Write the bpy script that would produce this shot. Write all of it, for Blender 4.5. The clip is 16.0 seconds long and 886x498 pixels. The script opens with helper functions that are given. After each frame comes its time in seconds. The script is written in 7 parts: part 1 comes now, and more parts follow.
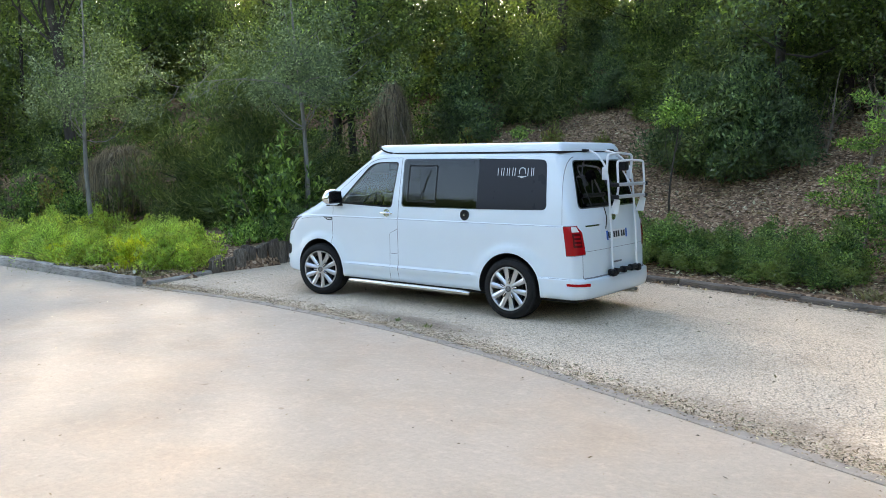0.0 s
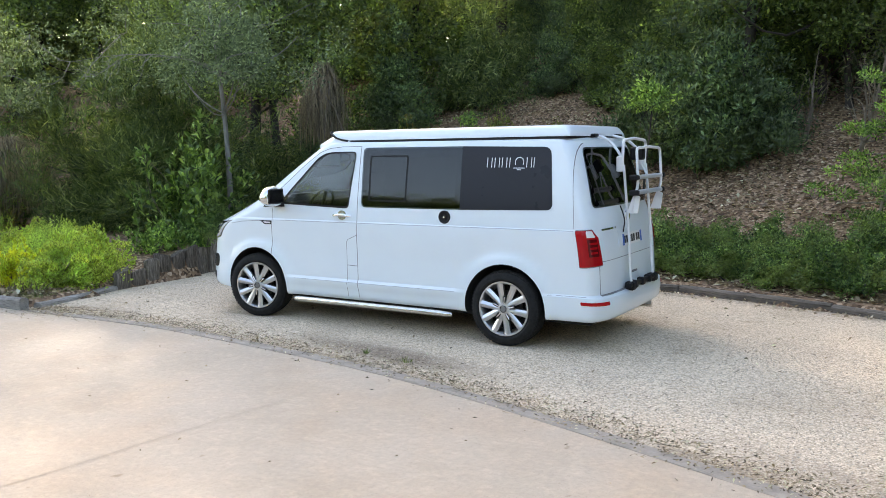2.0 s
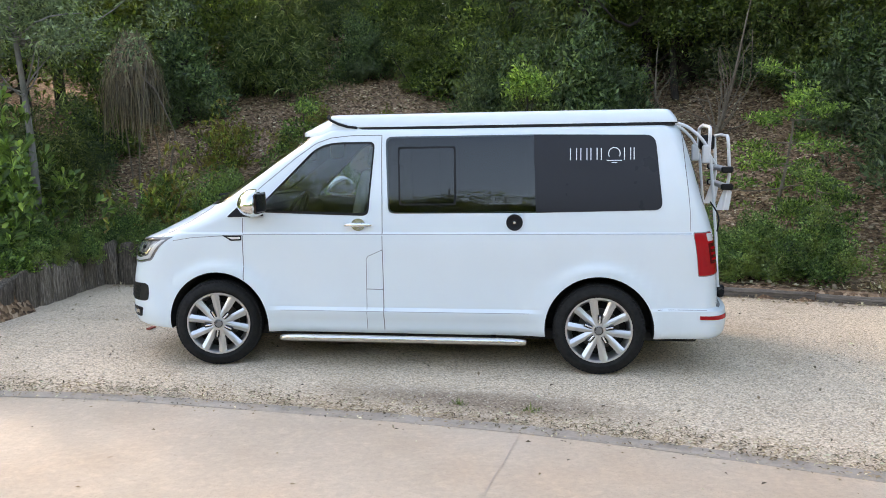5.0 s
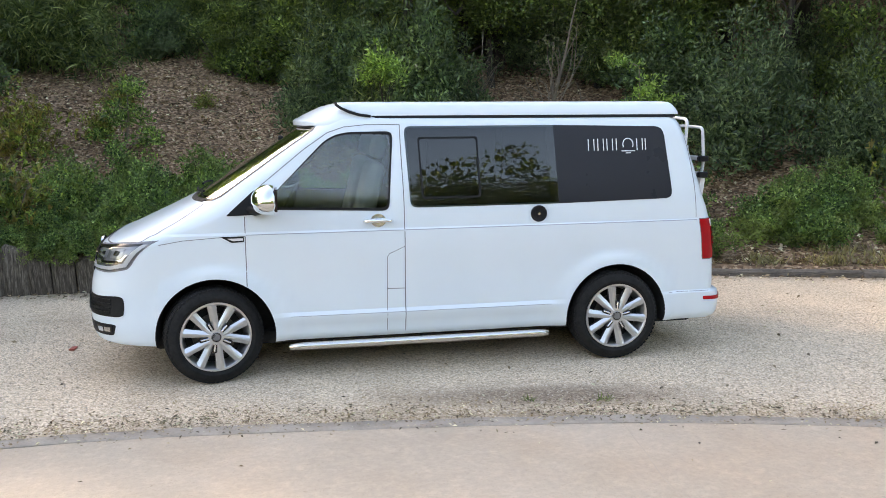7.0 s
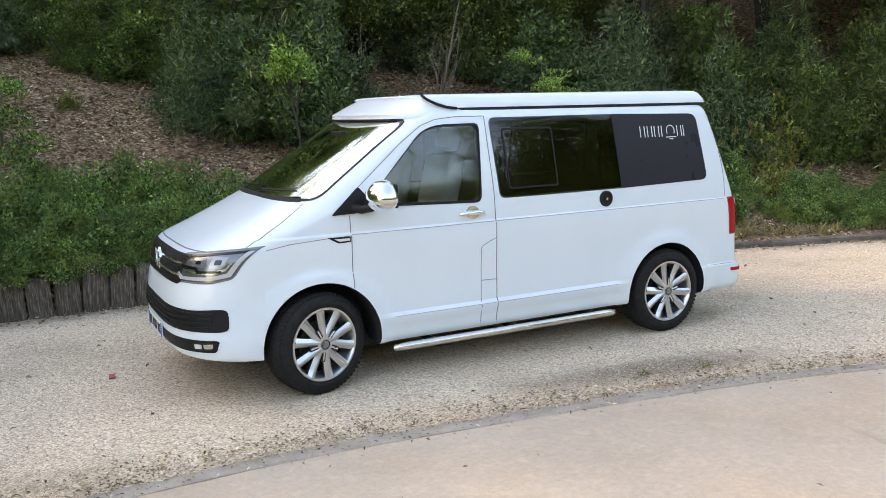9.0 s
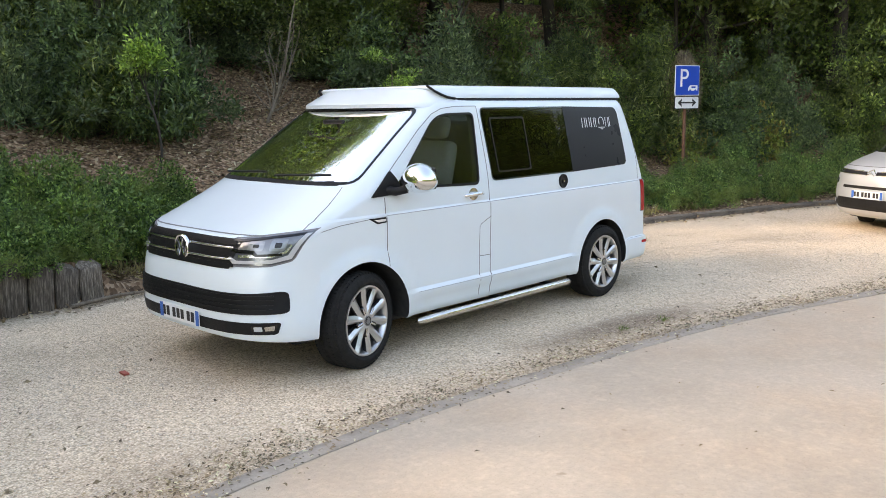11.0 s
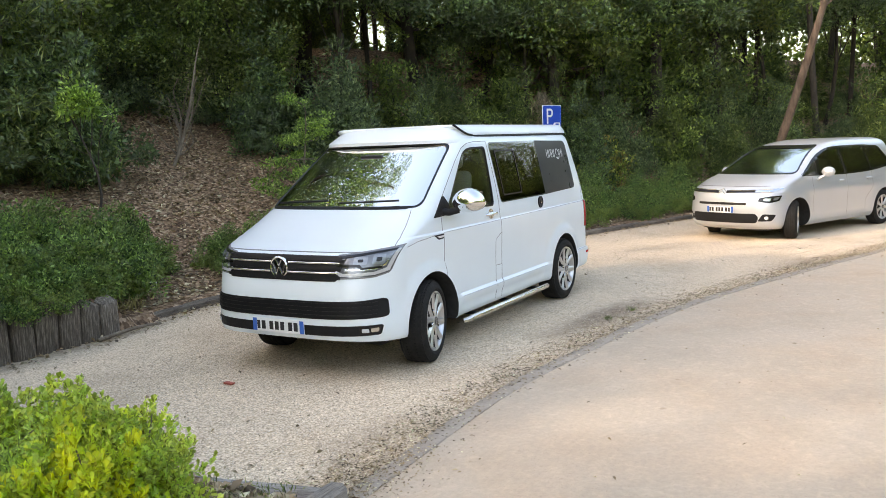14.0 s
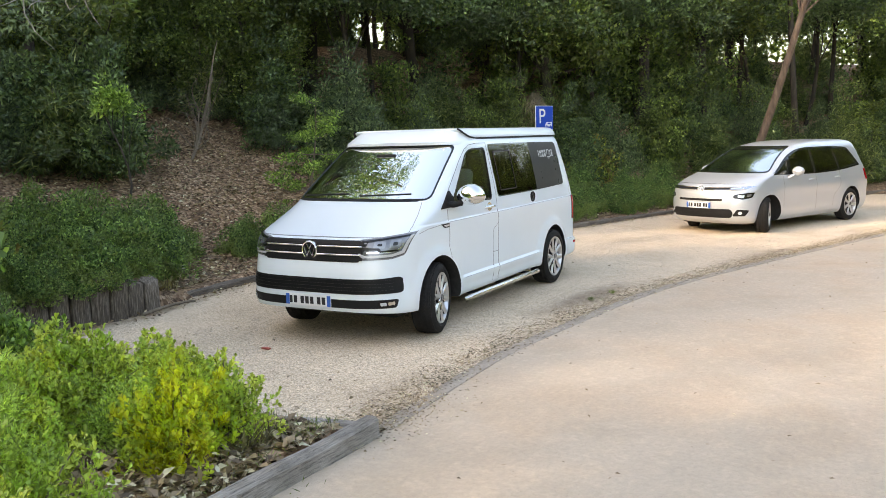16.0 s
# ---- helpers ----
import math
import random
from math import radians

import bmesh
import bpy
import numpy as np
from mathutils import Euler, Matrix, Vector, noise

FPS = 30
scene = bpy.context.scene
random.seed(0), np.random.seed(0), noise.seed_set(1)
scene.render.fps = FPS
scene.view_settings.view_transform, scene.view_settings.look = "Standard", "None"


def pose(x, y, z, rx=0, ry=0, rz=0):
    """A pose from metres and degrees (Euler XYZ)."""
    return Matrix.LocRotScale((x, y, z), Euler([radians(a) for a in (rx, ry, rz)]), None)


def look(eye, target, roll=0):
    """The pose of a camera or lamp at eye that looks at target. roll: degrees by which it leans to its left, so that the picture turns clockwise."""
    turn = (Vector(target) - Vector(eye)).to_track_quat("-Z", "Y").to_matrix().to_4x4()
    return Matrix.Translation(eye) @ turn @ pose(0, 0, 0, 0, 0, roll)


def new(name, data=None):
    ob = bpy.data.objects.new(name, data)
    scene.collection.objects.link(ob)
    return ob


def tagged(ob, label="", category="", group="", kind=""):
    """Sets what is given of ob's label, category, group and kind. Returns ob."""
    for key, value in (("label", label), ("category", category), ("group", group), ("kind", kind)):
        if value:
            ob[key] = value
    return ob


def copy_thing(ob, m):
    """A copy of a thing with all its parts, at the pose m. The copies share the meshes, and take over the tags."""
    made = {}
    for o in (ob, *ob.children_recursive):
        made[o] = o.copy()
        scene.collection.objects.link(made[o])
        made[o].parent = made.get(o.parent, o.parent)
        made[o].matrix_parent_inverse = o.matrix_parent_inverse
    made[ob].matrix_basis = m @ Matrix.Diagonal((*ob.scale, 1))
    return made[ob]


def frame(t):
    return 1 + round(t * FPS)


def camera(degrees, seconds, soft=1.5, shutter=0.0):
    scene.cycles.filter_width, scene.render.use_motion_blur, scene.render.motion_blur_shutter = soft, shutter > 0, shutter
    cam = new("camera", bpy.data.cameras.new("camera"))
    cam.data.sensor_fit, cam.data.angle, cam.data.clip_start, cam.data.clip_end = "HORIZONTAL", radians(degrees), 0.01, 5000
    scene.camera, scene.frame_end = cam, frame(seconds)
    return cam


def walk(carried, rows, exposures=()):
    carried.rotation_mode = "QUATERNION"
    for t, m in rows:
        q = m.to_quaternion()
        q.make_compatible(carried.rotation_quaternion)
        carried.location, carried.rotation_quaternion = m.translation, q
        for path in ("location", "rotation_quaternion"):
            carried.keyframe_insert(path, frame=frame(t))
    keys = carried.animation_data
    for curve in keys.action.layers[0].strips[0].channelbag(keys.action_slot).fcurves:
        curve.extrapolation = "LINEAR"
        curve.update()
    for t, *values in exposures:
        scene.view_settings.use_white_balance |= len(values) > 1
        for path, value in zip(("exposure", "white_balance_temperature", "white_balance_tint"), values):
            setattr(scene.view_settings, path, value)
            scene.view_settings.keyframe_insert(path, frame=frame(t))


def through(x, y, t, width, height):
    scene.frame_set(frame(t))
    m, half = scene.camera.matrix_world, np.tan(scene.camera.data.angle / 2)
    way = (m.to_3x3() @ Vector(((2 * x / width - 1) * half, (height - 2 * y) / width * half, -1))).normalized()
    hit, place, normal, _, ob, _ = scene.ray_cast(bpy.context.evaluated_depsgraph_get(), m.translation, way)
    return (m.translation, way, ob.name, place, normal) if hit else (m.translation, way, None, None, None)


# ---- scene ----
cam = camera(55.1, 16.0, 0.9)
PATH = [
    (0, (6.7, -8.841, 1.821), (5.486, -7.267, 1.607), -0.4),
    (0.5, (6.395, -8.531, 1.835), (5.233, -6.917, 1.624), -0.3),
    (1, (6.036, -8.179, 1.807), (4.899, -6.548, 1.591), -0.1),
    (1.5, (5.531, -7.856, 1.8), (4.407, -6.217, 1.576), -0.1),
    (2, (4.99, -7.609, 1.79), (3.951, -5.917, 1.555), -0.8),
    (2.5, (4.4, -7.399, 1.777), (3.512, -5.624, 1.529), -0.7),
    (3, (3.814, -7.331, 1.782), (3.048, -5.503, 1.513), -1.5),
    (3.5, (3.163, -7.275, 1.784), (2.501, -5.409, 1.505), -1.2),
    (4, (2.532, -7.247, 1.796), (2.006, -5.336, 1.523), -0.9),
    (4.5, (1.927, -7.241, 1.799), (1.498, -5.305, 1.539), -1.0),
    (7, (-1.061, -6.926, 1.89), (-0.677, -4.988, 1.577), -0.3),
    (7.5, (-1.638, -6.795, 1.878), (-1.102, -4.894, 1.563), -0.7),
    (8, (-2.21, -6.553, 1.878), (-1.531, -4.697, 1.57), -0.5),
    (8.5, (-2.811, -6.355, 1.866), (-2.023, -4.546, 1.541), -1.5),
    (9, (-3.344, -6.134, 1.864), (-2.427, -4.387, 1.543), -1.4),
    (9.5, (-3.876, -5.934, 1.855), (-2.757, -4.308, 1.535), -1.2),
    (12, (-6.08, -4.737, 1.787), (-4.518, -3.526, 1.474), -2.0),
    (12.5, (-6.398, -4.45, 1.786), (-4.746, -3.361, 1.492), -3.2),
    (13, (-6.768, -4.304, 1.799), (-5.055, -3.309, 1.527), -3.7),
    (13.5, (-7.138, -4.352, 1.824), (-5.439, -3.333, 1.551), -3.1),
    (14, (-7.528, -4.414, 1.815), (-5.801, -3.435, 1.568), -2.2),
    (14.5, (-7.885, -4.576, 1.836), (-6.145, -3.612, 1.629), -2.5),
    (15, (-8.195, -4.724, 1.863), (-6.458, -3.753, 1.665), -2.5),
    (15.5, (-8.484, -4.816, 1.876), (-6.743, -3.859, 1.644), -2.3),
    (16, (-8.61, -4.873, 1.903), (-6.876, -3.911, 1.64), -1.6),
]
EXPOSURES = [(0.0, 2.52, 7200, 10.5), (3.0, 2.68, 8000, 15.5), (8.0, 2.67, 8250, 16.5), (11.0, 2.60, 8450, 16.0), (16.0, 2.62, 8750, 15.0)]
walk(cam, [(t, look(eye, target, roll)) for t, eye, target, roll in PATH], EXPOSURES)

# ---- world, sun, exposure ----
SUN_DIR = Vector((-0.72, 0.58, 0.42)).normalized()      # towards the sun
world = bpy.data.worlds.new("world")
scene.world = world
world.use_nodes = True
wn = world.node_tree
sky = wn.nodes.new("ShaderNodeTexSky")
sky.sky_type = "NISHITA"
sky.sun_disc = False
sky.sun_elevation = math.asin(SUN_DIR.z)
sky.sun_rotation = math.atan2(SUN_DIR.x, SUN_DIR.y)
sky.air_density, sky.dust_density, sky.ozone_density = 1.0, 1.6, 0.9
wn.nodes["Background"].inputs["Strength"].default_value = 0.15
wn.links.new(sky.outputs["Color"], wn.nodes["Background"].inputs["Color"])
sun = new("sun", bpy.data.lights.new("sun", "SUN"))
sun.data.energy, sun.data.angle, sun.data.color = 0.85, radians(1.0), (1.0, 0.92, 0.80)
sun.matrix_world = look(SUN_DIR * 60, (0, 0, 0))

# ---- small helpers ----


def part(name, bm, material, parent=None, label="", smooth=0.0):
    """Links a bmesh as one mesh object, under parent if given. smooth: the angle below which edges are shaded smooth."""
    me = bpy.data.meshes.new(name)
    bm.to_mesh(me)
    bm.free()
    return part_mesh(name, me, material, parent, label, smooth)


def part_mesh(name, me, material, parent=None, label="", smooth=0.0):
    for m in (material if isinstance(material, (list, tuple)) else [material]):
        me.materials.append(m)
    if smooth:
        me.shade_smooth()
        me.set_sharp_from_angle(angle=radians(smooth))
    ob = new(name, me)
    if parent:
        ob.parent = parent
    if label:
        tagged(ob, label)
    return ob


def empty(name, m=None, label="", category="", group="", kind=""):
    ob = new(name)
    ob.empty_display_size = 0.2
    if m is not None:
        ob.matrix_basis = m
    return tagged(ob, label, category, group, kind)


def box(bm, x0, x1, y0, y1, z0, z1, m=None):
    vs = bmesh.ops.create_cube(bm, size=1.0)["verts"]
    for v in vs:
        v.co = Vector(((x0 + x1) / 2 + v.co.x * (x1 - x0), (y0 + y1) / 2 + v.co.y * (y1 - y0), (z0 + z1) / 2 + v.co.z * (z1 - z0)))
        if m is not None:
            v.co = m @ v.co
    return vs


def rounded_box(x0, x1, y0, y1, z0, z1, r=0.01, seg=2, m=None):
    bm = bmesh.new()
    box(bm, x0, x1, y0, y1, z0, z1)
    bmesh.ops.bevel(bm, geom=bm.edges[:], offset=r, segments=seg, affect="EDGES", profile=0.5)
    if m is not None:
        bm.transform(m)
    return bm


def tube(bm, pts, r, n=8, close=True):
    """A round bar through the points; r is one radius or one for each point."""
    pts = [Vector(p) for p in pts]
    rs = list(r) if isinstance(r, (list, tuple, np.ndarray)) else [r] * len(pts)
    rings = []
    side = None
    for i, p in enumerate(pts):
        d = (pts[min(i + 1, len(pts) - 1)] - pts[max(i - 1, 0)]).normalized()
        if side is None:
            side = d.orthogonal().normalized()
        side = (side - d * side.dot(d)).normalized()
        up = d.cross(side)
        rings.append([bm.verts.new(p + (side * math.cos(a) + up * math.sin(a)) * rs[i]) for a in (2 * math.pi * k / n for k in range(n))])
    for a, b in zip(rings, rings[1:]):
        for k in range(n):
            bm.faces.new((a[k], a[(k + 1) % n], b[(k + 1) % n], b[k]))
    if close:
        bm.faces.new(rings[0][::-1])
        bm.faces.new(rings[-1])
    return bm


def rounded_path(pts, r, n=4):
    """The points with each inner corner rounded."""
    pts = [Vector(p) for p in pts]
    out = [pts[0]]
    for a, b, c in zip(pts, pts[1:], pts[2:]):
        p, q = b + (a - b).normalized() * min(r, (a - b).length / 2), b + (c - b).normalized() * min(r, (c - b).length / 2)
        for k in range(n + 1):
            t = k / n
            out.append(p * (1 - t) ** 2 + b * 2 * t * (1 - t) + q * t * t)
    return out + [pts[-1]]


def lathe(bm, profile, n=32, axis="y", centre=(0, 0, 0)):
    """Turns (radius, along) points about an axis; closed where the radius is 0."""
    c = Vector(centre)
    rings = []
    for r, h in profile:
        ring = []
        for k in range(n if r > 1e-6 else 1):
            a = 2 * math.pi * k / n
            u, v = r * math.cos(a), r * math.sin(a)
            co = {"y": (u, h, v), "z": (u, v, h), "x": (h, u, v)}[axis]
            ring.append(bm.verts.new(c + Vector(co)))
        rings.append(ring)
    for a, b in zip(rings, rings[1:]):
        for k in range(n):
            j = (k + 1) % n
            f = [a[k % len(a)], a[j % len(a)], b[j % len(b)], b[k % len(b)]]
            f = list(dict.fromkeys(f))
            if len(f) > 2:
                bm.faces.new(f)
    bmesh.ops.recalc_face_normals(bm, faces=bm.faces[:])
    return bm


def round_poly(pts, r, n=4):
    """A closed polygon of 2D points with rounded corners; r is one radius or one a corner."""
    pts = [Vector(p) for p in pts]
    k = len(pts)
    rs = list(r) if isinstance(r, (list, tuple)) else [r] * k
    out = []
    for i in range(k):
        a, b, c = pts[i - 1], pts[i], pts[(i + 1) % k]
        if rs[i] <= 0:
            out.append(b)
            continue
        p = b + (a - b).normalized() * min(rs[i], (a - b).length * 0.49)
        q = b + (c - b).normalized() * min(rs[i], (c - b).length * 0.49)
        for s in range(n + 1):
            t = s / n
            out.append(p * (1 - t) ** 2 + b * 2 * t * (1 - t) + q * t * t)
    return out


def prism(poly, axis, a, b):
    """A closed polygon of 2D points extruded from a to b: axis y takes (x, z), axis x takes (y, z), axis z takes (x, y)."""
    bm = bmesh.new()
    put = {"y": lambda p, h: (p[0], h, p[1]), "x": lambda p, h: (h, p[0], p[1]), "z": lambda p, h: (p[0], p[1], h)}[axis]
    lo, hi = [bm.verts.new(put(p, a)) for p in poly], [bm.verts.new(put(p, b)) for p in poly]
    bm.faces.new(lo)
    bm.faces.new(hi[::-1])
    for i in range(len(poly)):
        j = (i + 1) % len(poly)
        bm.faces.new((lo[i], hi[i], hi[j], lo[j]))
    bmesh.ops.recalc_face_normals(bm, faces=bm.faces[:])
    return bm


def patch(poly, put, out=0.0, depth=0.006, step=0.05, holes=()):
    """A panel with thickness that lies on a curved surface. poly: 2D points (u, v); put(u, v, off) gives the place off metres out of the surface."""
    bm = bmesh.new()
    vs = [bm.verts.new((p[0], p[1], 0)) for p in poly]
    es = [bm.edges.new((vs[i], vs[(i + 1) % len(vs)])) for i in range(len(vs))]
    for h in holes:
        hs = [bm.verts.new((p[0], p[1], 0)) for p in h]
        es += [bm.edges.new((hs[i], hs[(i + 1) % len(hs)])) for i in range(len(hs))]
    bmesh.ops.triangle_fill(bm, edges=es, use_beauty=True)
    for ax in (0, 1):
        lo, hi = min(v.co[ax] for v in bm.verts), max(v.co[ax] for v in bm.verts)
        c = math.ceil(lo / step) * step
        while c < hi - 1e-6:
            if c > lo + 1e-6:
                no = Vector((1, 0, 0)) if ax == 0 else Vector((0, 1, 0))
                bmesh.ops.bisect_plane(bm, geom=bm.verts[:] + bm.edges[:] + bm.faces[:], plane_co=no * c, plane_no=no, dist=1e-5)
            c += step
    flat = {v: (v.co.x, v.co.y) for v in bm.verts}
    top = list(bm.faces)
    if depth:
        low = {v: bm.verts.new(put(*flat[v], out - depth)) for v in list(bm.verts)}
        rim = [e for e in bm.edges if len(e.link_faces) == 1]
        for f in top:
            bm.faces.new([low[v] for v in reversed(f.verts)])
        for e in rim:
            lp = e.link_loops[0]
            a, b = lp.vert, lp.link_loop_next.vert
            bm.faces.new((b, a, low[a], low[b]))
    for v, (a, b) in flat.items():
        v.co = put(a, b, out)
    bmesh.ops.recalc_face_normals(bm, faces=bm.faces[:])
    return bm


def ribbon_poly(pts, w):
    """The 2D outline of a line of width w through the points."""
    pts = [Vector(p) for p in pts]
    left, right = [], []
    for i, p in enumerate(pts):
        d = (pts[min(i + 1, len(pts) - 1)] - pts[max(i - 1, 0)]).normalized()
        n = Vector((-d.y, d.x)) * w / 2
        left.append(p + n)
        right.append(p - n)
    return left + right[::-1]


def cut(bm, cutters, materials):
    """The bmesh minus each cutter bmesh; cut faces take the material of the cutter's number. Gives a new bmesh."""
    def temp(b, mats):
        me = bpy.data.meshes.new("temp")
        b.to_mesh(me)
        b.free()
        for m in mats:
            me.materials.append(m)
        return new("temp", me)
    ob = temp(bm, materials)
    tools = []
    for c, index in cutters:
        t = temp(c, [materials[index]])
        tools.append(t)
        mod = ob.modifiers.new("cut", "BOOLEAN")
        mod.operation, mod.object, mod.solver = "DIFFERENCE", t, "EXACT"
        mod.material_mode = "TRANSFER"
    deps = bpy.context.evaluated_depsgraph_get()
    me = bpy.data.meshes.new_from_object(ob.evaluated_get(deps))
    out = bmesh.new()
    out.from_mesh(me)
    names = [m.name if m else "" for m in me.materials]
    order = {i: next(k for k, m in enumerate(materials) if m.name == n) for i, n in enumerate(names) if n}
    for f in out.faces:
        f.material_index = order.get(f.material_index, 0)
    bpy.data.meshes.remove(me)
    for o in [ob] + tools:
        data = o.data
        bpy.data.objects.remove(o)
        bpy.data.meshes.remove(data)
    return out


def take(bm, test):
    """Moves the faces that pass the test into a bmesh of their own."""
    got = bm.copy()
    bm.faces.ensure_lookup_table()
    got.faces.ensure_lookup_table()
    flags = [test(f.calc_center_median(), f) for f in bm.faces]
    bmesh.ops.delete(bm, geom=[f for f, k in zip(bm.faces[:], flags) if k], context="FACES")
    bmesh.ops.delete(got, geom=[f for f, k in zip(got.faces[:], flags) if not k], context="FACES")
    return got


def slice_at(bm, co, no, test=None):
    faces = [f for f in bm.faces if test is None or test(f.calc_center_median())]
    geom = list({v for f in faces for v in f.verts}) + list({e for f in faces for e in f.edges}) + faces
    bmesh.ops.bisect_plane(bm, geom=geom, plane_co=co, plane_no=no, dist=1e-5)


def mesh_of(name, verts, faces):
    me = bpy.data.meshes.new(name)
    me.from_pydata(verts if isinstance(verts, list) else verts.tolist(), [], faces if isinstance(faces, list) else faces.tolist())
    return me


def smoothstep(a, b, x):
    t = np.clip((np.asarray(x, float) - a) / (b - a), 0, 1)
    return t * t * (3 - 2 * t)

# ---- materials ----
def material(name):
    m = bpy.data.materials.new(name)
    m.use_nodes = True
    nt = m.node_tree
    return m, nt, nt.nodes["Principled BSDF"]


def coords(nt, scale=1.0, squash=(1, 1, 1)):
    tc, mp = nt.nodes.new("ShaderNodeTexCoord"), nt.nodes.new("ShaderNodeMapping")
    mp.inputs["Scale"].default_value = [scale * s for s in squash]
    nt.links.new(tc.outputs["Object"], mp.inputs["Vector"])
    return mp.outputs["Vector"]


def noise_tex(nt, scale, detail=4.0, rough=0.55, squash=(1, 1, 1)):
    n = nt.nodes.new("ShaderNodeTexNoise")
    n.inputs["Scale"].default_value, n.inputs["Detail"].default_value, n.inputs["Roughness"].default_value = scale, detail, rough
    nt.links.new(coords(nt, 1.0, squash), n.inputs["Vector"])
    return n.outputs["Fac"]


def ramp(nt, fac, stops):
    r = nt.nodes.new("ShaderNodeValToRGB")
    els = r.color_ramp.elements
    while len(els) < len(stops):
        els.new(0.5)
    for e, (p, c) in zip(els, stops):
        e.position, e.color = p, (*c, 1) if len(c) == 3 else c
    nt.links.new(fac, r.inputs["Fac"])
    return r.outputs["Color"]


def mix(nt, fac, a, b, mode="MIX"):
    n = nt.nodes.new("ShaderNodeMix")
    n.data_type, n.blend_type = "RGBA", mode
    for socket, value in ((n.inputs[0], fac), (n.inputs[6], a), (n.inputs[7], b)):
        if isinstance(value, bpy.types.NodeSocket):
            nt.links.new(value, socket)
        elif isinstance(value, (int, float)):
            socket.default_value = value
        else:
            socket.default_value = (*value, 1)
    return n.outputs[2]


def bump(nt, bsdf, height, strength=0.3, distance=0.01):
    b = nt.nodes.new("ShaderNodeBump")
    b.inputs["Strength"].default_value, b.inputs["Distance"].default_value = strength, distance
    nt.links.new(height, b.inputs["Height"])
    nt.links.new(b.outputs["Normal"], bsdf.inputs["Normal"])


def plain(name, color, rough=0.5, metal=0.0, spread=0.12, scale=8.0, relief=0.0, coat=0.0, fine=60.0, gloss=0.5):
    """A surface of one colour with blotches and grain."""
    m, nt, p = material(name)
    a, b = [c * (1 - spread) for c in color], [min(1, c * (1 + spread)) for c in color]
    big = ramp(nt, noise_tex(nt, scale), [(0.3, a), (0.7, b)])
    col = mix(nt, 0.35, big, ramp(nt, noise_tex(nt, fine, 2.0), [(0.3, a), (0.7, b)]))
    nt.links.new(col, p.inputs["Base Color"])
    rr = ramp(nt, noise_tex(nt, scale * 2.3), [(0.3, [max(0.02, rough * 0.85)] * 3), (0.7, [min(1, rough * 1.15)] * 3)])
    nt.links.new(rr, p.inputs["Roughness"])
    p.inputs["Metallic"].default_value = metal
    p.inputs["Coat Weight"].default_value = coat
    p.inputs["Specular IOR Level"].default_value = gloss
    p.inputs["Coat Roughness"].default_value = 0.04
    if relief:
        bump(nt, p, noise_tex(nt, fine, 3.0), relief, 0.01)
    return m


def paint(name, color, rough, metal=0.0):
    """Lacquered car paint with a trace of dust."""
    m, nt, p = material(name)
    dust = ramp(nt, noise_tex(nt, 3.0, 3.0), [(0.35, color), (0.8, [c * 0.975 for c in color])])
    nt.links.new(dust, p.inputs["Base Color"])
    p.inputs["Roughness"].default_value, p.inputs["Metallic"].default_value = rough, metal
    p.inputs["Coat Weight"].default_value, p.inputs["Coat Roughness"].default_value = 0.55, 0.04
    p.inputs["Specular IOR Level"].default_value = 0.3
    return m


def glass(name, color=(1, 1, 1), rough=0.0):
    m, nt, p = material(name)
    p.inputs["Base Color"].default_value = (*color, 1)
    p.inputs["Roughness"].default_value = rough
    p.inputs["Transmission Weight"].default_value = 1.0
    p.inputs["IOR"].default_value = 1.5
    return m


def leaf_mat(name, dark, light, rough=0.5, through=0.35, glow=None, other=None, size=5.0):
    """Leaves: each its own shade, lit through from behind."""
    m, nt, p = material(name)
    g, oi = nt.nodes.new("ShaderNodeNewGeometry"), nt.nodes.new("ShaderNodeObjectInfo")
    col = ramp(nt, g.outputs["Random Per Island"], [(0.0, [c * 0.62 for c in dark]), (0.35, [0.6 * a + 0.4 * b for a, b in zip(dark, light)]), (0.8, light), (1.0, [min(0.97, c * 1.18) for c in (glow or light)])])
    if other:
        second = ramp(nt, g.outputs["Random Per Island"], [(0.0, [c * 0.45 for c in other]), (0.8, other)])
        col = mix(nt, ramp(nt, noise_tex(nt, size, 2.0), [(0.44, (0, 0, 0)), (0.56, (1, 1, 1))]), col, second)
    tone = ramp(nt, oi.outputs["Random"], [(0.0, (0.78, 0.82, 0.8)), (1.0, (1.0, 1.0, 1.0))])
    col = mix(nt, 1.0, col, tone, "MULTIPLY")
    patches = ramp(nt, noise_tex(nt, 2.2, 2.0), [(0.35, (0.64, 0.70, 0.66)), (0.65, (1.12, 1.12, 1.05))])
    col = mix(nt, 1.0, col, patches, "MULTIPLY")
    nt.links.new(col, p.inputs["Base Color"])
    p.inputs["Roughness"].default_value = rough
    t, s = nt.nodes.new("ShaderNodeBsdfTranslucent"), nt.nodes.new("ShaderNodeMixShader")
    nt.links.new(mix(nt, 1.0, col, (1.6, 1.7, 0.7), "MULTIPLY"), t.inputs["Color"])
    s.inputs[0].default_value = through
    nt.links.new(p.outputs[0], s.inputs[1])
    nt.links.new(t.outputs[0], s.inputs[2])
    nt.links.new(s.outputs[0], nt.nodes["Material Output"].inputs["Surface"])
    return m


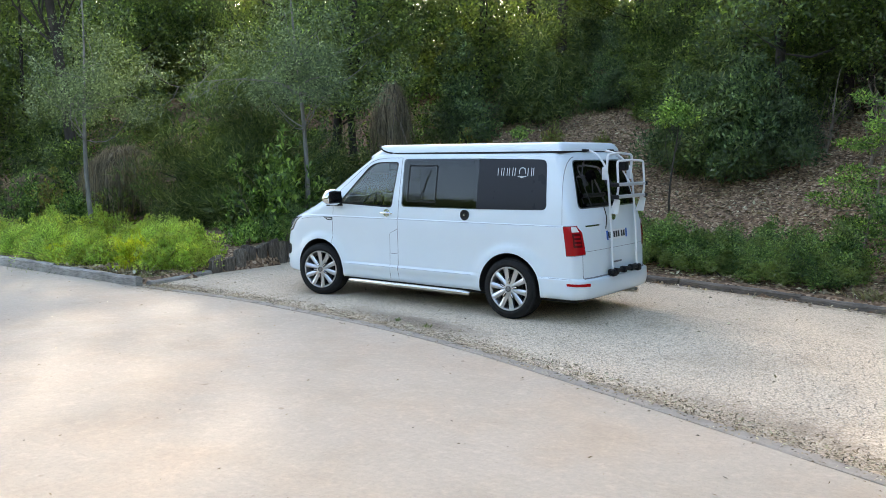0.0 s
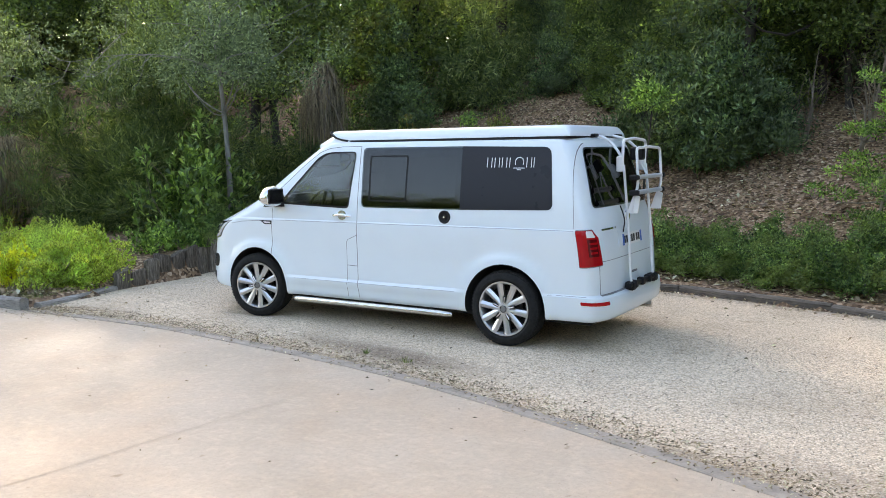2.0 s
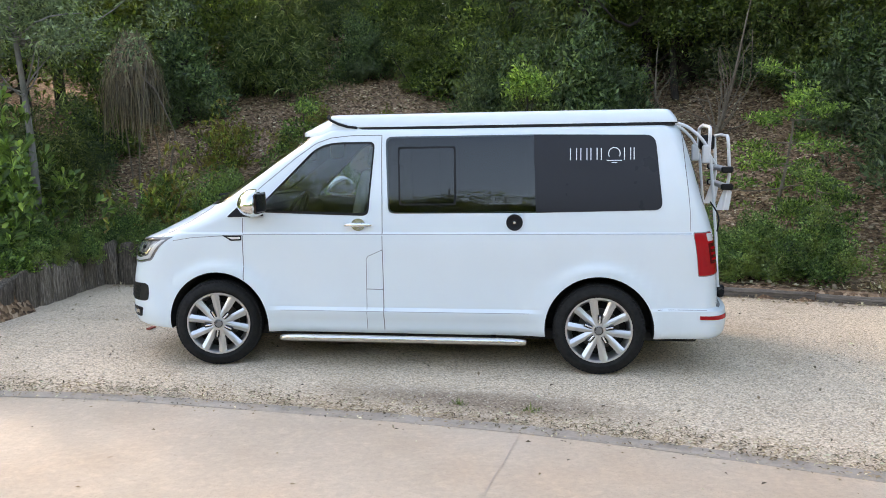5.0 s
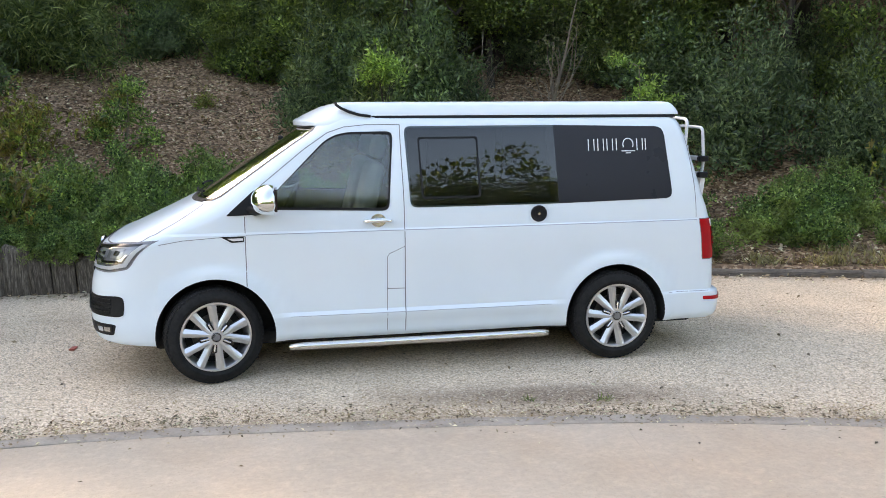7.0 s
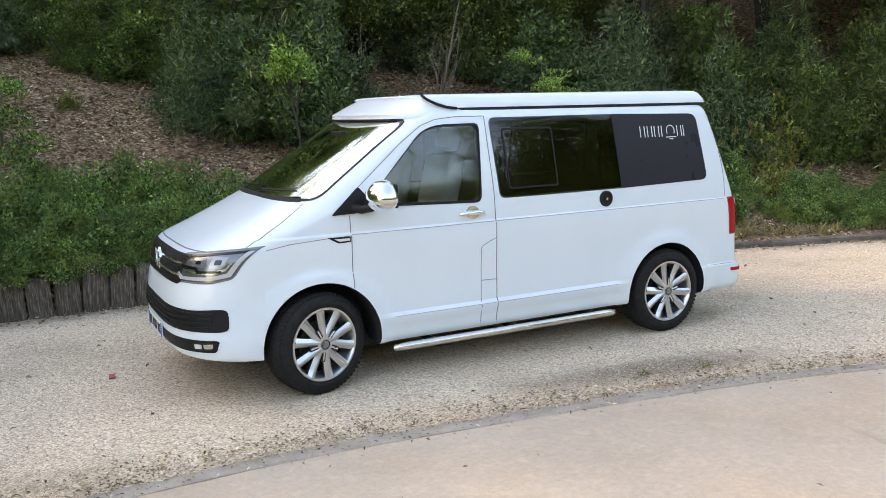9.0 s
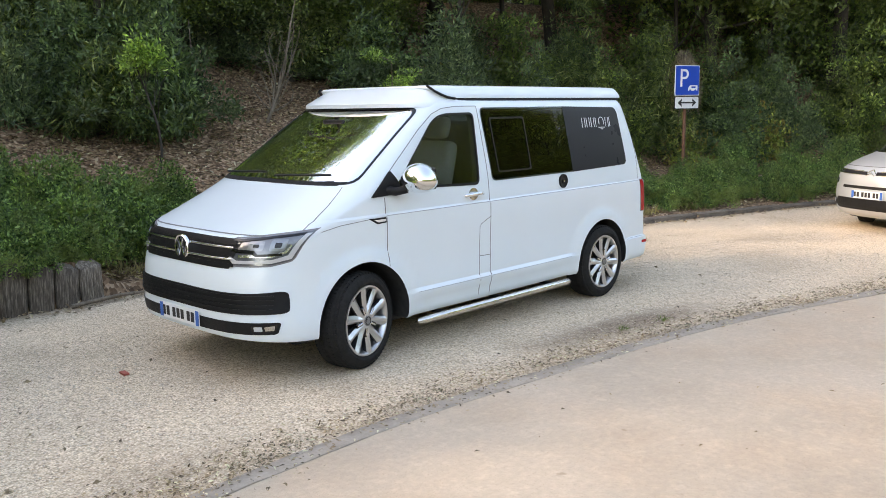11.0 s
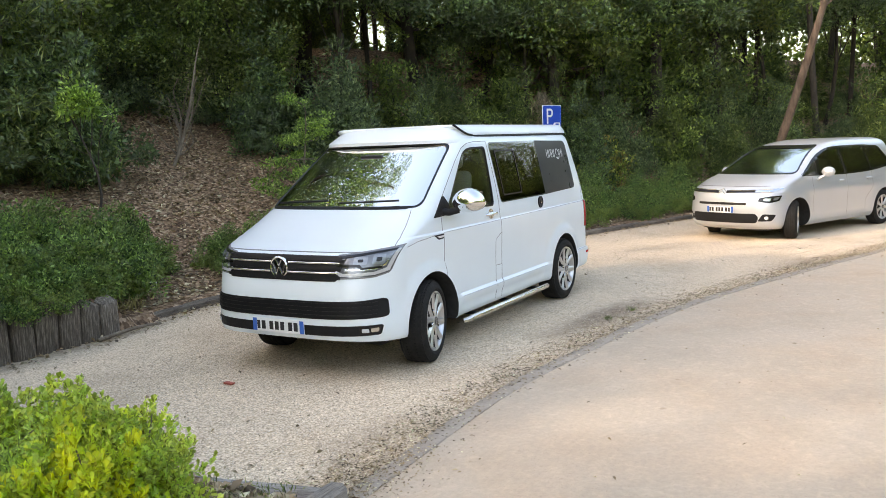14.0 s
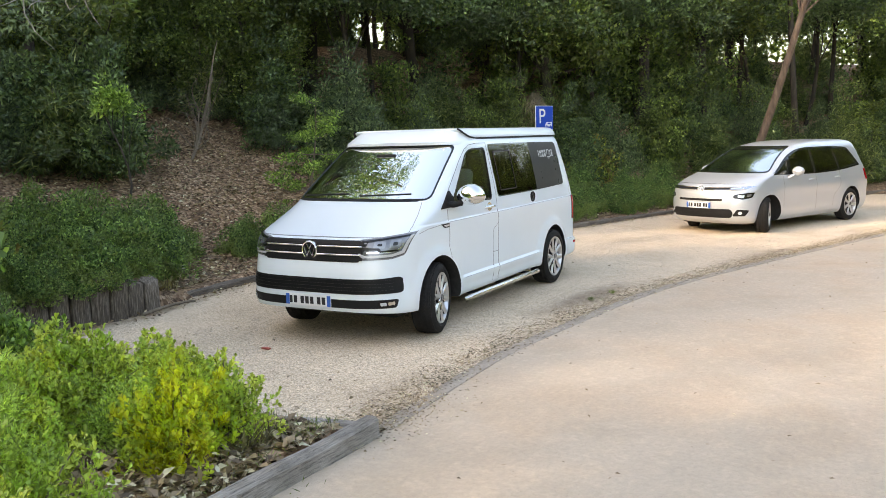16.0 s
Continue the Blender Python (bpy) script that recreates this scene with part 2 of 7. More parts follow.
def dirt_mask(nt, scale=9.0):
    """Where earth and needles have gathered, broken up by noise."""
    a = nt.nodes.new("ShaderNodeAttribute")
    a.attribute_name = "dirt"
    s = nt.nodes.new("ShaderNodeMath")
    s.operation = "MULTIPLY_ADD"
    nt.links.new(noise_tex(nt, scale, 6.0, 0.7), s.inputs[0])
    s.inputs[1].default_value = 1.3
    nt.links.new(a.outputs["Fac"], s.inputs[2])
    return ramp_wide(nt, s.outputs[0])


def ramp_wide(nt, fac):
    n = nt.nodes.new("ShaderNodeMapRange")
    n.inputs["From Min"].default_value, n.inputs["From Max"].default_value = 0.90, 1.6
    n.inputs["To Max"].default_value = 0.85
    nt.links.new(fac, n.inputs["Value"])
    return n.outputs["Result"]


def make_concrete():
    m, nt, p = material("smooth beige concrete")
    base = ramp(nt, noise_tex(nt, 0.55, 5.0, 0.6), [(0.25, (0.455, 0.374, 0.288)), (0.5, (0.505, 0.417, 0.325)), (0.75, (0.545, 0.455, 0.360))])
    fine = ramp(nt, noise_tex(nt, 26.0, 6.0, 0.75), [(0.3, (0.80, 0.80, 0.80)), (0.7, (1.01, 1.0, 0.98))])
    col = mix(nt, 1.0, base, fine, "MULTIPLY")
    stain = ramp(nt, noise_tex(nt, 1.5, 5.0, 0.6), [(0.50, (1, 1, 1)), (0.64, (0.92, 0.89, 0.85)), (0.75, (0.82, 0.78, 0.72))])
    col = mix(nt, 0.5, col, stain, "MULTIPLY")
    pale = ramp(nt, noise_tex(nt, 7.0, 6.0, 0.75), [(0.50, (1, 1, 1)), (0.66, (1.16, 1.15, 1.13))])
    col = mix(nt, 0.8, col, pale, "MULTIPLY")
    spots = ramp(nt, noise_tex(nt, 11.0, 2.0, 0.4), [(0.20, (0.62, 0.57, 0.50)), (0.27, (1, 1, 1))])
    col = mix(nt, 0.7, col, spots, "MULTIPLY")
    speck = ramp(nt, noise_tex(nt, 120.0, 2.0), [(0.30, (0.62, 0.58, 0.52)), (0.40, (1, 1, 1))])
    col = mix(nt, 0.55, col, speck, "MULTIPLY")
    rosy = ramp(nt, noise_tex(nt, 0.9, 4.0, 0.6, (1, 1, 1.3)), [(0.45, (1, 1, 1)), (0.65, (1.03, 0.98, 0.94))])
    col = mix(nt, 1.0, col, rosy, "MULTIPLY")
    col = mix(nt, dirt_mask(nt, 14.0), col, (0.20, 0.14, 0.095))
    nt.links.new(col, p.inputs["Base Color"])
    p.inputs["Roughness"].default_value = 0.85
    bump(nt, p, noise_tex(nt, 45.0, 6.0, 0.65), 0.18, 0.006)
    return m


def make_gravel():
    m, nt, p = material("pale crushed gravel")
    v = nt.nodes.new("ShaderNodeTexVoronoi")
    v.inputs["Scale"].default_value = 85.0
    nt.links.new(coords(nt), v.inputs["Vector"])
    cell = nt.nodes.new("ShaderNodeSeparateColor")
    nt.links.new(v.outputs["Color"], cell.inputs[0])
    stone = ramp(nt, cell.outputs[0], [(0.0, (0.36, 0.28, 0.205)), (0.2, (0.59, 0.47, 0.35)), (0.6, (0.72, 0.585, 0.445)), (1.0, (0.88, 0.76, 0.61))])
    gap = ramp(nt, v.outputs["Distance"], [(0.25, (1, 1, 1)), (0.8, (0.60, 0.55, 0.49))])
    col = mix(nt, 0.7, stone, gap, "MULTIPLY")
    wide = ramp(nt, noise_tex(nt, 0.8, 5.0, 0.6), [(0.28, (0.84, 0.80, 0.74)), (0.5, (1.06, 1.05, 1.02)), (0.75, (1.18, 1.15, 1.1))])
    col = mix(nt, 1.0, col, wide, "MULTIPLY")
    mud = ramp(nt, noise_tex(nt, 2.6, 5.0, 0.65), [(0.62, (1, 1, 1)), (0.76, (0.66, 0.58, 0.48))])
    col = mix(nt, 0.7, col, mud, "MULTIPLY")
    earth = ramp(nt, cell.outputs[1], [(0.0, (0.11, 0.072, 0.048)), (0.6, (0.235, 0.165, 0.11)), (1.0, (0.40, 0.30, 0.21))])
    col = mix(nt, dirt_mask(nt, 7.0), col, earth)
    nt.links.new(col, p.inputs["Base Color"])
    p.inputs["Roughness"].default_value = 0.92
    h = nt.nodes.new("ShaderNodeMath")
    h.operation = "SUBTRACT"
    h.inputs[0].default_value = 1.0
    nt.links.new(v.outputs["Distance"], h.inputs[1])
    bump(nt, p, h.outputs[0], 0.4, 0.008)
    return m


def make_soil():
    m, nt, p = material("brown forest soil under leaf litter")
    v = nt.nodes.new("ShaderNodeTexVoronoi")
    v.inputs["Scale"].default_value = 26.0
    nt.links.new(coords(nt), v.inputs["Vector"])
    cell = nt.nodes.new("ShaderNodeSeparateColor")
    nt.links.new(v.outputs["Color"], cell.inputs[0])
    leafy = ramp(nt, cell.outputs[0], [(0.0, (0.075, 0.042, 0.022)), (0.4, (0.20, 0.122, 0.070)), (0.8, (0.36, 0.240, 0.150)), (1.0, (0.56, 0.42, 0.30))])
    wide = ramp(nt, noise_tex(nt, 0.5, 5.0, 0.65), [(0.3, (0.55, 0.5, 0.45)), (0.7, (1.15, 1.1, 1.05))])
    col = mix(nt, 1.0, leafy, wide, "MULTIPLY")
    nt.links.new(col, p.inputs["Base Color"])
    p.inputs["Roughness"].default_value = 0.95
    bump(nt, p, v.outputs["Distance"], 0.6, 0.03)
    return m


def make_timber(name, dark, light):
    m, nt, p = material(name)
    grain = noise_tex(nt, 6.0, 8.0, 0.8, (1.0, 14.0, 14.0))
    col = ramp(nt, grain, [(0.33, dark), (0.42, [0.6 * c for c in light]), (0.50, light), (0.68, [c * 1.35 for c in light])])
    patches = ramp(nt, noise_tex(nt, 3.0, 4.0), [(0.35, (0.6, 0.58, 0.55)), (0.65, (1.1, 1.08, 1.05))])
    col = mix(nt, 0.9, col, patches, "MULTIPLY")
    oi = nt.nodes.new("ShaderNodeObjectInfo")
    col = mix(nt, 1.0, col, ramp(nt, oi.outputs["Random"], [(0, (0.75, 0.73, 0.72)), (1, (1.15, 1.12, 1.1))]), "MULTIPLY")
    nt.links.new(col, p.inputs["Base Color"])
    p.inputs["Roughness"].default_value = 0.9
    bump(nt, p, grain, 0.7, 0.02)
    return m


def make_post_wood():
    m, nt, p = material("weathered grey palisade wood")
    grain = noise_tex(nt, 9.0, 6.0, 0.7, (7.0, 7.0, 0.8))
    col = ramp(nt, grain, [(0.30, (0.035, 0.027, 0.021)), (0.5, (0.15, 0.125, 0.10)), (0.70, (0.42, 0.37, 0.31))])
    oi = nt.nodes.new("ShaderNodeObjectInfo")
    col = mix(nt, 1.0, col, ramp(nt, oi.outputs["Random"], [(0, (0.6, 0.56, 0.52)), (1, (1.2, 1.18, 1.15))]), "MULTIPLY")
    nt.links.new(col, p.inputs["Base Color"])
    p.inputs["Roughness"].default_value = 0.92
    bump(nt, p, grain, 0.8, 0.02)
    return m


def make_bark(name, dark, light, scale=10.0):
    m, nt, p = material(name)
    g = noise_tex(nt, scale, 6.0, 0.7, (1.0, 1.0, 0.25))
    col = ramp(nt, g, [(0.3, dark), (0.7, light)])
    col = mix(nt, 0.6, col, ramp(nt, noise_tex(nt, 1.5), [(0.3, (0.6, 0.6, 0.58)), (0.7, (1.1, 1.1, 1.05))]), "MULTIPLY")
    nt.links.new(col, p.inputs["Base Color"])
    p.inputs["Roughness"].default_value = 0.95
    bump(nt, p, g, 0.9, 0.03)
    return m


CONCRETE, GRAVEL, SOIL = make_concrete(), make_gravel(), make_soil()
EDGING = plain("earth stained concrete edging", (0.35, 0.295, 0.24), 0.9, 0, 0.25, 6.0, 0.4)
TIMBER = make_timber("weathered kerb timber", (0.07, 0.06, 0.052), (0.46, 0.435, 0.40))
TIMBER_DARK = make_timber("dark weathered kerb timber", (0.05, 0.04, 0.033), (0.18, 0.155, 0.13))
POSTWOOD = make_post_wood()
PAINT = paint("white van paint", (0.70, 0.768, 0.80), 0.33)
ROOFPAINT = paint("white moulded roof shell", (0.71, 0.77, 0.80), 0.4)
# grey for the shade along pressed creases, put into the colour
CREASE_SHADE = plain("painted crease shade", (0.30, 0.32, 0.35), 0.5)
SEAM = plain("dark shut line", (0.16, 0.16, 0.168), 0.7)
BLACK = plain("black textured plastic", (0.011, 0.011, 0.012), 0.52, 0, 0.2, 12.0, 0.1, 0, 200.0, 0.2)
GLOSSBLACK = plain("gloss black", (0.008, 0.008, 0.009), 0.12, 0, 0.2)
RUBBER = plain("tyre rubber", (0.017, 0.0165, 0.016), 0.85, 0, 0.3, 14.0, 0.2, gloss=0.2)
ARCH = plain("dark wheel arch liner", (0.012, 0.012, 0.012), 0.9)
CHROME = plain("polished chrome", (0.86, 0.86, 0.85), 0.06, 1.0, 0.02)
STEEL = plain("brushed stainless steel", (0.68, 0.66, 0.62), 0.22, 1.0, 0.06, 20.0)
ALLOY = paint("machined alloy", (0.60, 0.605, 0.61), 0.30, 0.85)
LAMPGREY = plain("silvered lamp housing", (0.17, 0.175, 0.185), 0.15, 0.5, 0.1, 30.0, 0, 0.8)
LAMPSILVER = plain("dull silver lamp bowl", (0.24, 0.25, 0.265), 0.2, 0.5, 0.1, 30.0, 0, 1.0)
SATIN = plain("satin chrome", (0.80, 0.80, 0.80), 0.24, 1.0, 0.02)
ALLOYDARK = plain("dark alloy pockets", (0.022, 0.023, 0.026), 0.5, 0.0, 0.1)
CLEAR = glass("clear glass", (0.80, 0.87, 0.84))
DOORGLASS = glass("faintly green door glass", (0.58, 0.66, 0.64))
TINT = glass("dark privacy glass", (0.04, 0.058, 0.062))
FOIL = plain("dark grey window film", (0.028, 0.029, 0.034), 0.30, 0, 0.05, 2.0, 0, 0.0, gloss=0.15)
DISC = plain("dull brake disc", (0.08, 0.075, 0.07), 0.5, 0.6, 0.1)
CAPGREY = plain("grey wheel cap", (0.24, 0.24, 0.245), 0.3, 0.6, 0.1)
DARKCABIN = plain("dark cabin lining", (0.035, 0.035, 0.036), 0.9)
REDLENS = plain("red lamp lens", (0.38, 0.004, 0.009), 0.22, 0, 0.1, 20.0, 0, 0.0, gloss=0.3)
REDDARK = plain("deep red lamp lens", (0.10, 0.003, 0.005), 0.2, 0, 0.1, 20.0, 0, 0.0, gloss=0.3)
WHITELENS = plain("white lamp lens", (0.75, 0.72, 0.70), 0.15, 0, 0.05, 20.0, 0, 1.0)
STRIP = plain("frosted light strip", (0.46, 0.46, 0.46), 0.25, 0, 0.05, 20.0, 0, 0.5)
CABIN = plain("grey cabin lining", (0.09, 0.088, 0.085), 0.85, 0, 0.1)
SEATCLOTH = plain("pale grey seat cover", (0.34, 0.335, 0.32), 0.9, 0, 0.08, 10.0, 0.2)
PLATEWHITE = plain("white number plate", (0.72, 0.73, 0.73), 0.4, 0, 0.03)
PLATEBLUE = plain("blue plate band", (0.02, 0.12, 0.45), 0.4)
INK = plain("black lettering", (0.015, 0.015, 0.018), 0.5)
WHITEINK = plain("white lettering", (0.75, 0.76, 0.78), 0.5, 0, 0.03)
RACKPAINT = plain("white coated aluminium", (0.74, 0.75, 0.75), 0.35, 0, 0.04, 10.0)
RACKGREY = plain("grey anodised aluminium", (0.50, 0.51, 0.52), 0.4, 0.2, 0.06, 10.0)
SILVER = paint("silver metallic car paint", (0.52, 0.55, 0.59), 0.30, 0.45)
CARGLASS = glass("green tinted car glass", (0.42, 0.47, 0.46))
BARK = make_bark("dark oak bark", (0.025, 0.02, 0.016), (0.075, 0.06, 0.047))
GREYBARK = make_bark("pale grey bark", (0.13, 0.12, 0.105), (0.33, 0.31, 0.28), 14.0)
PINEBARK = make_bark("reddish pine bark", (0.075, 0.048, 0.036), (0.23, 0.165, 0.125), 9.0)
TWIG = make_bark("dry twig", (0.13, 0.10, 0.075), (0.32, 0.26, 0.20), 20.0)
LEAF_OAK = leaf_mat("oak leaves", (0.038, 0.066, 0.022), (0.20, 0.28, 0.085), 0.4, 0.45, (0.42, 0.50, 0.16), (0.17, 0.21, 0.07), 0.8)
LEAF_DARK = leaf_mat("evergreen shrub leaves", (0.034, 0.065, 0.030), (0.18, 0.27, 0.12), 0.35, 0.35, (0.32, 0.43, 0.20), (0.12, 0.17, 0.085), 1.2)
LEAF_COVER = leaf_mat("low bush leaves", (0.042, 0.085, 0.030), (0.215, 0.345, 0.125), 0.45, 0.42, (0.44, 0.58, 0.24), (0.26, 0.33, 0.12), 3.0)
LEAF_LIGHT = leaf_mat("fresh green shrub leaves", (0.08, 0.15, 0.035), (0.30, 0.45, 0.13), 0.4, 0.42, (0.48, 0.60, 0.20))
LEAF_LIME = leaf_mat("lime green bush leaves", (0.33, 0.36, 0.08), (0.86, 0.84, 0.27), 0.45, 0.54, (0.98, 0.94, 0.34), (0.58, 0.70, 0.22), 4.0)
LEAF_LAUREL = leaf_mat("glossy green shrub leaves", (0.055, 0.105, 0.03), (0.22, 0.335, 0.10), 0.35, 0.38, (0.42, 0.54, 0.18))
LEAF_OLIVE = leaf_mat("yellowish green shrub leaves", (0.10, 0.15, 0.035), (0.38, 0.46, 0.12), 0.4, 0.42, (0.58, 0.60, 0.18), (0.34, 0.26, 0.10), 4.0)
LEAF_FEATHER = leaf_mat("feathery blue green leaves", (0.22, 0.30, 0.08), (0.56, 0.70, 0.22), 0.5, 0.5, (0.74, 0.82, 0.28))
LEAF_YELLOW = leaf_mat("yellow bush leaves", (0.60, 0.52, 0.06), (0.95, 0.84, 0.12), 0.45, 0.58, (0.98, 0.86, 0.16), (0.70, 0.76, 0.14), 6.0)
LEAF_BROOM = leaf_mat("dark broom needles", (0.030, 0.056, 0.016), (0.15, 0.20, 0.062), 0.5, 0.38, (0.34, 0.37, 0.17))
LEAF_FINE = leaf_mat("fine bluish green leaves", (0.04, 0.068, 0.034), (0.16, 0.225, 0.115), 0.5, 0.35, (0.28, 0.34, 0.19))
LEAF_GREY = leaf_mat("grey green leaves", (0.09, 0.12, 0.07), (0.26, 0.32, 0.20), 0.5, 0.35, (0.40, 0.46, 0.31))
LEAF_DRY = leaf_mat("dry hanging needles", (0.10, 0.072, 0.052), (0.36, 0.275, 0.205), 0.8, 0.25)
LITTER = leaf_mat("fallen brown leaves", (0.12, 0.07, 0.038), (0.52, 0.36, 0.235), 0.5, 0.1, (0.86, 0.72, 0.56))

# ---- the large structure ----
EDGE = [(-60, -1.9), (-20, -1.9), (-9, -1.82), (-4.2, -1.82), (-3, -1.75), (-2, -1.72), (-1, -1.82), (0, -1.94), (1, -2.08), (2, -2.33), (3, -2.64),
        (4, -2.98), (5, -3.33), (6, -3.7), (8.45, -4.6), (12, -6.2), (20, -10.5), (60, -33)]
BACK = [(-60, 3.6), (-12, 3.2), (-4.7, 2.74), (-1.7, 2.74), (-0.6, 3.02), (0.3, 3.02), (2.5, 2.55), (4.8, 1.9), (7.3, 1.15), (9.2, 0.6), (11, -0.05),
        (17.4, -3.75), (60, -28)]


def along(table, x):
    """The line through the table's points, with its bends eased."""
    xs, ys = zip(*table)
    x = np.asarray(x, float)
    return sum(np.interp(x + o, xs, ys) for o in (-0.4, -0.2, 0.0, 0.2, 0.4)) / 5


def planter_x(y):
    return np.interp(y, (-1.9, 0.2, 2.75), (-4.25, -4.55, -4.72))


def wave(x, y, s, seed=0.0):
    return noise.noise((x * s + seed, y * s - seed, seed * 1.7))


def ground_z(x, y):
    d = y - float(along(BACK, x))
    if d > 0:
        left = float(smoothstep(-1.45, -1.95, x))
        base = 0.09 + 0.33 * left * math.exp(-d / 3.0)
        far = min(d, 15.0)
        rise = 0.10 * far + 0.34 * math.log1p(math.exp(min(30.0, 3 * (far - 2.0)))) / 3 + 0.05 * max(0.0, d - 15.0)
        ease = float(smoothstep(0.0, 0.8, d))
        z = base + rise * ease
        z += (0.16 * wave(x, y, 0.45) * float(smoothstep(0.5, 4.0, d)) + 0.05 * wave(x, y, 1.7, 3.0)) * ease
        return z
    if x < planter_x(y) and y > float(along(EDGE, x)) + 0.06:
        return 0.09 + 0.30 * float(smoothstep(-1.0, 1.2, y)) + 0.03 * wave(x, y, 2.0)
    return -0.04


def spaced(near, step, far, first):
    """Grid lines: even between the near limits, then wider and wider out to far."""
    lo, hi = near
    mid = list(np.arange(lo, hi + 1e-6, step))
    out, s, v = [], first, hi
    while v < far:
        v += s
        s *= 1.4
        out.append(v)
    left, s, v = [], first, lo
    while v > -far:
        v -= s
        s *= 1.4
        left.append(v)
    return left[::-1] + mid + out


def build_ground():
    xs, ys = spaced((-12.0, 16.0), 0.2, 700, 0.5), spaced((-3.0, 10.4), 0.1, 700, 0.4)
    verts = [(x, y, ground_z(x, y)) for y in ys for x in xs]
    n = len(xs)
    faces = [(j * n + i, j * n + i + 1, (j + 1) * n + i + 1, (j + 1) * n + i) for j in range(len(ys) - 1) for i in range(n - 1)]
    ob = part_mesh("ground", mesh_of("ground", verts, faces), SOIL, smooth=60)
    return tagged(ob, "brown wooded bank with soil and fallen leaves", "ground", kind="structure")


def dirt(x, y):
    """How much earth lies on the drive and the gravel: along the edging, along the kerb and in one worn patch."""
    d, back = y - float(along(EDGE, x)), float(along(BACK, x)) - y
    out = 0.62 * math.exp(-(d / (0.17 if d > 0 else 0.14)) ** 2) * (0.85 + 0.5 * wave(x, 0, 0.9)) + 0.7 * math.exp(-(back / 0.3) ** 2)
    for px, py, rx, ry, tilt, k in ((0.75, -1.62, 1.15, 0.27, -0.16, 1.12), (5.0, -2.95, 1.5, 0.30, -0.36, 0.6), (8.8, -4.2, 1.6, 0.4, -0.4, 0.5), (-3.6, -1.45, 0.9, 0.3, 0.1, 0.5)):
        u, v = x - px, y - py - tilt * (x - px)
        out = max(out, k * math.exp(-(u / rx) ** 2 - (v / ry) ** 2))
    return out


def sheet(name, xs, rows, material):
    """A level sheet: rows of y lines, each a function of x, with a z."""
    verts = [(x, float(f(x)), z) for f, z in rows for x in xs]
    n = len(xs)
    faces = [(j * n + i, j * n + i + 1, (j + 1) * n + i + 1, (j + 1) * n + i) for j in range(len(rows) - 1) for i in range(n - 1)]
    me = mesh_of(name, verts, faces)
    layer = me.attributes.new("dirt", "FLOAT", "POINT")
    for i, v in enumerate(verts):
        layer.data[i].value = dirt(v[0], v[1])
    return part_mesh(name, me, material, smooth=40)


def beside(table, off):
    return lambda x: float(along(table, x)) + off


build_ground()
XS = [x for x in spaced((-14.0, 16.0), 0.25, 60, 1.0) if x < 31.0]
road = sheet("road", XS, [(lambda x: min(-13.5, float(along(EDGE, x)) - 3.5), 0.0), (lambda x: min(-9.0, float(along(EDGE, x)) - 2.0), 0.0), (beside(EDGE, -1.0), 0.0), (beside(EDGE, -0.5), 0.0), (beside(EDGE, -0.34), 0.0), (beside(EDGE, -0.25), 0.0), (beside(EDGE, -0.17), 0.0), (beside(EDGE, -0.09), 0.0), (beside(EDGE, -0.09), -0.06)], CONCRETE)
tagged(road, "smooth beige concrete drive with faint cracks", "road", kind="structure")
GX = [x for x in XS if x > -5.0]
lot = sheet("pavement", GX, [(lambda x: along(EDGE, x) - 0.02, -0.03), (beside(EDGE, -0.01), 0.0), *((beside(EDGE, o), 0.0) for o in (0.07, 0.14, 0.22, 0.3, 0.4, 0.5, 0.65, 0.8, 1.0, 1.25)), (lambda x: along(EDGE, x) * 0.5 + along(BACK, x) * 0.5, 0.0),
                             *((beside(BACK, o), 0.0) for o in (-0.7, -0.4, -0.2, 0.03)), (lambda x: along(BACK, x) + 0.04, -0.04)], GRAVEL)
tagged(lot, "pale crushed gravel parking strip", "pavement", kind="structure")


def build_edging():
    """The thin concrete border between the drive and the gravel."""
    xs = [x for x in np.arange(-4.1, 30.0, 0.12)]
    verts, faces = [], []
    for x in xs:
        y = float(along(EDGE, x))
        j = 0.006 * wave(x, 0, 5.0)
        for dy, z in ((-0.135, -0.05), (-0.130, 0.004), (-0.118, 0.011), (-0.01, 0.011), (0.0 + j, 0.005), (0.005, -0.05)):
            verts.append((x, y + dy + j, z + 0.006 * wave(x, dy * 9, 3.0)))
    for i in range(len(xs) - 1):
        for k in range(5):
            a = i * 6 + k
            faces.append((a, a + 1, a + 7, a + 6))
    ob = part_mesh("road_edging", mesh_of("road_edging", verts, faces), EDGING, smooth=30)
    tagged(ob, "thin grey concrete edging between drive and gravel", "edging", kind="structure")


build_edging()


def timber_beam(length, w=0.12, h=0.13, seed=0):
    """A worn squared beam along x from 0 to length, resting on z 0."""
    bm = bmesh.new()
    n = max(4, int(length / 0.22))
    r = random.Random(seed)
    rings = []
    for i in range(n + 1):
        x = length * i / n
        a, b = w / 2 * (1 + r.uniform(-0.06, 0.06)), h * (1 + r.uniform(-0.06, 0.05))
        c = 0.022
        prof = [(-a, 0), (a, 0), (a, b - c), (a - c, b), (-a + c, b), (-a, b - c)]
        rings.append([bm.verts.new((x, p + r.uniform(-0.004, 0.004), q + (r.uniform(-0.006, 0.004) if q > 0 else -0.03))) for p, q in prof])
    for p, q in zip(rings, rings[1:]):
        for k in range(6):
            bm.faces.new((p[k], p[(k + 1) % 6], q[(k + 1) % 6], q[k]))
    bm.faces.new(rings[0])
    bm.faces.new(rings[-1][::-1])
    bmesh.ops.recalc_face_normals(bm, faces=bm.faces[:])
    return bm


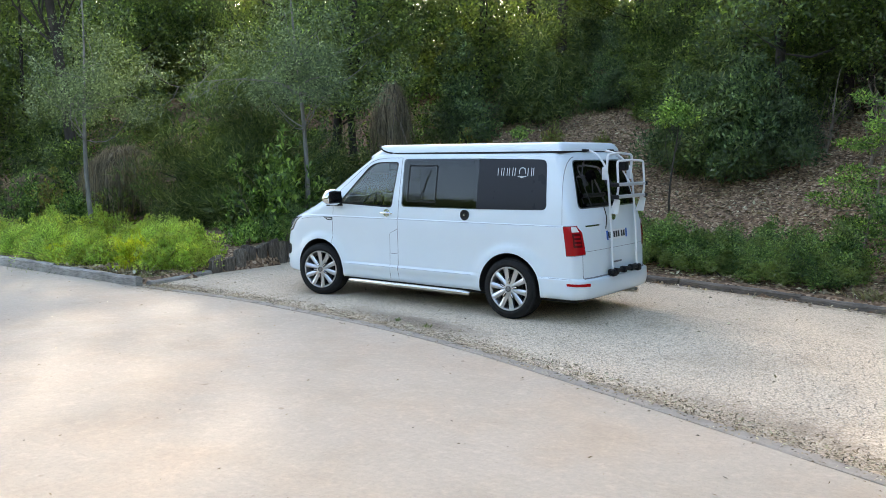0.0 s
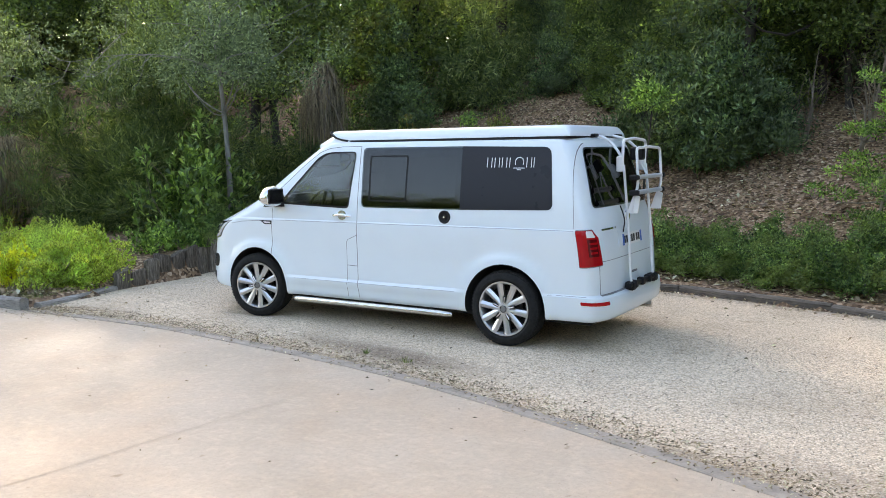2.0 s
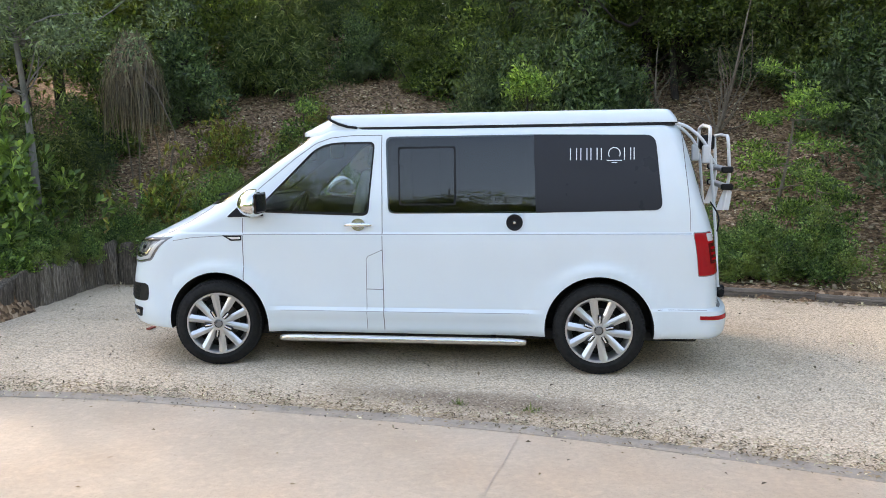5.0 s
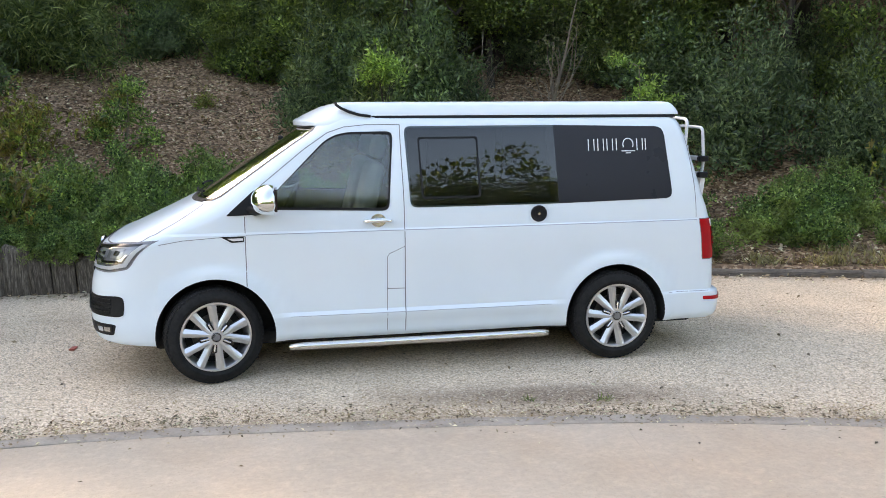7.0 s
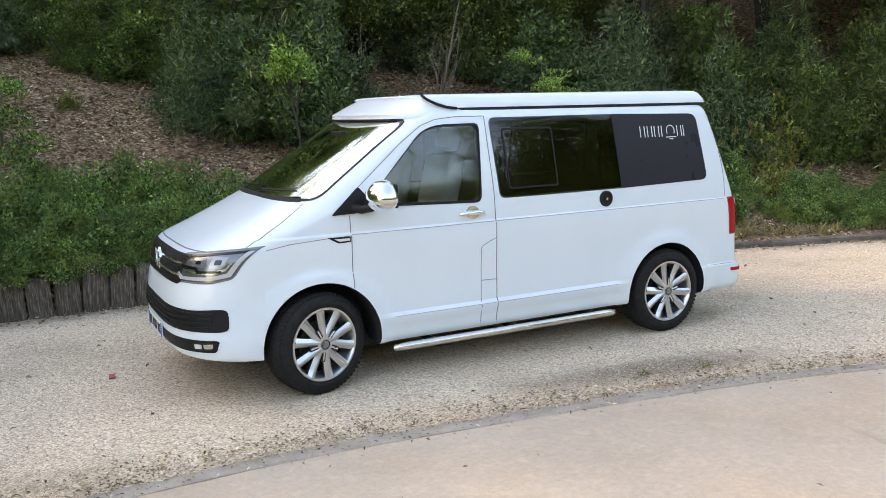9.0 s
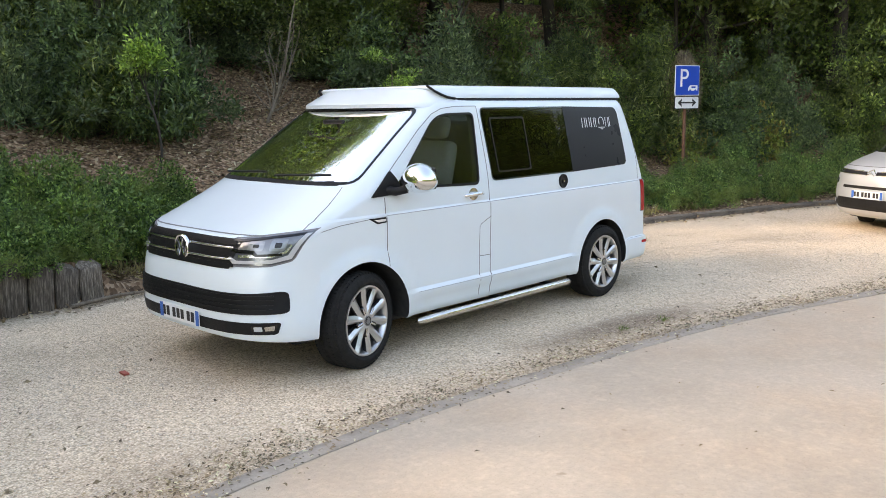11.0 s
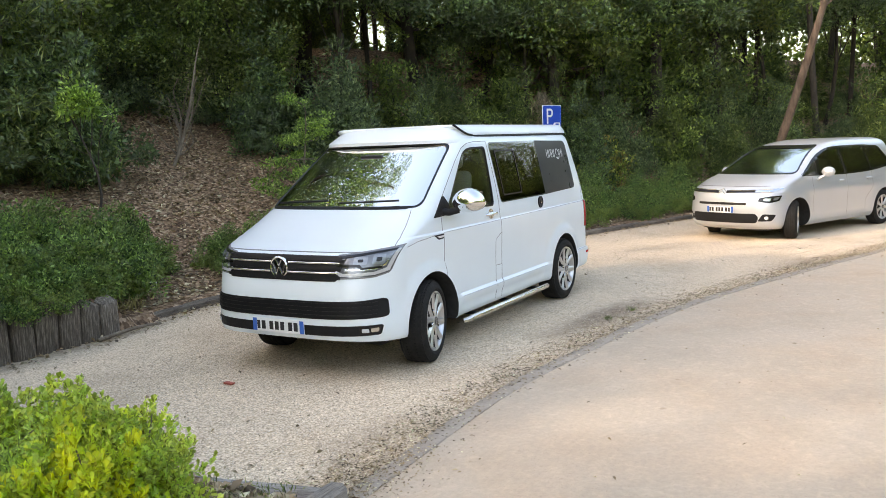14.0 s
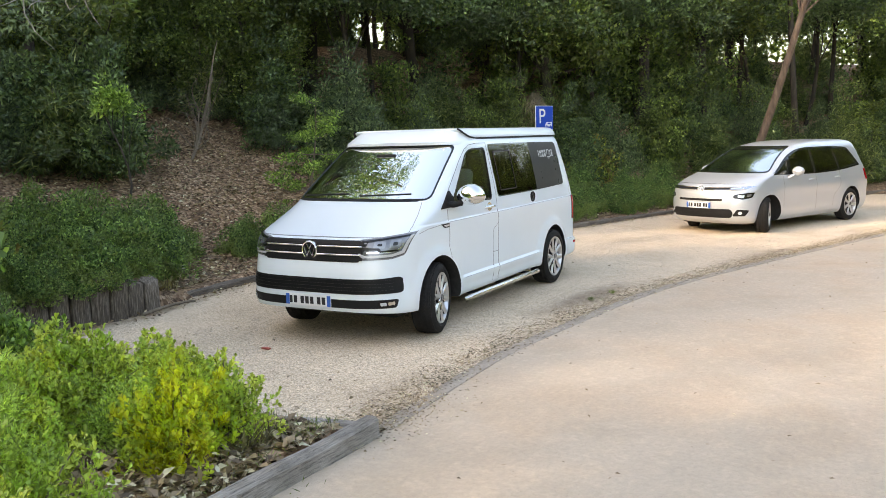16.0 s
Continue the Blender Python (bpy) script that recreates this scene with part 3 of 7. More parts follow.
def timber_kerb(points, label, piece=1.9, w=0.12, h=0.12, wood=None):
    kerb = empty("timber_kerb", pose(*points[0], 0), label, "kerb", "timber kerbs")
    m0 = kerb.matrix_basis.inverted()
    line = [Vector((*p, 0)) for p in points]
    seed = 0
    for a, b in zip(line, line[1:]):
        d = b - a
        k = max(1, round(d.length / piece))
        for i in range(k):
            p = a + d * (i / k)
            seed += 1
            ob = part("timber", timber_beam(d.length / k - 0.012, w * (0.94 + 0.1 * (seed * 37 % 10) / 10), h * (0.9 + 0.2 * (seed * 53 % 10) / 10), seed), wood or TIMBER, kerb)
            ob.matrix_basis = m0 @ Matrix.Translation(p + Vector((0, 0, 0))) @ Matrix.Rotation(math.atan2(d.y, d.x) + 0.01 * math.sin(seed * 9), 4, "Z")
    return kerb


timber_kerb([(-1.62, 2.98), (0.3, 3.0), (2.1, 2.64), (3.86, 2.17), (5.6, 1.64), (7.3, 1.13), (9.2, 0.58), (11.0, -0.08), (14.2, -1.95), (17.4, -3.8), (24, -7.6)],
            "dark weathered timber kerb at the foot of the bank", 1.9, 0.11, 0.085, TIMBER_DARK)
timber_kerb([(-14.0, -1.82), (-9.0, -1.80), (-6.7, -1.825), (-4.22, -1.86)], "weathered grey timber kerb along the planting bed", 2.6, 0.115, 0.14)
timber_kerb([(-4.20, -1.74), (-4.48, -0.45)], "low half-buried timber at the end of the bed", 1.5, 0.12, 0.06)


def palisade(points, heights, label):
    """Upright half-round posts set side by side."""
    pal = empty("palisade", pose(*points[0], 0), label, "palisade", "palisades")
    m0 = pal.matrix_basis.inverted()
    line = [Vector((*p, 0)) for p in points]
    r = random.Random(5)
    for (a, b), (h0, h1) in zip(zip(line, line[1:]), heights):
        d = b - a
        n = round(d.length / 0.25)
        for i in range(n):
            p = a + d * ((i + 0.5) / n)
            h = h0 + (h1 - h0) * i / max(1, n - 1) + r.uniform(-0.09, 0.05)
            bm = bmesh.new()
            w = d.length / n * 0.5 * r.uniform(0.88, 1.04)
            rings = []
            for t in (0.0, 0.35, 0.7, 0.95, 1.0):
                s = w * (1 - 0.25 * (t == 1.0)) * r.uniform(0.97, 1.03)
                rings.append([bm.verts.new((abs(math.cos(q)) ** 0.5 * math.copysign(s, math.cos(q)), abs(math.sin(q)) ** 0.5 * math.copysign(s * 0.6, math.sin(q)), -0.08 + (h + 0.08) * t + (0.035 * math.cos(q + i) if t > 0.9 else 0))) for q in (2 * math.pi * (k + 0.5) / 10 for k in range(10))])
            for u, v in zip(rings, rings[1:]):
                for k in range(10):
                    bm.faces.new((u[k], u[(k + 1) % 10], v[(k + 1) % 10], v[k]))
            bm.faces.new(rings[-1])
            ob = part("post", bm, POSTWOOD, pal, smooth=45)
            ob.matrix_basis = m0 @ Matrix.Translation(p) @ Matrix.Rotation(math.atan2(d.y, d.x), 4, "Z") @ pose(0, r.uniform(-0.02, 0.02), 0, r.uniform(-3, 3), r.uniform(-3, 3), r.uniform(-6, 6))
    return pal


palisade([(-4.50, -0.45), (-4.56, 0.55), (-4.66, 2.72), (-1.72, 2.74)], [(0.26, 0.32), (0.44, 0.50), (0.50, 0.42)], "weathered grey wooden palisade holding back the bank")


def crack(points, w=0.012):
    bm = bmesh.new()
    pts = [Vector(p) for p in points]
    poly = ribbon_poly(pts, w)
    n = len(pts)
    vs = [bm.verts.new((p.x, p.y, 0.004)) for p in poly]
    for i in range(n - 1):
        bm.faces.new((vs[i], vs[i + 1], vs[2 * n - 2 - i], vs[2 * n - 1 - i]))
    bmesh.ops.recalc_face_normals(bm, faces=bm.faces[:])
    return part("crack", bm, CRACK, road)


CRACK = plain("faint crack line", (0.435, 0.358, 0.28), 0.95)
r_crack = random.Random(3)
crack([(1.0 - 0.42 * t + 0.008 * r_crack.uniform(-1, 1), -2.2 - 3.2 * t) for t in np.linspace(0, 1, 24)], 0.007)
crack([(-7.0 + 0.008 * r_crack.uniform(-1, 1) - 0.2 * t, -2.1 - 4.5 * t) for t in np.linspace(0, 1, 24)], 0.006)


# ---- vehicle bodies, built up from level slices ----
def eased(xs, ys):
    """A smooth curve through the points that does not overshoot."""
    xs, ys = np.asarray(xs, float), np.asarray(ys, float)
    d = np.diff(ys) / np.diff(xs)
    m = np.zeros(len(xs))
    m[0], m[-1] = d[0], d[-1]
    for i in range(1, len(xs) - 1):
        m[i] = 0 if d[i - 1] * d[i] <= 0 else 2 * d[i - 1] * d[i] / (d[i - 1] + d[i])

    def at(x):
        x = min(max(x, xs[0]), xs[-1])
        i = min(int(np.searchsorted(xs, x, "right")) - 1, len(xs) - 2)
        h = xs[i + 1] - xs[i]
        t = (x - xs[i]) / h
        return float((2 * t ** 3 - 3 * t * t + 1) * ys[i] + (t ** 3 - 2 * t * t + t) * h * m[i] + (3 * t * t - 2 * t ** 3) * ys[i + 1] + (t ** 3 - t * t) * h * m[i + 1])
    return at


class Body:
    """A body that faces -x, level slice by level slice. Rows: z, nose x, length of the nose's curve, half width, tail x, length of the tail's curve."""

    def __init__(self, rows, nose=3.0, tail=5.0, bulge=None, taper=0.02, mid=0.0, half=2.3):
        z = [r[0] for r in rows]
        self.z0, self.z1 = z[0], z[-1]
        self.xf, self.lf, self.w, self.xr, self.lr = (eased(z, [r[i] for r in rows]) for i in range(1, 6))
        self.nose, self.tail, self.bulge, self.taper, self.mid, self.half = nose, tail, bulge, taper, mid, half

    def width(self, x, z):
        w = self.w(z) * (1 - self.taper * ((x - self.mid) / self.half) ** 2)
        return w + (self.bulge(x, z) if self.bulge else 0.0)

    def side_y(self, x, z):
        """Half width at x, from the nose's curve to the tail's."""
        a, b = self.xf(z) + self.lf(z), self.xr(z) - self.lr(z)
        if x < a:
            return self.width(a, z) * max(0.0, 1 - min(1.0, (a - x) / self.lf(z)) ** 2) ** (1 / self.nose)
        if x > b:
            return self.width(b, z) * max(0.0, 1 - min(1.0, (x - b) / self.lr(z)) ** 2) ** (1 / self.tail)
        return self.width(x, z)

    def nose_x(self, y, z):
        a = self.xf(z) + self.lf(z)
        return a - self.lf(z) * max(0.0, 1 - min(1.0, abs(y) / self.width(a, z)) ** self.nose) ** 0.5

    def tail_x(self, y, z):
        b = self.xr(z) - self.lr(z)
        return b + self.lr(z) * max(0.0, 1 - min(1.0, abs(y) / self.width(b, z)) ** self.tail) ** 0.5

    def side(self, sign):
        """A place on the flank: (x, z, out)."""
        def put(x, z, off):
            y, e = self.side_y(x, z), 0.01
            gx, gz = (self.side_y(x + e, z) - y) / e, (self.side_y(x, z + e) - y) / e
            n = Vector((-gx, 1, -gz)).normalized() * off
            return Vector((x + n.x, sign * (y + n.y), z + n.z))
        return put

    def front(self, y, z, off):
        x, e = self.nose_x(y, z), 0.01
        gy, gz = (self.nose_x(y + e, z) - self.nose_x(y - e, z)) / (2 * e), (self.nose_x(y, z + e) - self.nose_x(y, z - e)) / (2 * e)
        return Vector((x, y, z)) + Vector((-1, gy, gz)).normalized() * off

    def back(self, y, z, off):
        x, e = self.tail_x(y, z), 0.01
        gy, gz = (self.tail_x(y + e, z) - self.tail_x(y - e, z)) / (2 * e), (self.tail_x(y, z + e) - self.tail_x(y, z - e)) / (2 * e)
        return Vector((x, y, z)) + Vector((1, -gy, -gz)).normalized() * off

    def wrap(self, sign, rear=False):
        """A place round a corner: the angle a (0 in the middle, 90 degrees on the flank) in units of 1 = 90 degrees, z, out."""
        def place(a, z):
            t = min(max(a, 0.0), 1.0) * math.pi / 2
            if rear:
                b, l, k = self.xr(z) - self.lr(z), self.lr(z), self.tail
                return Vector((b + l * math.cos(t), sign * self.width(b, z) * math.sin(t) ** (2 / k), z)) + Vector((-(a - min(a, 1.0)) * 0.5, 0, 0))
            b, l, k = self.xf(z) + self.lf(z), self.lf(z), self.nose
            return Vector((b - l * math.cos(t), sign * self.width(b, z) * math.sin(t) ** (2 / k), z)) + Vector(((a - min(a, 1.0)) * 0.5, 0, 0))

        def put(a, z, off):
            e = 0.02
            p = place(a, z)
            du, dv = place(min(a + e, 1.3), z) - place(max(a - e, 0.02), z), place(a, z + e) - place(a, z - e)
            n = du.cross(dv).normalized()
            c = Vector((self.xr(z) - 0.6, 0, z)) if rear else Vector((self.xf(z) + 0.8, 0, z))
            if n.dot(p - c) < 0:
                n = -n
            return p + n * off
        return put

    def ring(self, z, nf=12, ns=64, nr=8, shrink=0.0):
        """The outline at z, all the way round."""
        half = []
        a, b = self.xf(z) + self.lf(z), self.xr(z) - self.lr(z)
        for k in range(nf):
            t = math.pi / 2 * k / nf
            half.append((a - self.lf(z) * math.cos(t), self.width(a, z) * math.sin(t) ** (2 / self.nose)))
        for k in range(ns + 1):
            x = a + (b - a) * k / ns
            half.append((x, self.width(x, z)))
        for k in range(nr - 1, -1, -1):
            t = math.pi / 2 * k / nr
            half.append((b + self.lr(z) * math.cos(t), self.width(b, z) * math.sin(t) ** (2 / self.tail)))
        left = [(x, -y) for x, y in half]
        right = [(x, y) for x, y in half[-2:0:-1]]
        return left + right

    def loft(self, zs, **kw):
        bm = bmesh.new()
        rings = [[bm.verts.new((x, y, z)) for x, y in self.ring(z, **kw)] for z in zs]
        for p, q in zip(rings, rings[1:]):
            n = len(p)
            for k in range(n):
                bm.faces.new((p[k], p[(k + 1) % n], q[(k + 1) % n], q[k]))
        bm.faces.new(rings[0][::-1])
        bm.faces.new(rings[-1])
        bmesh.ops.recalc_face_normals(bm, faces=bm.faces[:])
        return bm


def wheel(name, parent, x, y, sign, spokes, r=0.345, rim=0.245, width=0.235, turn=0.0, spin=0.0):
    """A wheel with its outer face at y; sign: -1 faces -y. A part of its vehicle with tyre, rim, spokes, disc and cap under it."""
    m = Matrix.Translation((x, y, r)) @ Matrix.Rotation(turn, 4, "Z") @ Matrix.Diagonal((1, sign, 1, 1)) @ Matrix.Rotation(spin, 4, "Y")
    hub_ob = empty(name)
    hub_ob.parent = parent
    bm = bmesh.new()
    t = r - rim
    prof = [(rim - 0.01, -width + 0.01), (rim + 0.3 * t, -width), (r - 0.025, -width + 0.012), (r - 0.006, -width + 0.035)]
    for k in range(5):
        c = -width + 0.04 + k * (width - 0.08) / 4
        if k:
            prof += [(r - 0.008, c - 0.007), (r - 0.008, c - 0.002)]
        prof += [(r, c)] if k in (0, 4) else [(r, c + 0.001), (r, c + 0.012)]
    prof += [(r - 0.006, -0.035), (r - 0.025, -0.012), (rim + 0.55 * t, 0.004), (rim + 0.3 * t, 0.006), (rim + 0.02, 0.0), (rim, -0.012), (rim - 0.01, -0.03)]
    lathe(bm, prof, 48)
    for k in range(64):
        q = Matrix.Rotation(2 * math.pi * k / 64, 4, "Y")
        for y0, y1 in ((-0.050, -0.020), (-width + 0.020, -width + 0.050), (-width * 0.5 - 0.05, -width * 0.5 - 0.02), (-width * 0.5 + 0.02, -width * 0.5 + 0.05)):
            edge = y0 < -width + 0.03 or y1 > -0.03
            box(bm, -r * 0.031, r * 0.031, y0, y1, r - (0.03 if edge else 0.01), r + (-0.005 if edge else 0.0015), q)
    bm.transform(m)
    bmesh.ops.recalc_face_normals(bm, faces=bm.faces[:])
    part("tyre", bm, RUBBER, hub_ob, smooth=35)
    bm = bmesh.new()
    lathe(bm, [(rim - 0.05, -width + 0.03), (rim - 0.004, -0.06), (rim + 0.006, -0.01), (rim + 0.004, -0.002), (rim - 0.008, -0.001), (rim - 0.016, -0.012), (rim - 0.028, -0.055), (rim - 0.06, -width + 0.03)], 48)
    bm.transform(m)
    bmesh.ops.recalc_face_normals(bm, faces=bm.faces[:])
    part("rim", bm, ALLOY, hub_ob, smooth=35)
    # near-black disc stands in for the shaded hollow behind the spokes
    bm = bmesh.new()
    lathe(bm, [(0.0, -0.11), (rim - 0.03, -0.11), (rim - 0.03, -0.13), (0.0, -0.13)], 32)
    bm.transform(m)
    part("wheel_backing", bm, ARCH, hub_ob, smooth=35)
    bm = bmesh.new()
    lathe(bm, [(0.07, -0.075), (0.155, -0.075), (0.155, -0.095), (0.07, -0.095)], 32)
    bm.transform(m)
    part("brake_disc", bm, DISC, hub_ob, smooth=35)
    for a, lean, w0, w1 in spokes:
        bm = bmesh.new()
        a0, a1 = a, a + lean
        p0, p1 = Vector((math.cos(a0), 0, math.sin(a0))) * 0.045, Vector((math.cos(a1), 0, math.sin(a1))) * (rim - 0.01)
        d = (p1 - p0).normalized()
        n = Vector((-d.z, 0, d.x))
        rows = []
        for tt, w, o, dep in ((0, w0, -0.012, 0.05), (0.3, w0 * 0.9, -0.016, 0.045), (0.75, w1 * 0.9, -0.012, 0.04), (1, w1, -0.006, 0.035)):
            c = p0.lerp(p1, tt)
            rows.append([bm.verts.new(c + n * (-w / 2) + Vector((0, o - dep, 0))), bm.verts.new(c + n * (-w / 2) + Vector((0, o - 0.006, 0))), bm.verts.new(c + n * (-w * 0.05) + Vector((0, o + 0.009, 0))),
                         bm.verts.new(c + n * (w * 0.22) + Vector((0, o + 0.006, 0))), bm.verts.new(c + n * (w / 2) + Vector((0, o - 0.006, 0))), bm.verts.new(c + n * (w / 2) + Vector((0, o - dep, 0)))])
        for p, q in zip(rows, rows[1:]):
            for k in range(5):
                f = bm.faces.new((p[k], p[k + 1], q[k + 1], q[k]))
                f.material_index = 1 if k in (0, 4) else 0
        bm.transform(m)
        bmesh.ops.recalc_face_normals(bm, faces=bm.faces[:])
        part("spoke", bm, [ALLOY, ALLOYDARK], hub_ob)
    if len(spokes) == 10:
        for k in range(5):
            q = m @ Matrix.Rotation(-(spokes[0][0] - 0.10 + math.pi / 5 + 2 * math.pi * k / 5), 4, "Y")
            slot = part("slot_trim", rounded_box(0.042, 0.118, -0.03, -0.006, -0.016, 0.016, 0.004, 1, q), GLOSSBLACK, hub_ob)
            part("slot", rounded_box(0.05, 0.110, -0.02, -0.002, -0.006, 0.006, 0.003, 1, q), SATIN, hub_ob)
    bm = bmesh.new()
    lathe(bm, [(0.062, -0.05), (0.062, -0.014), (0.055, -0.006), (0.036, -0.004)], 24)
    bm.transform(m)
    bmesh.ops.recalc_face_normals(bm, faces=bm.faces[:])
    part("hub", bm, ALLOY, hub_ob, smooth=35)
    bm = bmesh.new()
    lathe(bm, [(0.036, -0.010), (0.036, 0.0), (0.030, 0.003), (0.0, 0.004)], 24)
    bm.transform(m)
    bmesh.ops.recalc_face_normals(bm, faces=bm.faces[:])
    part("centre_cap", bm, CAPGREY, hub_ob, smooth=35)
    bm = bmesh.new()
    lathe(bm, [(0.031, 0.002), (0.031, 0.0055), (0.027, 0.0055), (0.027, 0.003)], 24)
    bm.transform(m)
    bmesh.ops.recalc_face_normals(bm, faces=bm.faces[:])
    part("cap_ring", bm, GLOSSBLACK, hub_ob, smooth=35)
    return hub_ob


def plate(parent, m, lines, name="number_plate", w=0.52, h=0.11):
    """A number plate with plain bars in place of its characters. It lies in the local yz plane and faces local -x."""
    bm = rounded_box(-0.006, 0.0, -w / 2, w / 2, -h / 2, h / 2, 0.002, 1, m)
    pl = part(name, bm, PLATEWHITE, parent)
    for sgn in (-1, 1):
        bm = bmesh.new()
        box(bm, -0.008, -0.0055, sgn * w / 2 - sgn * 0.043, sgn * w / 2 - sgn * 0.003, -h / 2 + 0.004, h / 2 - 0.004, m)
        part("plate_band", bm, PLATEBLUE, pl)
    for y0, y1 in lines:
        bm = bmesh.new()
        box(bm, -0.008, -0.0055, (y0 * 0.93 + y1 * 0.07) * w / 0.52, (y0 * 0.07 + y1 * 0.93) * w / 0.52, -0.034 * h / 0.11, 0.034 * h / 0.11, m)
        part("plate_mark", bm, INK, pl)
    return pl


# ---- the camper van ----
def van_bulge(x, z):
    out = 0.0
    for cx in (-1.5, 1.5):
        r = math.hypot(x - cx, z - 0.345)
        out += 0.028 * float(smoothstep(0.53, 0.44, r))
    if x > 1.85:
        out += 0.018 * float(smoothstep(0.515, 0.495, z)) * float(smoothstep(1.85, 1.95, x))
    elif -1.12 < x < 1.12:
        out += 0.020 * float(smoothstep(0.49, 0.465, z)) * float(smoothstep(0.37, 0.45, z)) * float(smoothstep(1.12, 1.0, abs(x)))
    out += 0.011 * float(smoothstep(1.080, 1.066, z)) * float(smoothstep(0.7, 1.05, z))
    return out


# z, nose x, nose length, half width, tail x, tail length
VAN_LOWER = [
    (0.28, -2.30, 0.40, 0.840, 2.41, 0.16), (0.30, -2.35, 0.43, 0.858, 2.45, 0.17), (0.33, -2.395, 0.45, 0.868, 2.465, 0.18), (0.42, -2.42, 0.46, 0.876, 2.475, 0.18),
    (0.49, -2.425, 0.46, 0.878, 2.465, 0.18), (0.515, -2.425, 0.46, 0.879, 2.405, 0.14), (0.60, -2.42, 0.46, 0.880, 2.40, 0.13), (0.72, -2.405, 0.46, 0.880, 2.395, 0.13),
    (0.80, -2.385, 0.46, 0.881, 2.39, 0.13), (0.90, -2.36, 0.46, 0.881, 2.38, 0.13), (0.97, -2.33, 0.46, 0.880, 2.37, 0.13), (1.005, -2.28, 0.44, 0.879, 2.365, 0.13)]
VAN_UPPER = [
    (1.03, -2.215, 0.40, 0.878, 2.36, 0.13), (1.10, -2.06, 0.40, 0.874, 2.345, 0.13), (1.17, -1.91, 0.43, 0.869, 2.325, 0.13), (1.24, -1.765, 0.42, 0.862, 2.30, 0.13),
    (1.29, -1.665, 0.38, 0.855, 2.285, 0.13), (1.36, -1.56, 0.36, 0.843, 2.265, 0.13), (1.50, -1.345, 0.33, 0.815, 2.225, 0.13), (1.65, -1.11, 0.29, 0.784, 2.18, 0.13),
    (1.76, -0.935, 0.27, 0.760, 2.145, 0.13), (1.81, -0.855, 0.26, 0.747, 2.125, 0.13), (1.85, -0.80, 0.26, 0.728, 2.10, 0.14), (1.87, -0.77, 0.28, 0.70, 2.075, 0.16),
    (1.88, -0.72, 0.30, 0.64, 2.03, 0.18)]
VAN_ROWS = VAN_LOWER + VAN_UPPER
CAVITY_ROWS = [(0.80, -1.28, 0.20, 0.80, 2.26, 0.12), (1.20, -1.28, 0.20, 0.79, 2.20, 0.12), (1.29, -1.46, 0.28, 0.785, 2.17, 0.12), (1.50, -1.20, 0.25, 0.750, 2.12, 0.12),
               (1.76, -0.80, 0.22, 0.695, 2.05, 0.12), (1.82, -0.68, 0.22, 0.66, 2.0, 0.14)]
VAN = Body(VAN_ROWS, 4.0, 5.0, van_bulge, 0.02, -0.2, 2.3)
SIDE_L, SIDE_R = VAN.side(-1), VAN.side(1)
BOTH = ((-1, SIDE_L), (1, SIDE_R))

DOOR_WIN = round_poly([(-1.17, 1.245), (-0.26, 1.215), (-0.215, 1.765), (-0.57, 1.762), (-0.69, 1.715)], [0.03, 0.05, 0.05, 0.10, 0.06], 4)
MID_WIN = round_poly([(-0.085, 1.235), (1.035, 1.238), (1.015, 1.795), (-0.115, 1.795)], [0.05, 0.004, 0.004, 0.05], 4)
REAR_SIDE_WIN = round_poly([(1.042, 1.238), (1.945, 1.255), (1.892, 1.780), (1.022, 1.795)], [0.004, 0.06, 0.07, 0.004], 4)
SCREEN = round_poly([(-0.785, 1.300), (0.785, 1.300), (0.685, 1.805), (-0.685, 1.805)], 0.06, 4)
REAR_WIN = round_poly([(-0.685, 1.27), (0.685, 1.27), (0.575, 1.77), (-0.575, 1.77)], 0.06, 4)


def inset(poly, d):
    """The polygon grown by d (shrunk where d is below 0) from its middle."""
    c = sum((Vector(p) for p in poly), Vector((0, 0))) / len(poly)
    xs, ys = [p[0] - c.x for p in poly], [p[1] - c.y for p in poly]
    fx, fy = 1 + d / max(abs(v) for v in xs), 1 + d / max(abs(v) for v in ys)
    return [Vector((c.x + x * fx, c.y + y * fy)) for x, y in zip(xs, ys)]


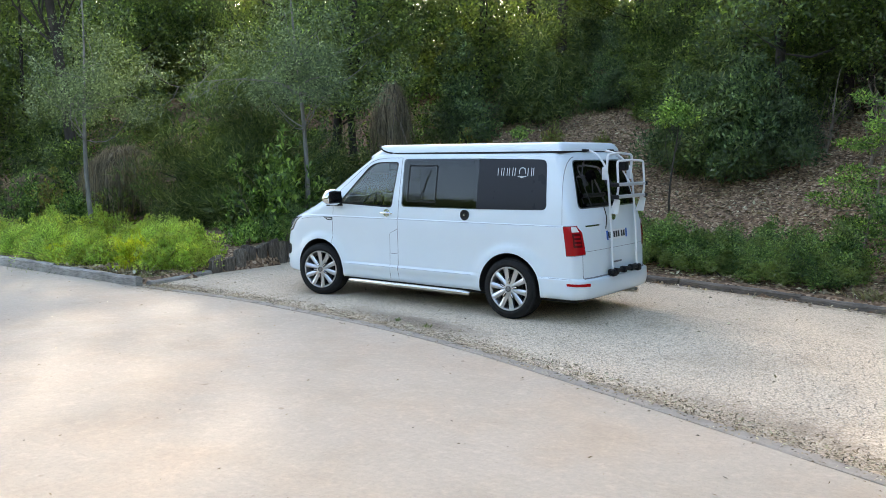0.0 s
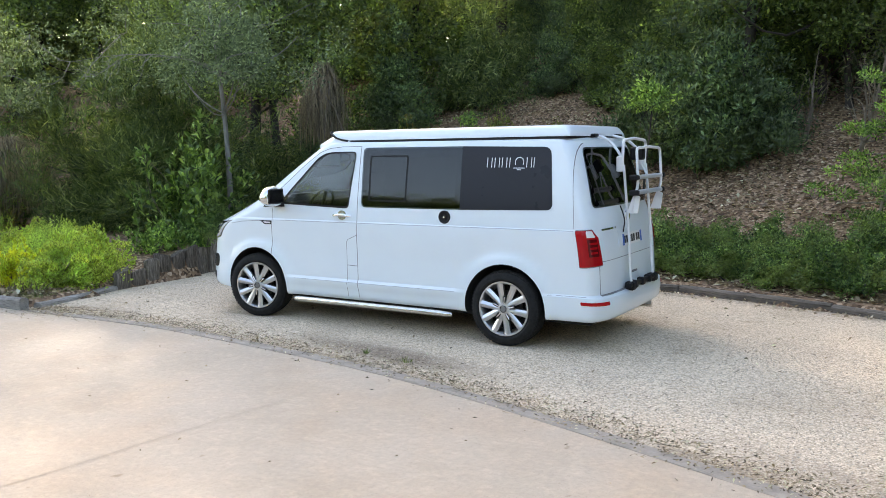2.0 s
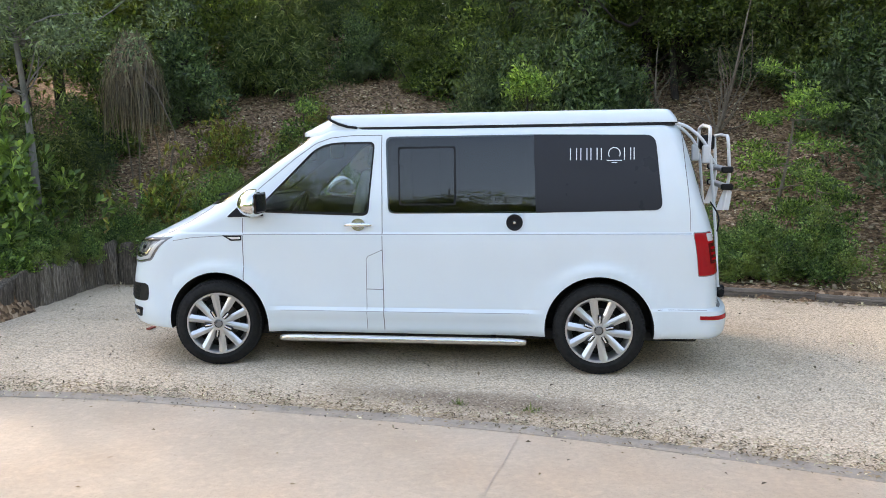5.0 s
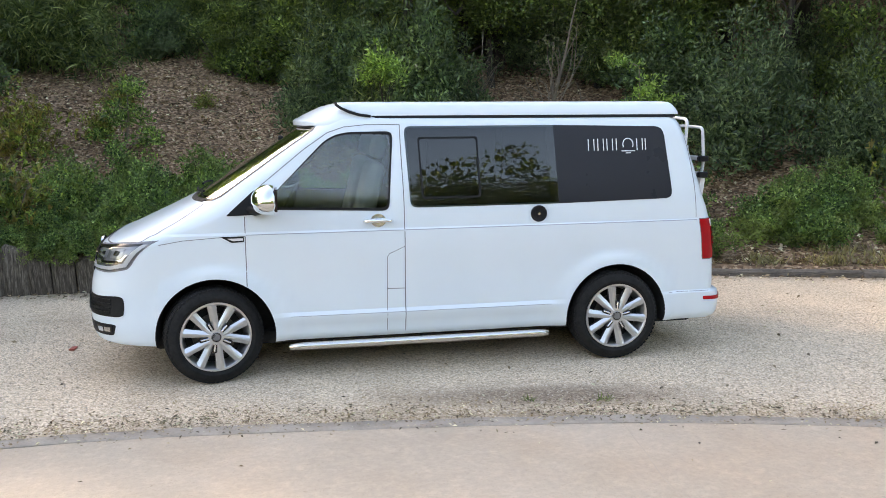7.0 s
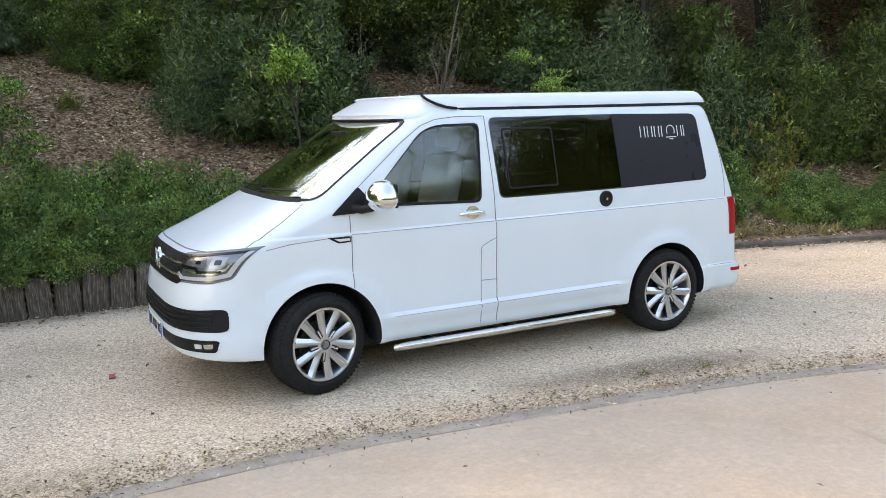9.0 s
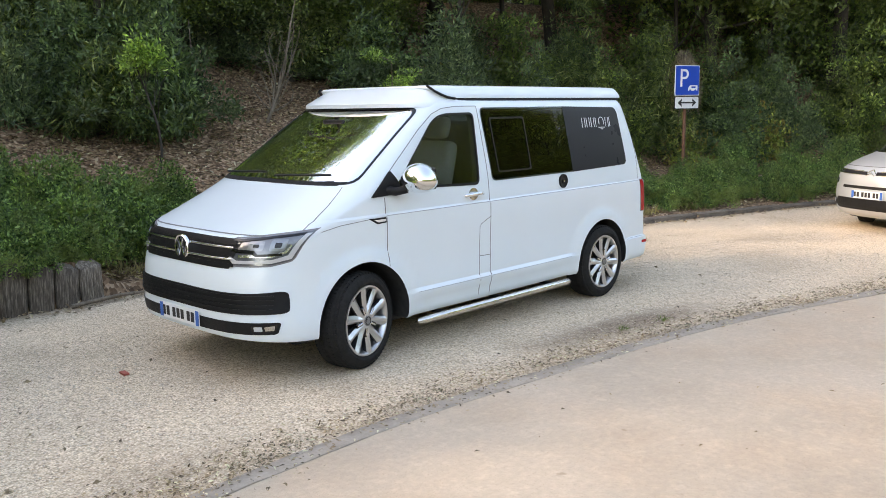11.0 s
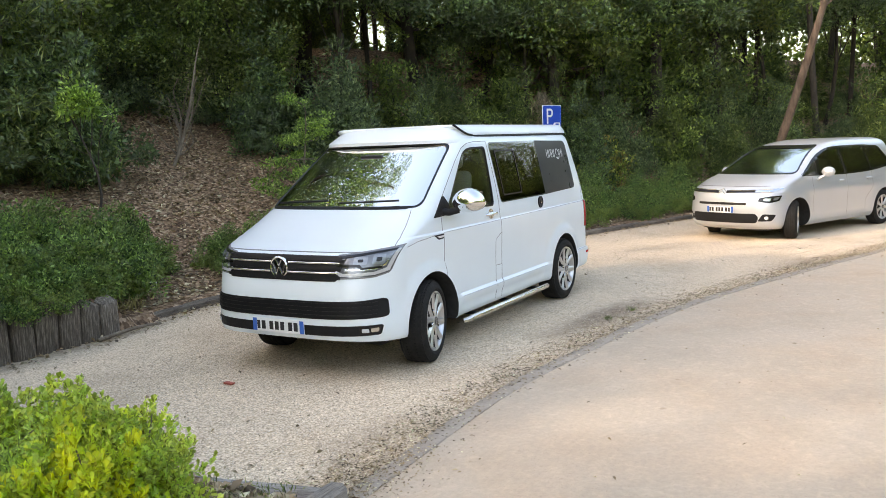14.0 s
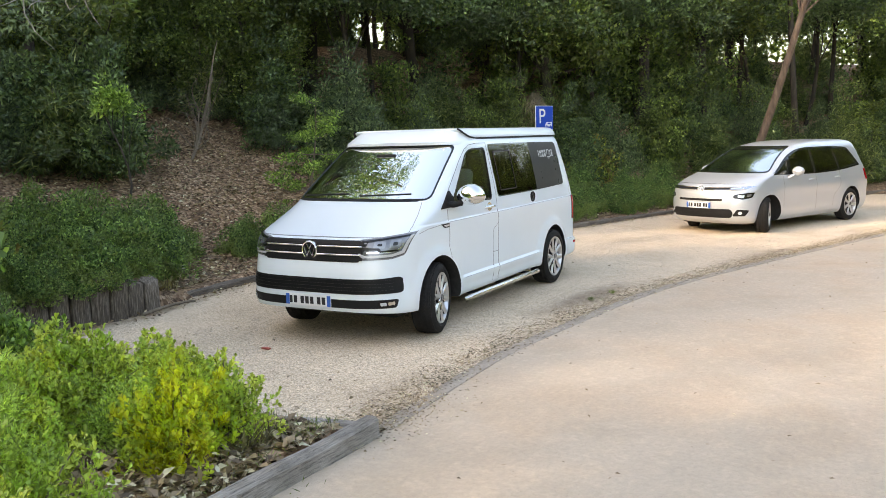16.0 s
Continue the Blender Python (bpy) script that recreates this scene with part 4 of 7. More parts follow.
def build_van():
    van = empty("camper_van", None, "white camper van with closed pop-up roof, parked on pale gravel", "van")
    zs = sorted(set(list(np.arange(0.28, 0.34, 0.015)) + list(np.arange(0.34, 0.98, 0.03)) + list(np.arange(0.98, 1.3, 0.02)) + list(np.arange(1.3, 1.80, 0.04)) +
                    [0.465, 0.495, 0.505, 0.515, 1.065, 1.075, 1.085, 1.80, 1.82, 1.84, 1.855, 1.865, 1.872, 1.88]))
    shell = VAN.loft([float(z) for z in zs])
    hollow = Body(CAVITY_ROWS, 3.0, 5.0).loft([0.80, 1.0, 1.2, 1.25, 1.29, 1.36, 1.43, 1.5, 1.6, 1.7, 1.76, 1.82], nf=8, ns=12, nr=5)
    cutters = [(hollow, 1)]
    for cx, rad in ((-1.5, 0.415), (1.5, 0.405)):
        for s in (-1, 1):
            bm = bmesh.new()
            lathe(bm, [(0, 0.55), (rad, 0.55), (rad, 1.2), (0, 1.2)], 64, "y", (cx, 0, 0.345))
            if s < 0:
                bm.transform(Matrix.Diagonal((1, -1, 1, 1)))
                bmesh.ops.reverse_faces(bm, faces=bm.faces[:])
            cutters.append((bm, 2))
    for s in (-1, 1):
        a, b = sorted((s * 0.55, s * 1.2))
        cutters += [(prism(DOOR_WIN, "y", a, b), 1), (prism(MID_WIN, "y", a, b), 1), (prism(REAR_SIDE_WIN, "y", a, b), 1)]
    cutters.append((prism([(-1.87, 0.20), (-1.87, 0.292), (-2.15, 0.312), (-2.50, 0.350), (-2.50, 0.20)], "y", -1.2, 1.2), 2))
    cutters += [(prism(SCREEN, "x", -1.95, -0.45), 1), (prism(REAR_WIN, "x", 1.9, 2.6), 1)]
    mats = [PAINT, CABIN, ARCH]
    bm = cut(shell, cutters, mats)
    # shut lines split the shell into doors, bonnet, tailgate and bumpers
    side = lambda c: abs(c.y) > 0.55
    slice_at(bm, (-1.275, 0, 0), (1, 0, 0), lambda c: side(c) and c.z < 1.22)
    slice_at(bm, (-0.145, 0, 0), (1, 0, 0), side)
    slice_at(bm, (0, 0, 0.32), (0, 0, 1), lambda c: side(c) and -1.3 < c.x < -0.1)
    slice_at(bm, (0, 0, 0.80), (0, 0, 1), lambda c: c.x < -1.7)
    slice_at(bm, (0, 0, 1.005), (0, 0, 1), lambda c: c.x < -1.5)
    slice_at(bm, (0, 0, 0.505), (0, 0, 1), lambda c: c.x > 1.85)
    for s in (-1, 1):
        slice_at(bm, (-1.90, s * 0.84, 0), (s * 0.10, 0.50, 0), lambda c: c.x < -1.3 and 0.95 < c.z < 1.32)
        slice_at(bm, (0, s * 0.75, 0), (0, 1, 0), lambda c: c.x > 2.0)
    for s in (-1, 1):
        door = take(bm, lambda c, f: f.material_index == 0 and c.y * s > 0.6 and -1.275 < c.x < -0.145 and 0.32 < c.z and c.z < 1.80 and c.x > -1.275 + max(0.0, (c.z - 1.22)) * 1.12)
        part("door", door, mats, van, smooth=28)
    bonnet = take(bm, lambda c, f: f.material_index == 0 and c.x < -1.5 and 1.005 < c.z < 1.30 and abs(c.y) < 0.84 - 0.2 * (c.x + 1.90))
    part("bonnet", bonnet, mats, van, smooth=28)
    gate = take(bm, lambda c, f: f.material_index == 0 and c.x > 2.0 and abs(c.y) < 0.75 and 0.505 < c.z < 1.84)
    part("tailgate", gate, mats, van, smooth=28)
    part("rear_bumper", take(bm, lambda c, f: f.material_index == 0 and c.x > 1.9 and c.z < 0.505), mats, van, smooth=28)
    part("front_bumper", take(bm, lambda c, f: f.material_index == 0 and c.x < -1.9 and c.z < 0.80), mats, van, smooth=28)
    part("body", bm, mats, van, smooth=28)

    line = lambda pts, put, w=0.006, name="seam": part(name, patch(ribbon_poly(pts, w), put, 0.0012, 0.004, 0.05), CREASE_SHADE if name == "belt_line" else SEAM, van, smooth=40)
    for s, put in BOTH:
        line([(-1.275, z) for z in np.linspace(0.70, 1.19, 10)], put)
        line([(-0.145 - 0.012 * float(smoothstep(1.2, 1.8, z)), z) for z in np.linspace(0.315, 1.82, 30)], put)
        line([(-0.16, 1.82), (-0.40, 1.82), (-0.56, 1.805), (-0.68, 1.765), (-0.85, 1.65), (-1.05, 1.49), (-1.25, 1.33)], put, 0.005)
        # belt and sill creases: thin dark strips paint in their shade
        line([(x, 1.062 + 0.009 * (x + 1.27) / 3.4) for x in np.linspace(-1.27, 2.16, 60)], put, 0.004, "belt_line")
        line([(x, 0.462) for x in np.linspace(-1.02, 1.02, 30)], put, 0.003, "belt_line")
        line([(-0.145, 0.945), (-0.26, 0.895), (-0.275, 0.87), (-0.278, 0.65), (-0.282, 0.32)], put, 0.004, "flap_line")
        line([(-0.278, 0.637), (-0.145, 0.634)], put, 0.005, "flap_line")
        line([(2.155 - 0.05 * float(smoothstep(1.1, 1.8, z)), z) for z in np.linspace(1.09, 1.82, 12)], put, 0.004)
        line([(x, 0.505) for x in np.linspace(1.93, 2.28, 8)], put, 0.002)
        line([(-1.86, 1.01), (-1.70, 1.035), (-1.45, 1.05), (-1.275, 1.055)], put, 0.004)
    for s in (-1, 1):
        line([(s * (0.84 - 0.10 * t), 1.022 + 0.255 * t ** 0.85) for t in np.linspace(0, 1, 24)], VAN.front, 0.0035)
        line([(s * 0.75, z) for z in np.linspace(0.51, 0.78, 8)], VAN.back, 0.005)
    line([(y, 1.008) for y in np.linspace(-0.79, 0.79, 40)], VAN.front, 0.004)
    line([(y, 0.51) for y in np.linspace(-0.75, 0.75, 24)], VAN.back, 0.010)
    # no joint here: a dark strip paints the shade of the pressed edge
    line([(y, 0.80) for y in np.linspace(-0.75, 0.75, 24)], VAN.back, 0.004, "pressed_line")

    # glass
    for s, put in BOTH:
        part("door_window", patch(inset(DOOR_WIN, 0.006), put, -0.006, 0.004), DOORGLASS, van, "clear side window", 40)
        part("window_frame", patch(inset(DOOR_WIN, 0.010), put, 0.003, 0.012, 0.08, [inset(DOOR_WIN, -0.010)]), BLACK, van)
        part("side_window", patch(inset(MID_WIN, 0.012), put, 0.002, 0.006), TINT, van, "dark tinted glass", 40)
        ring = round_poly([(-0.012, 1.285), (0.43, 1.285), (0.42, 1.728), (-0.03, 1.728)], 0.025)
        part("sliding_pane_frame", patch(ring, put, 0.006, 0.005, 0.08, [inset(ring, -0.013)]), BLACK, van)
        part("window_pillar", patch([(0.975, 1.238), (1.042, 1.238), (1.022, 1.79), (0.955, 1.79)], put, -0.008, 0.02), BLACK, van)
        part("rear_side_window", patch(inset(REAR_SIDE_WIN, 0.012), put, 0.003, 0.008), FOIL, van, "opaque dark grey film on glass", 40)
        sail = round_poly([(-1.405, 1.195), (-1.10, 1.205), (-1.135, 1.30), (-1.20, 1.375)], [0.02, 0.01, 0.02, 0.02])
        part("mirror_sail", patch(sail, put, 0.010, 0.016), BLACK, van)
    part("windscreen", patch(inset(SCREEN, 0.008), VAN.front, -0.004, 0.005), CLEAR, van, "clear windscreen with sky reflections", 40)
    part("windscreen_frame", patch(inset(SCREEN, 0.008), VAN.front, 0.002, 0.01, 0.08, [inset(SCREEN, -0.006)]), GLOSSBLACK, van)
    part("rear_window", patch(inset(REAR_WIN, 0.014), VAN.back, 0.002, 0.006), TINT, van, "dark tinted rear glass", 40)
    part("scuttle", patch([(-0.70, 1.286), (0.70, 1.286), (0.74, 1.308), (-0.74, 1.308)], VAN.front, 0.004, 0.02), BLACK, van)
    for y0, y1 in ((-0.08, -0.62), (0.62, 0.06)):
        bm = bmesh.new()
        tube(bm, [VAN.front(y0 + (y1 - y0) * t, 1.315 + 0.018 * t, 0.03) for t in np.linspace(0, 1, 8)], 0.009, 6)
        part("wiper", bm, BLACK, van)

    # printed mark on the film: plain strokes
    mark = empty("printed_mark")
    mark.parent = van
    strokes = []
    x, h, z0 = 1.285, 0.088, 1.612
    for adv, bars in ((0.076, 2), (0.074, 2), (0.076, 2), (0.050, 1), (0.118, 0), (0.070, 2), (0.06, 1)):
        for k in range(bars):
            strokes.append([(x + 0.045 * k, z0), (x + 0.045 * k, z0 + h)])
        if not bars:
            strokes.append([(x + 0.045 + 0.042 * math.cos(a), z0 + 0.045 + 0.045 * math.sin(a)) for a in np.linspace(-0.5, math.pi + 0.5, 14)])
            strokes.append([(x - 0.01, z0 - 0.005), (x + 0.10, z0 - 0.005)])
            strokes.append([(x + 0.025, z0 - 0.02), (x + 0.065, z0 - 0.02)])
        x += adv
    for pts in strokes:
        part("stroke", patch(ribbon_poly(pts, 0.007), SIDE_L, 0.0052, 0.002, 0.2), WHITEINK, mark)

    # round filler cap
    bm = bmesh.new()
    lathe(bm, [(0.0, -0.002), (0.062, -0.002), (0.062, 0.010), (0.055, 0.014), (0.045, 0.008), (0.022, 0.008), (0.020, 0.014), (0.0, 0.016)], 32)
    y = VAN.side_y(0.872, 1.155)
    bm.transform(Matrix.Translation((0.872, -y, 1.155)) @ Matrix.Diagonal((1, -1, 1, 1)))
    bmesh.ops.recalc_face_normals(bm, faces=bm.faces[:])
    cap = part("socket_cap", bm, BLACK, van, "round black socket cap", 35)
    bm = bmesh.new()
    lathe(bm, [(0.0, 0), (0.010, 0), (0.010, 0.018), (0.0, 0.020)], 16)
    bm.transform(Matrix.Translation((0.872, -y, 1.155)) @ Matrix.Diagonal((1, -1, 1, 1)))
    bmesh.ops.recalc_face_normals(bm, faces=bm.faces[:])
    part("keyhole", bm, STEEL, cap)

    # door handles, blinkers, mirrors
    for s, put in BOTH:
        bm = bmesh.new()
        dish = [(-0.335 + 0.055 * math.cos(a), 1.138 + 0.048 * math.sin(a)) for a in np.linspace(0, 2 * math.pi, 24, endpoint=False)]
        part("handle_dish", patch(dish, put, 0.003, 0.006), SATIN, van, "chrome handle surround", 40)
        pts = [put(x, 1.145 - 0.012 * math.cos(k), o) for x, o, k in ((-0.44, 0.004, 0), (-0.425, 0.03, 0.5), (-0.37, 0.042, 1), (-0.30, 0.042, 1), (-0.255, 0.03, 0.5), (-0.235, 0.004, 0))]
        part("door_handle", tube(bm, pts, [0.012, 0.014, 0.013, 0.013, 0.014, 0.012], 8), CHROME, van, "chrome handle", 50)
        tri = round_poly([(-1.445, 1.055), (-1.283, 1.052), (-1.283, 1.015), (-1.37, 1.012)], 0.006)
        bl = part("side_repeater", patch(tri, put, 0.004, 0.006), BLACK, van)
        part("clear_lens", patch([(-1.40, 1.042), (-1.29, 1.042), (-1.29, 1.026), (-1.36, 1.024)], put, 0.007, 0.004), WHITELENS, bl)
        mir = empty("mirror")
        mir.parent = van
        folded = s > 0
        c = Vector((-0.97, 0.94, 1.312)) if folded else Vector((-1.105, s * 1.045, 1.312))
        long, wide = (0.15, 0.055) if folded else (0.12, 0.155)
        bm = bmesh.new()
        bmesh.ops.create_uvsphere(bm, u_segments=20, v_segments=14, radius=1.0)
        for v in bm.verts:
            q = v.co
            v.co = c + Vector((long * (q.x if folded or q.x < 0.35 else 0.35 + (q.x - 0.35) * 0.15), s * wide * q.y * (1 - 0.12 * max(0, q.z)), 0.118 * q.z * (1.0 if q.z > 0 else 0.80)))
        part("mirror_cap", bm, CHROME, mir, "polished chrome mirror cap", 60)
        if not folded:
            bm = rounded_box(0.046, 0.058, -0.108, 0.108, -0.066, 0.088, 0.012, 2, Matrix.Translation(c))
            part("mirror_glass", bm, GLOSSBLACK, mir)
        bm = bmesh.new()
        tube(bm, [(-1.24, s * 0.84, 1.24), (-1.20, s * 0.90, 1.228), (-1.15, s * 0.97, 1.245)], [0.035, 0.03, 0.028], 8)
        part("mirror_arm", bm, BLACK, mir, smooth=50)

    # side bars under the sills
    for s in (-1, 1):
        sb = empty("side_bar")
        sb.parent = van
        bm = bmesh.new()
        tube(bm, [(-0.985, s * 0.885, 0.238), (-0.95, s * 0.912, 0.246), (-0.89, s * 0.925, 0.252), (0.85, s * 0.925, 0.252), (0.91, s * 0.912, 0.246), (0.945, s * 0.885, 0.238)], [0.021, 0.025, 0.027, 0.027, 0.025, 0.021], 14)
        part("tube", bm, STEEL, sb, "polished stainless steel tube", 50)
        for bx in (-0.7, 0.0, 0.7):
            bm = rounded_box(bx - 0.02, bx + 0.02, min(s * 0.72, s * 0.91), max(s * 0.72, s * 0.91), 0.240, 0.268, 0.004, 1)
            part("bracket", bm, BLACK, sb)

    # front: grille, lamps, bumper bands
    def band(z0, z1, a, rz=0.02):
        return round_poly([(-a, z0), (a, z0), (a, z1), (-a, z1)], rz)
    grille = part("grille", patch(round_poly([(-0.53, 0.795), (0.53, 0.795), (0.60, 0.985), (-0.60, 0.985)], 0.015), VAN.front, 0.004, 0.012), BLACK, van, "black grille with chrome bars")
    for z in (0.858, 0.930):
        for s in (-1, 1):
            bm = bmesh.new()
            tube(bm, [VAN.front(s * q, z, 0.012) for q in np.linspace(0.085, 0.55, 12)], [0.0085] * 11 + [0.005], 8)
            part("chrome_bar", bm, CHROME, grille, smooth=50)
    for z in (0.820, 0.893, 0.960):
        part("grille_slat", patch(band(z - 0.012, z + 0.012, 0.56, 0.003), VAN.front, 0.010, 0.008), BLACK, grille)
    emblem = empty("emblem")
    emblem.parent = van
    ex = VAN.nose_x(0, 0.893) - 0.016
    bm = bmesh.new()
    lathe(bm, [(0.088, 0.012), (0.088, -0.006), (0.082, -0.012), (0.074, -0.008), (0.074, 0.012)], 36, "x", (ex, 0, 0.893))
    part("emblem_ring", bm, CHROME, emblem, smooth=35)
    bm = bmesh.new()
    lathe(bm, [(0.0, 0.0), (0.075, 0.0), (0.075, 0.012), (0.0, 0.012)], 36, "x", (ex, 0, 0.893))
    part("emblem_disc", bm, GLOSSBLACK, emblem, smooth=35)
    for y0, y1, za, zb in ((-0.030, 0.0, 0.062, 0.010), (0.0, 0.030, 0.010, 0.062), (-0.062, -0.030, 0.030, -0.058), (-0.030, 0.0, -0.058, 0.0), (0.0, 0.030, 0.0, -0.058), (0.030, 0.062, -0.058, 0.030)):
        bm = bmesh.new()
        tube(bm, [(ex - 0.004, y0, 0.893 + za), (ex - 0.004, y1, 0.893 + zb)], 0.007, 6)
        part("emblem_stroke", bm, CHROME, emblem)
    low = part("lower_grille", patch(round_poly([(-0.852, 0.508), (0.852, 0.508), (0.84, 0.655), (0.70, 0.645), (-0.70, 0.645), (-0.84, 0.655)], 0.025), VAN.front, 0.004, 0.010, 0.03), BLACK, van, "black lower air intake")
    for z in (0.535, 0.565, 0.595, 0.625):
        part("intake_slat", patch(band(z - 0.006, z + 0.006, 0.80, 0.002), VAN.front, 0.012, 0.009, 0.04), BLACK, low)
    part("lower_lip", patch(round_poly([(-0.82, 0.375), (0.82, 0.375), (0.835, 0.455), (-0.835, 0.455)], 0.02), VAN.front, 0.003, 0.008, 0.03), BLACK, van)
    for s in (-1, 1):
        put = VAN.wrap(s)
        fog = part("fog_lamp", patch(round_poly([(0.43, 0.39), (0.63, 0.392), (0.66, 0.445), (0.43, 0.44)], 0.015), put, 0.006, 0.006, 0.03), GLOSSBLACK, van, "small clear fog lamp")
        part("lens", patch(round_poly([(0.45, 0.40), (0.52, 0.40), (0.52, 0.43), (0.45, 0.43)], 0.008), put, 0.009, 0.004, 0.04), STRIP, fog)
        part("reflector", patch(round_poly([(0.54, 0.402), (0.62, 0.404), (0.63, 0.435), (0.54, 0.43)], 0.008), put, 0.009, 0.004, 0.04), STEEL, fog)
        # headlamp round the corner
        lampm = round_poly([(0.212, 0.855), (0.262, 0.822), (0.58, 0.825), (0.775, 0.852), (0.885, 1.030), (0.55, 1.013), (0.23, 0.985)], [0.01, 0.015, 0.04, 0.035, 0.012, 0.04, 0.01])
        part("lamp_surround", patch(inset(lampm, 0.013), put, 0.0015, 0.010, 0.03), SEAM, van)
        lamp = part("headlamp", patch(lampm, put, 0.003, 0.012, 0.03), LAMPGREY, van, "clear headlamp with silver reflectors", 40)
        part("chrome_brow", patch([(0.235, 0.980), (0.55, 1.006), (0.80, 1.020), (0.79, 1.006), (0.55, 0.993), (0.25, 0.966)], put, 0.007, 0.005, 0.03), GLOSSBLACK, lamp)
        part("dark_divider", patch([(0.24, 0.90), (0.40, 0.90), (0.44, 0.878), (0.66, 0.885), (0.66, 0.90), (0.45, 0.895), (0.42, 0.918), (0.24, 0.925)], put, 0.0075, 0.005, 0.03), GLOSSBLACK, lamp)
        part("daylight_strip", patch([(0.222, 0.862), (0.268, 0.832), (0.58, 0.836), (0.755, 0.862), (0.855, 1.015), (0.80, 1.012), (0.715, 0.885), (0.58, 0.860), (0.29, 0.852), (0.235, 0.875)], put, 0.008, 0.006, 0.03), STRIP, lamp)
        part("silver_shelf", patch([(0.30, 0.872), (0.58, 0.876), (0.70, 0.900), (0.735, 0.945), (0.715, 0.945), (0.68, 0.912), (0.58, 0.892), (0.30, 0.888)], put, 0.0065, 0.005, 0.03), SATIN, lamp)
        for a0, a1, z0, z1 in ((0.36, 0.49, 0.915, 0.975), (0.54, 0.68, 0.915, 0.985)):
            part("reflector", patch(round_poly([(a0, z0), (a1, z0), (a1, z1), (a0, z1)], 0.015), put, 0.0055, 0.004, 0.03), LAMPSILVER, lamp)
            part("lens", patch(round_poly([(a0 + 0.04, z0 + 0.020), (a1 - 0.04, z0 + 0.020), (a1 - 0.04, z1 - 0.020), (a0 + 0.04, z1 - 0.020)], 0.010), put, 0.0085, 0.004, 0.03), GLOSSBLACK, lamp)
    plate(van, Matrix.Translation((-2.43, 0, 0.432)), [(-0.20, -0.155), (-0.145, -0.10), (-0.065, -0.02), (-0.01, 0.035), (0.045, 0.09), (0.125, 0.17), (0.18, 0.215)])

    # rear: lamps, reflectors, plate, mark
    for s in (-1, 1):
        put = VAN.wrap(s, True)
        shape = round_poly([(0.42, 0.772), (1.09, 0.762), (1.09, 1.073), (0.60, 1.078), (0.46, 1.008)], 0.02)
        part("lamp_surround", patch(inset(shape, 0.008), put, 0.004, 0.010, 0.04), SEAM, van)
        lamp = part("tail_lamp", patch(shape, put, 0.006, 0.012, 0.04), REDLENS, van, "red tail lamp with white upper lens", 40)
        part("reversing_lens", patch(round_poly([(0.55, 1.015), (0.80, 1.015), (0.80, 1.07), (0.62, 1.07)], 0.012), put, 0.010, 0.005, 0.04), WHITELENS, lamp)
        part("brake_lens", patch(round_poly([(0.50, 0.85), (0.80, 0.85), (0.80, 1.0), (0.52, 1.0)], 0.015), put, 0.009, 0.005, 0.04), REDDARK, lamp)
        for z in (0.875, 0.915, 0.955):
            part("light_bar", patch([(0.54, z), (0.74, z), (0.74, z + 0.018), (0.54, z + 0.018)], put, 0.012, 0.004, 0.05), REDLENS, lamp)
        part("rear_reflector", patch(round_poly([(0.42, 0.43), (1.12, 0.435), (1.12, 0.462), (0.42, 0.462)], 0.008), put, 0.006, 0.006, 0.04), REDLENS, van)
    part("plate_recess", patch(round_poly([(-0.34, 0.885), (0.34, 0.885), (0.34, 1.035), (-0.34, 1.035)], 0.03), VAN.back, 0.002, 0.004), PAINT, van)
    tilt = Matrix.Translation(VAN.back(0, 0.945, 0.004)) @ Matrix.Rotation(math.pi, 4, "Z") @ Matrix.Rotation(radians(6), 4, "Y")
    plate(van, tilt, [(-0.20, -0.155), (-0.145, -0.10), (-0.065, -0.02), (-0.01, 0.035), (0.045, 0.09), (0.125, 0.17), (0.18, 0.215)])
    part("lettering_bar", patch([(-0.66, 1.062), (-0.36, 1.062), (-0.36, 1.078), (-0.66, 1.078)], VAN.back, 0.003, 0.003), CHROME, van)
    bm = bmesh.new()
    lathe(bm, [(0.0, 0.0), (0.06, 0.0), (0.06, 0.012), (0.05, 0.016), (0.0, 0.012)], 28, "x")
    bm.transform(Matrix.Translation(VAN.back(0, 1.155, -0.002)))
    part("rear_emblem", bm, CHROME, van, smooth=35)
    part("tailgate_grip", patch(round_poly([(-0.10, 0.625), (0.10, 0.625), (0.10, 0.645), (-0.10, 0.645)], 0.008), VAN.back, 0.003, 0.004), SEAM, van)
    # exhaust and underbody
    bm = rounded_box(-1.95, 2.25, -0.66, 0.66, 0.21, 0.31, 0.03, 2)
    part("underbody", bm, ARCH, van)
    bm = bmesh.new()
    tube(bm, [(1.9, 0.45, 0.24), (2.42, 0.5, 0.24)], 0.03, 12)
    part("exhaust_pipe", bm, STEEL, van, smooth=50)

    # wheels
    pairs = []
    for k in range(5):
        a = 2 * math.pi * k / 5 + 0.3
        pairs += [(a + 0.15, 0.16, 0.060, 0.066), (a - 0.15, -0.16, 0.060, 0.066)]
    for x, spin in ((-1.5, 0.2), (1.5, 0.75)):
        for s in (-1, 1):
            wheel("wheel", van, x, s * 0.905, -s * -1, pairs, spin=spin, turn=radians(13) if x < 0 else 0)

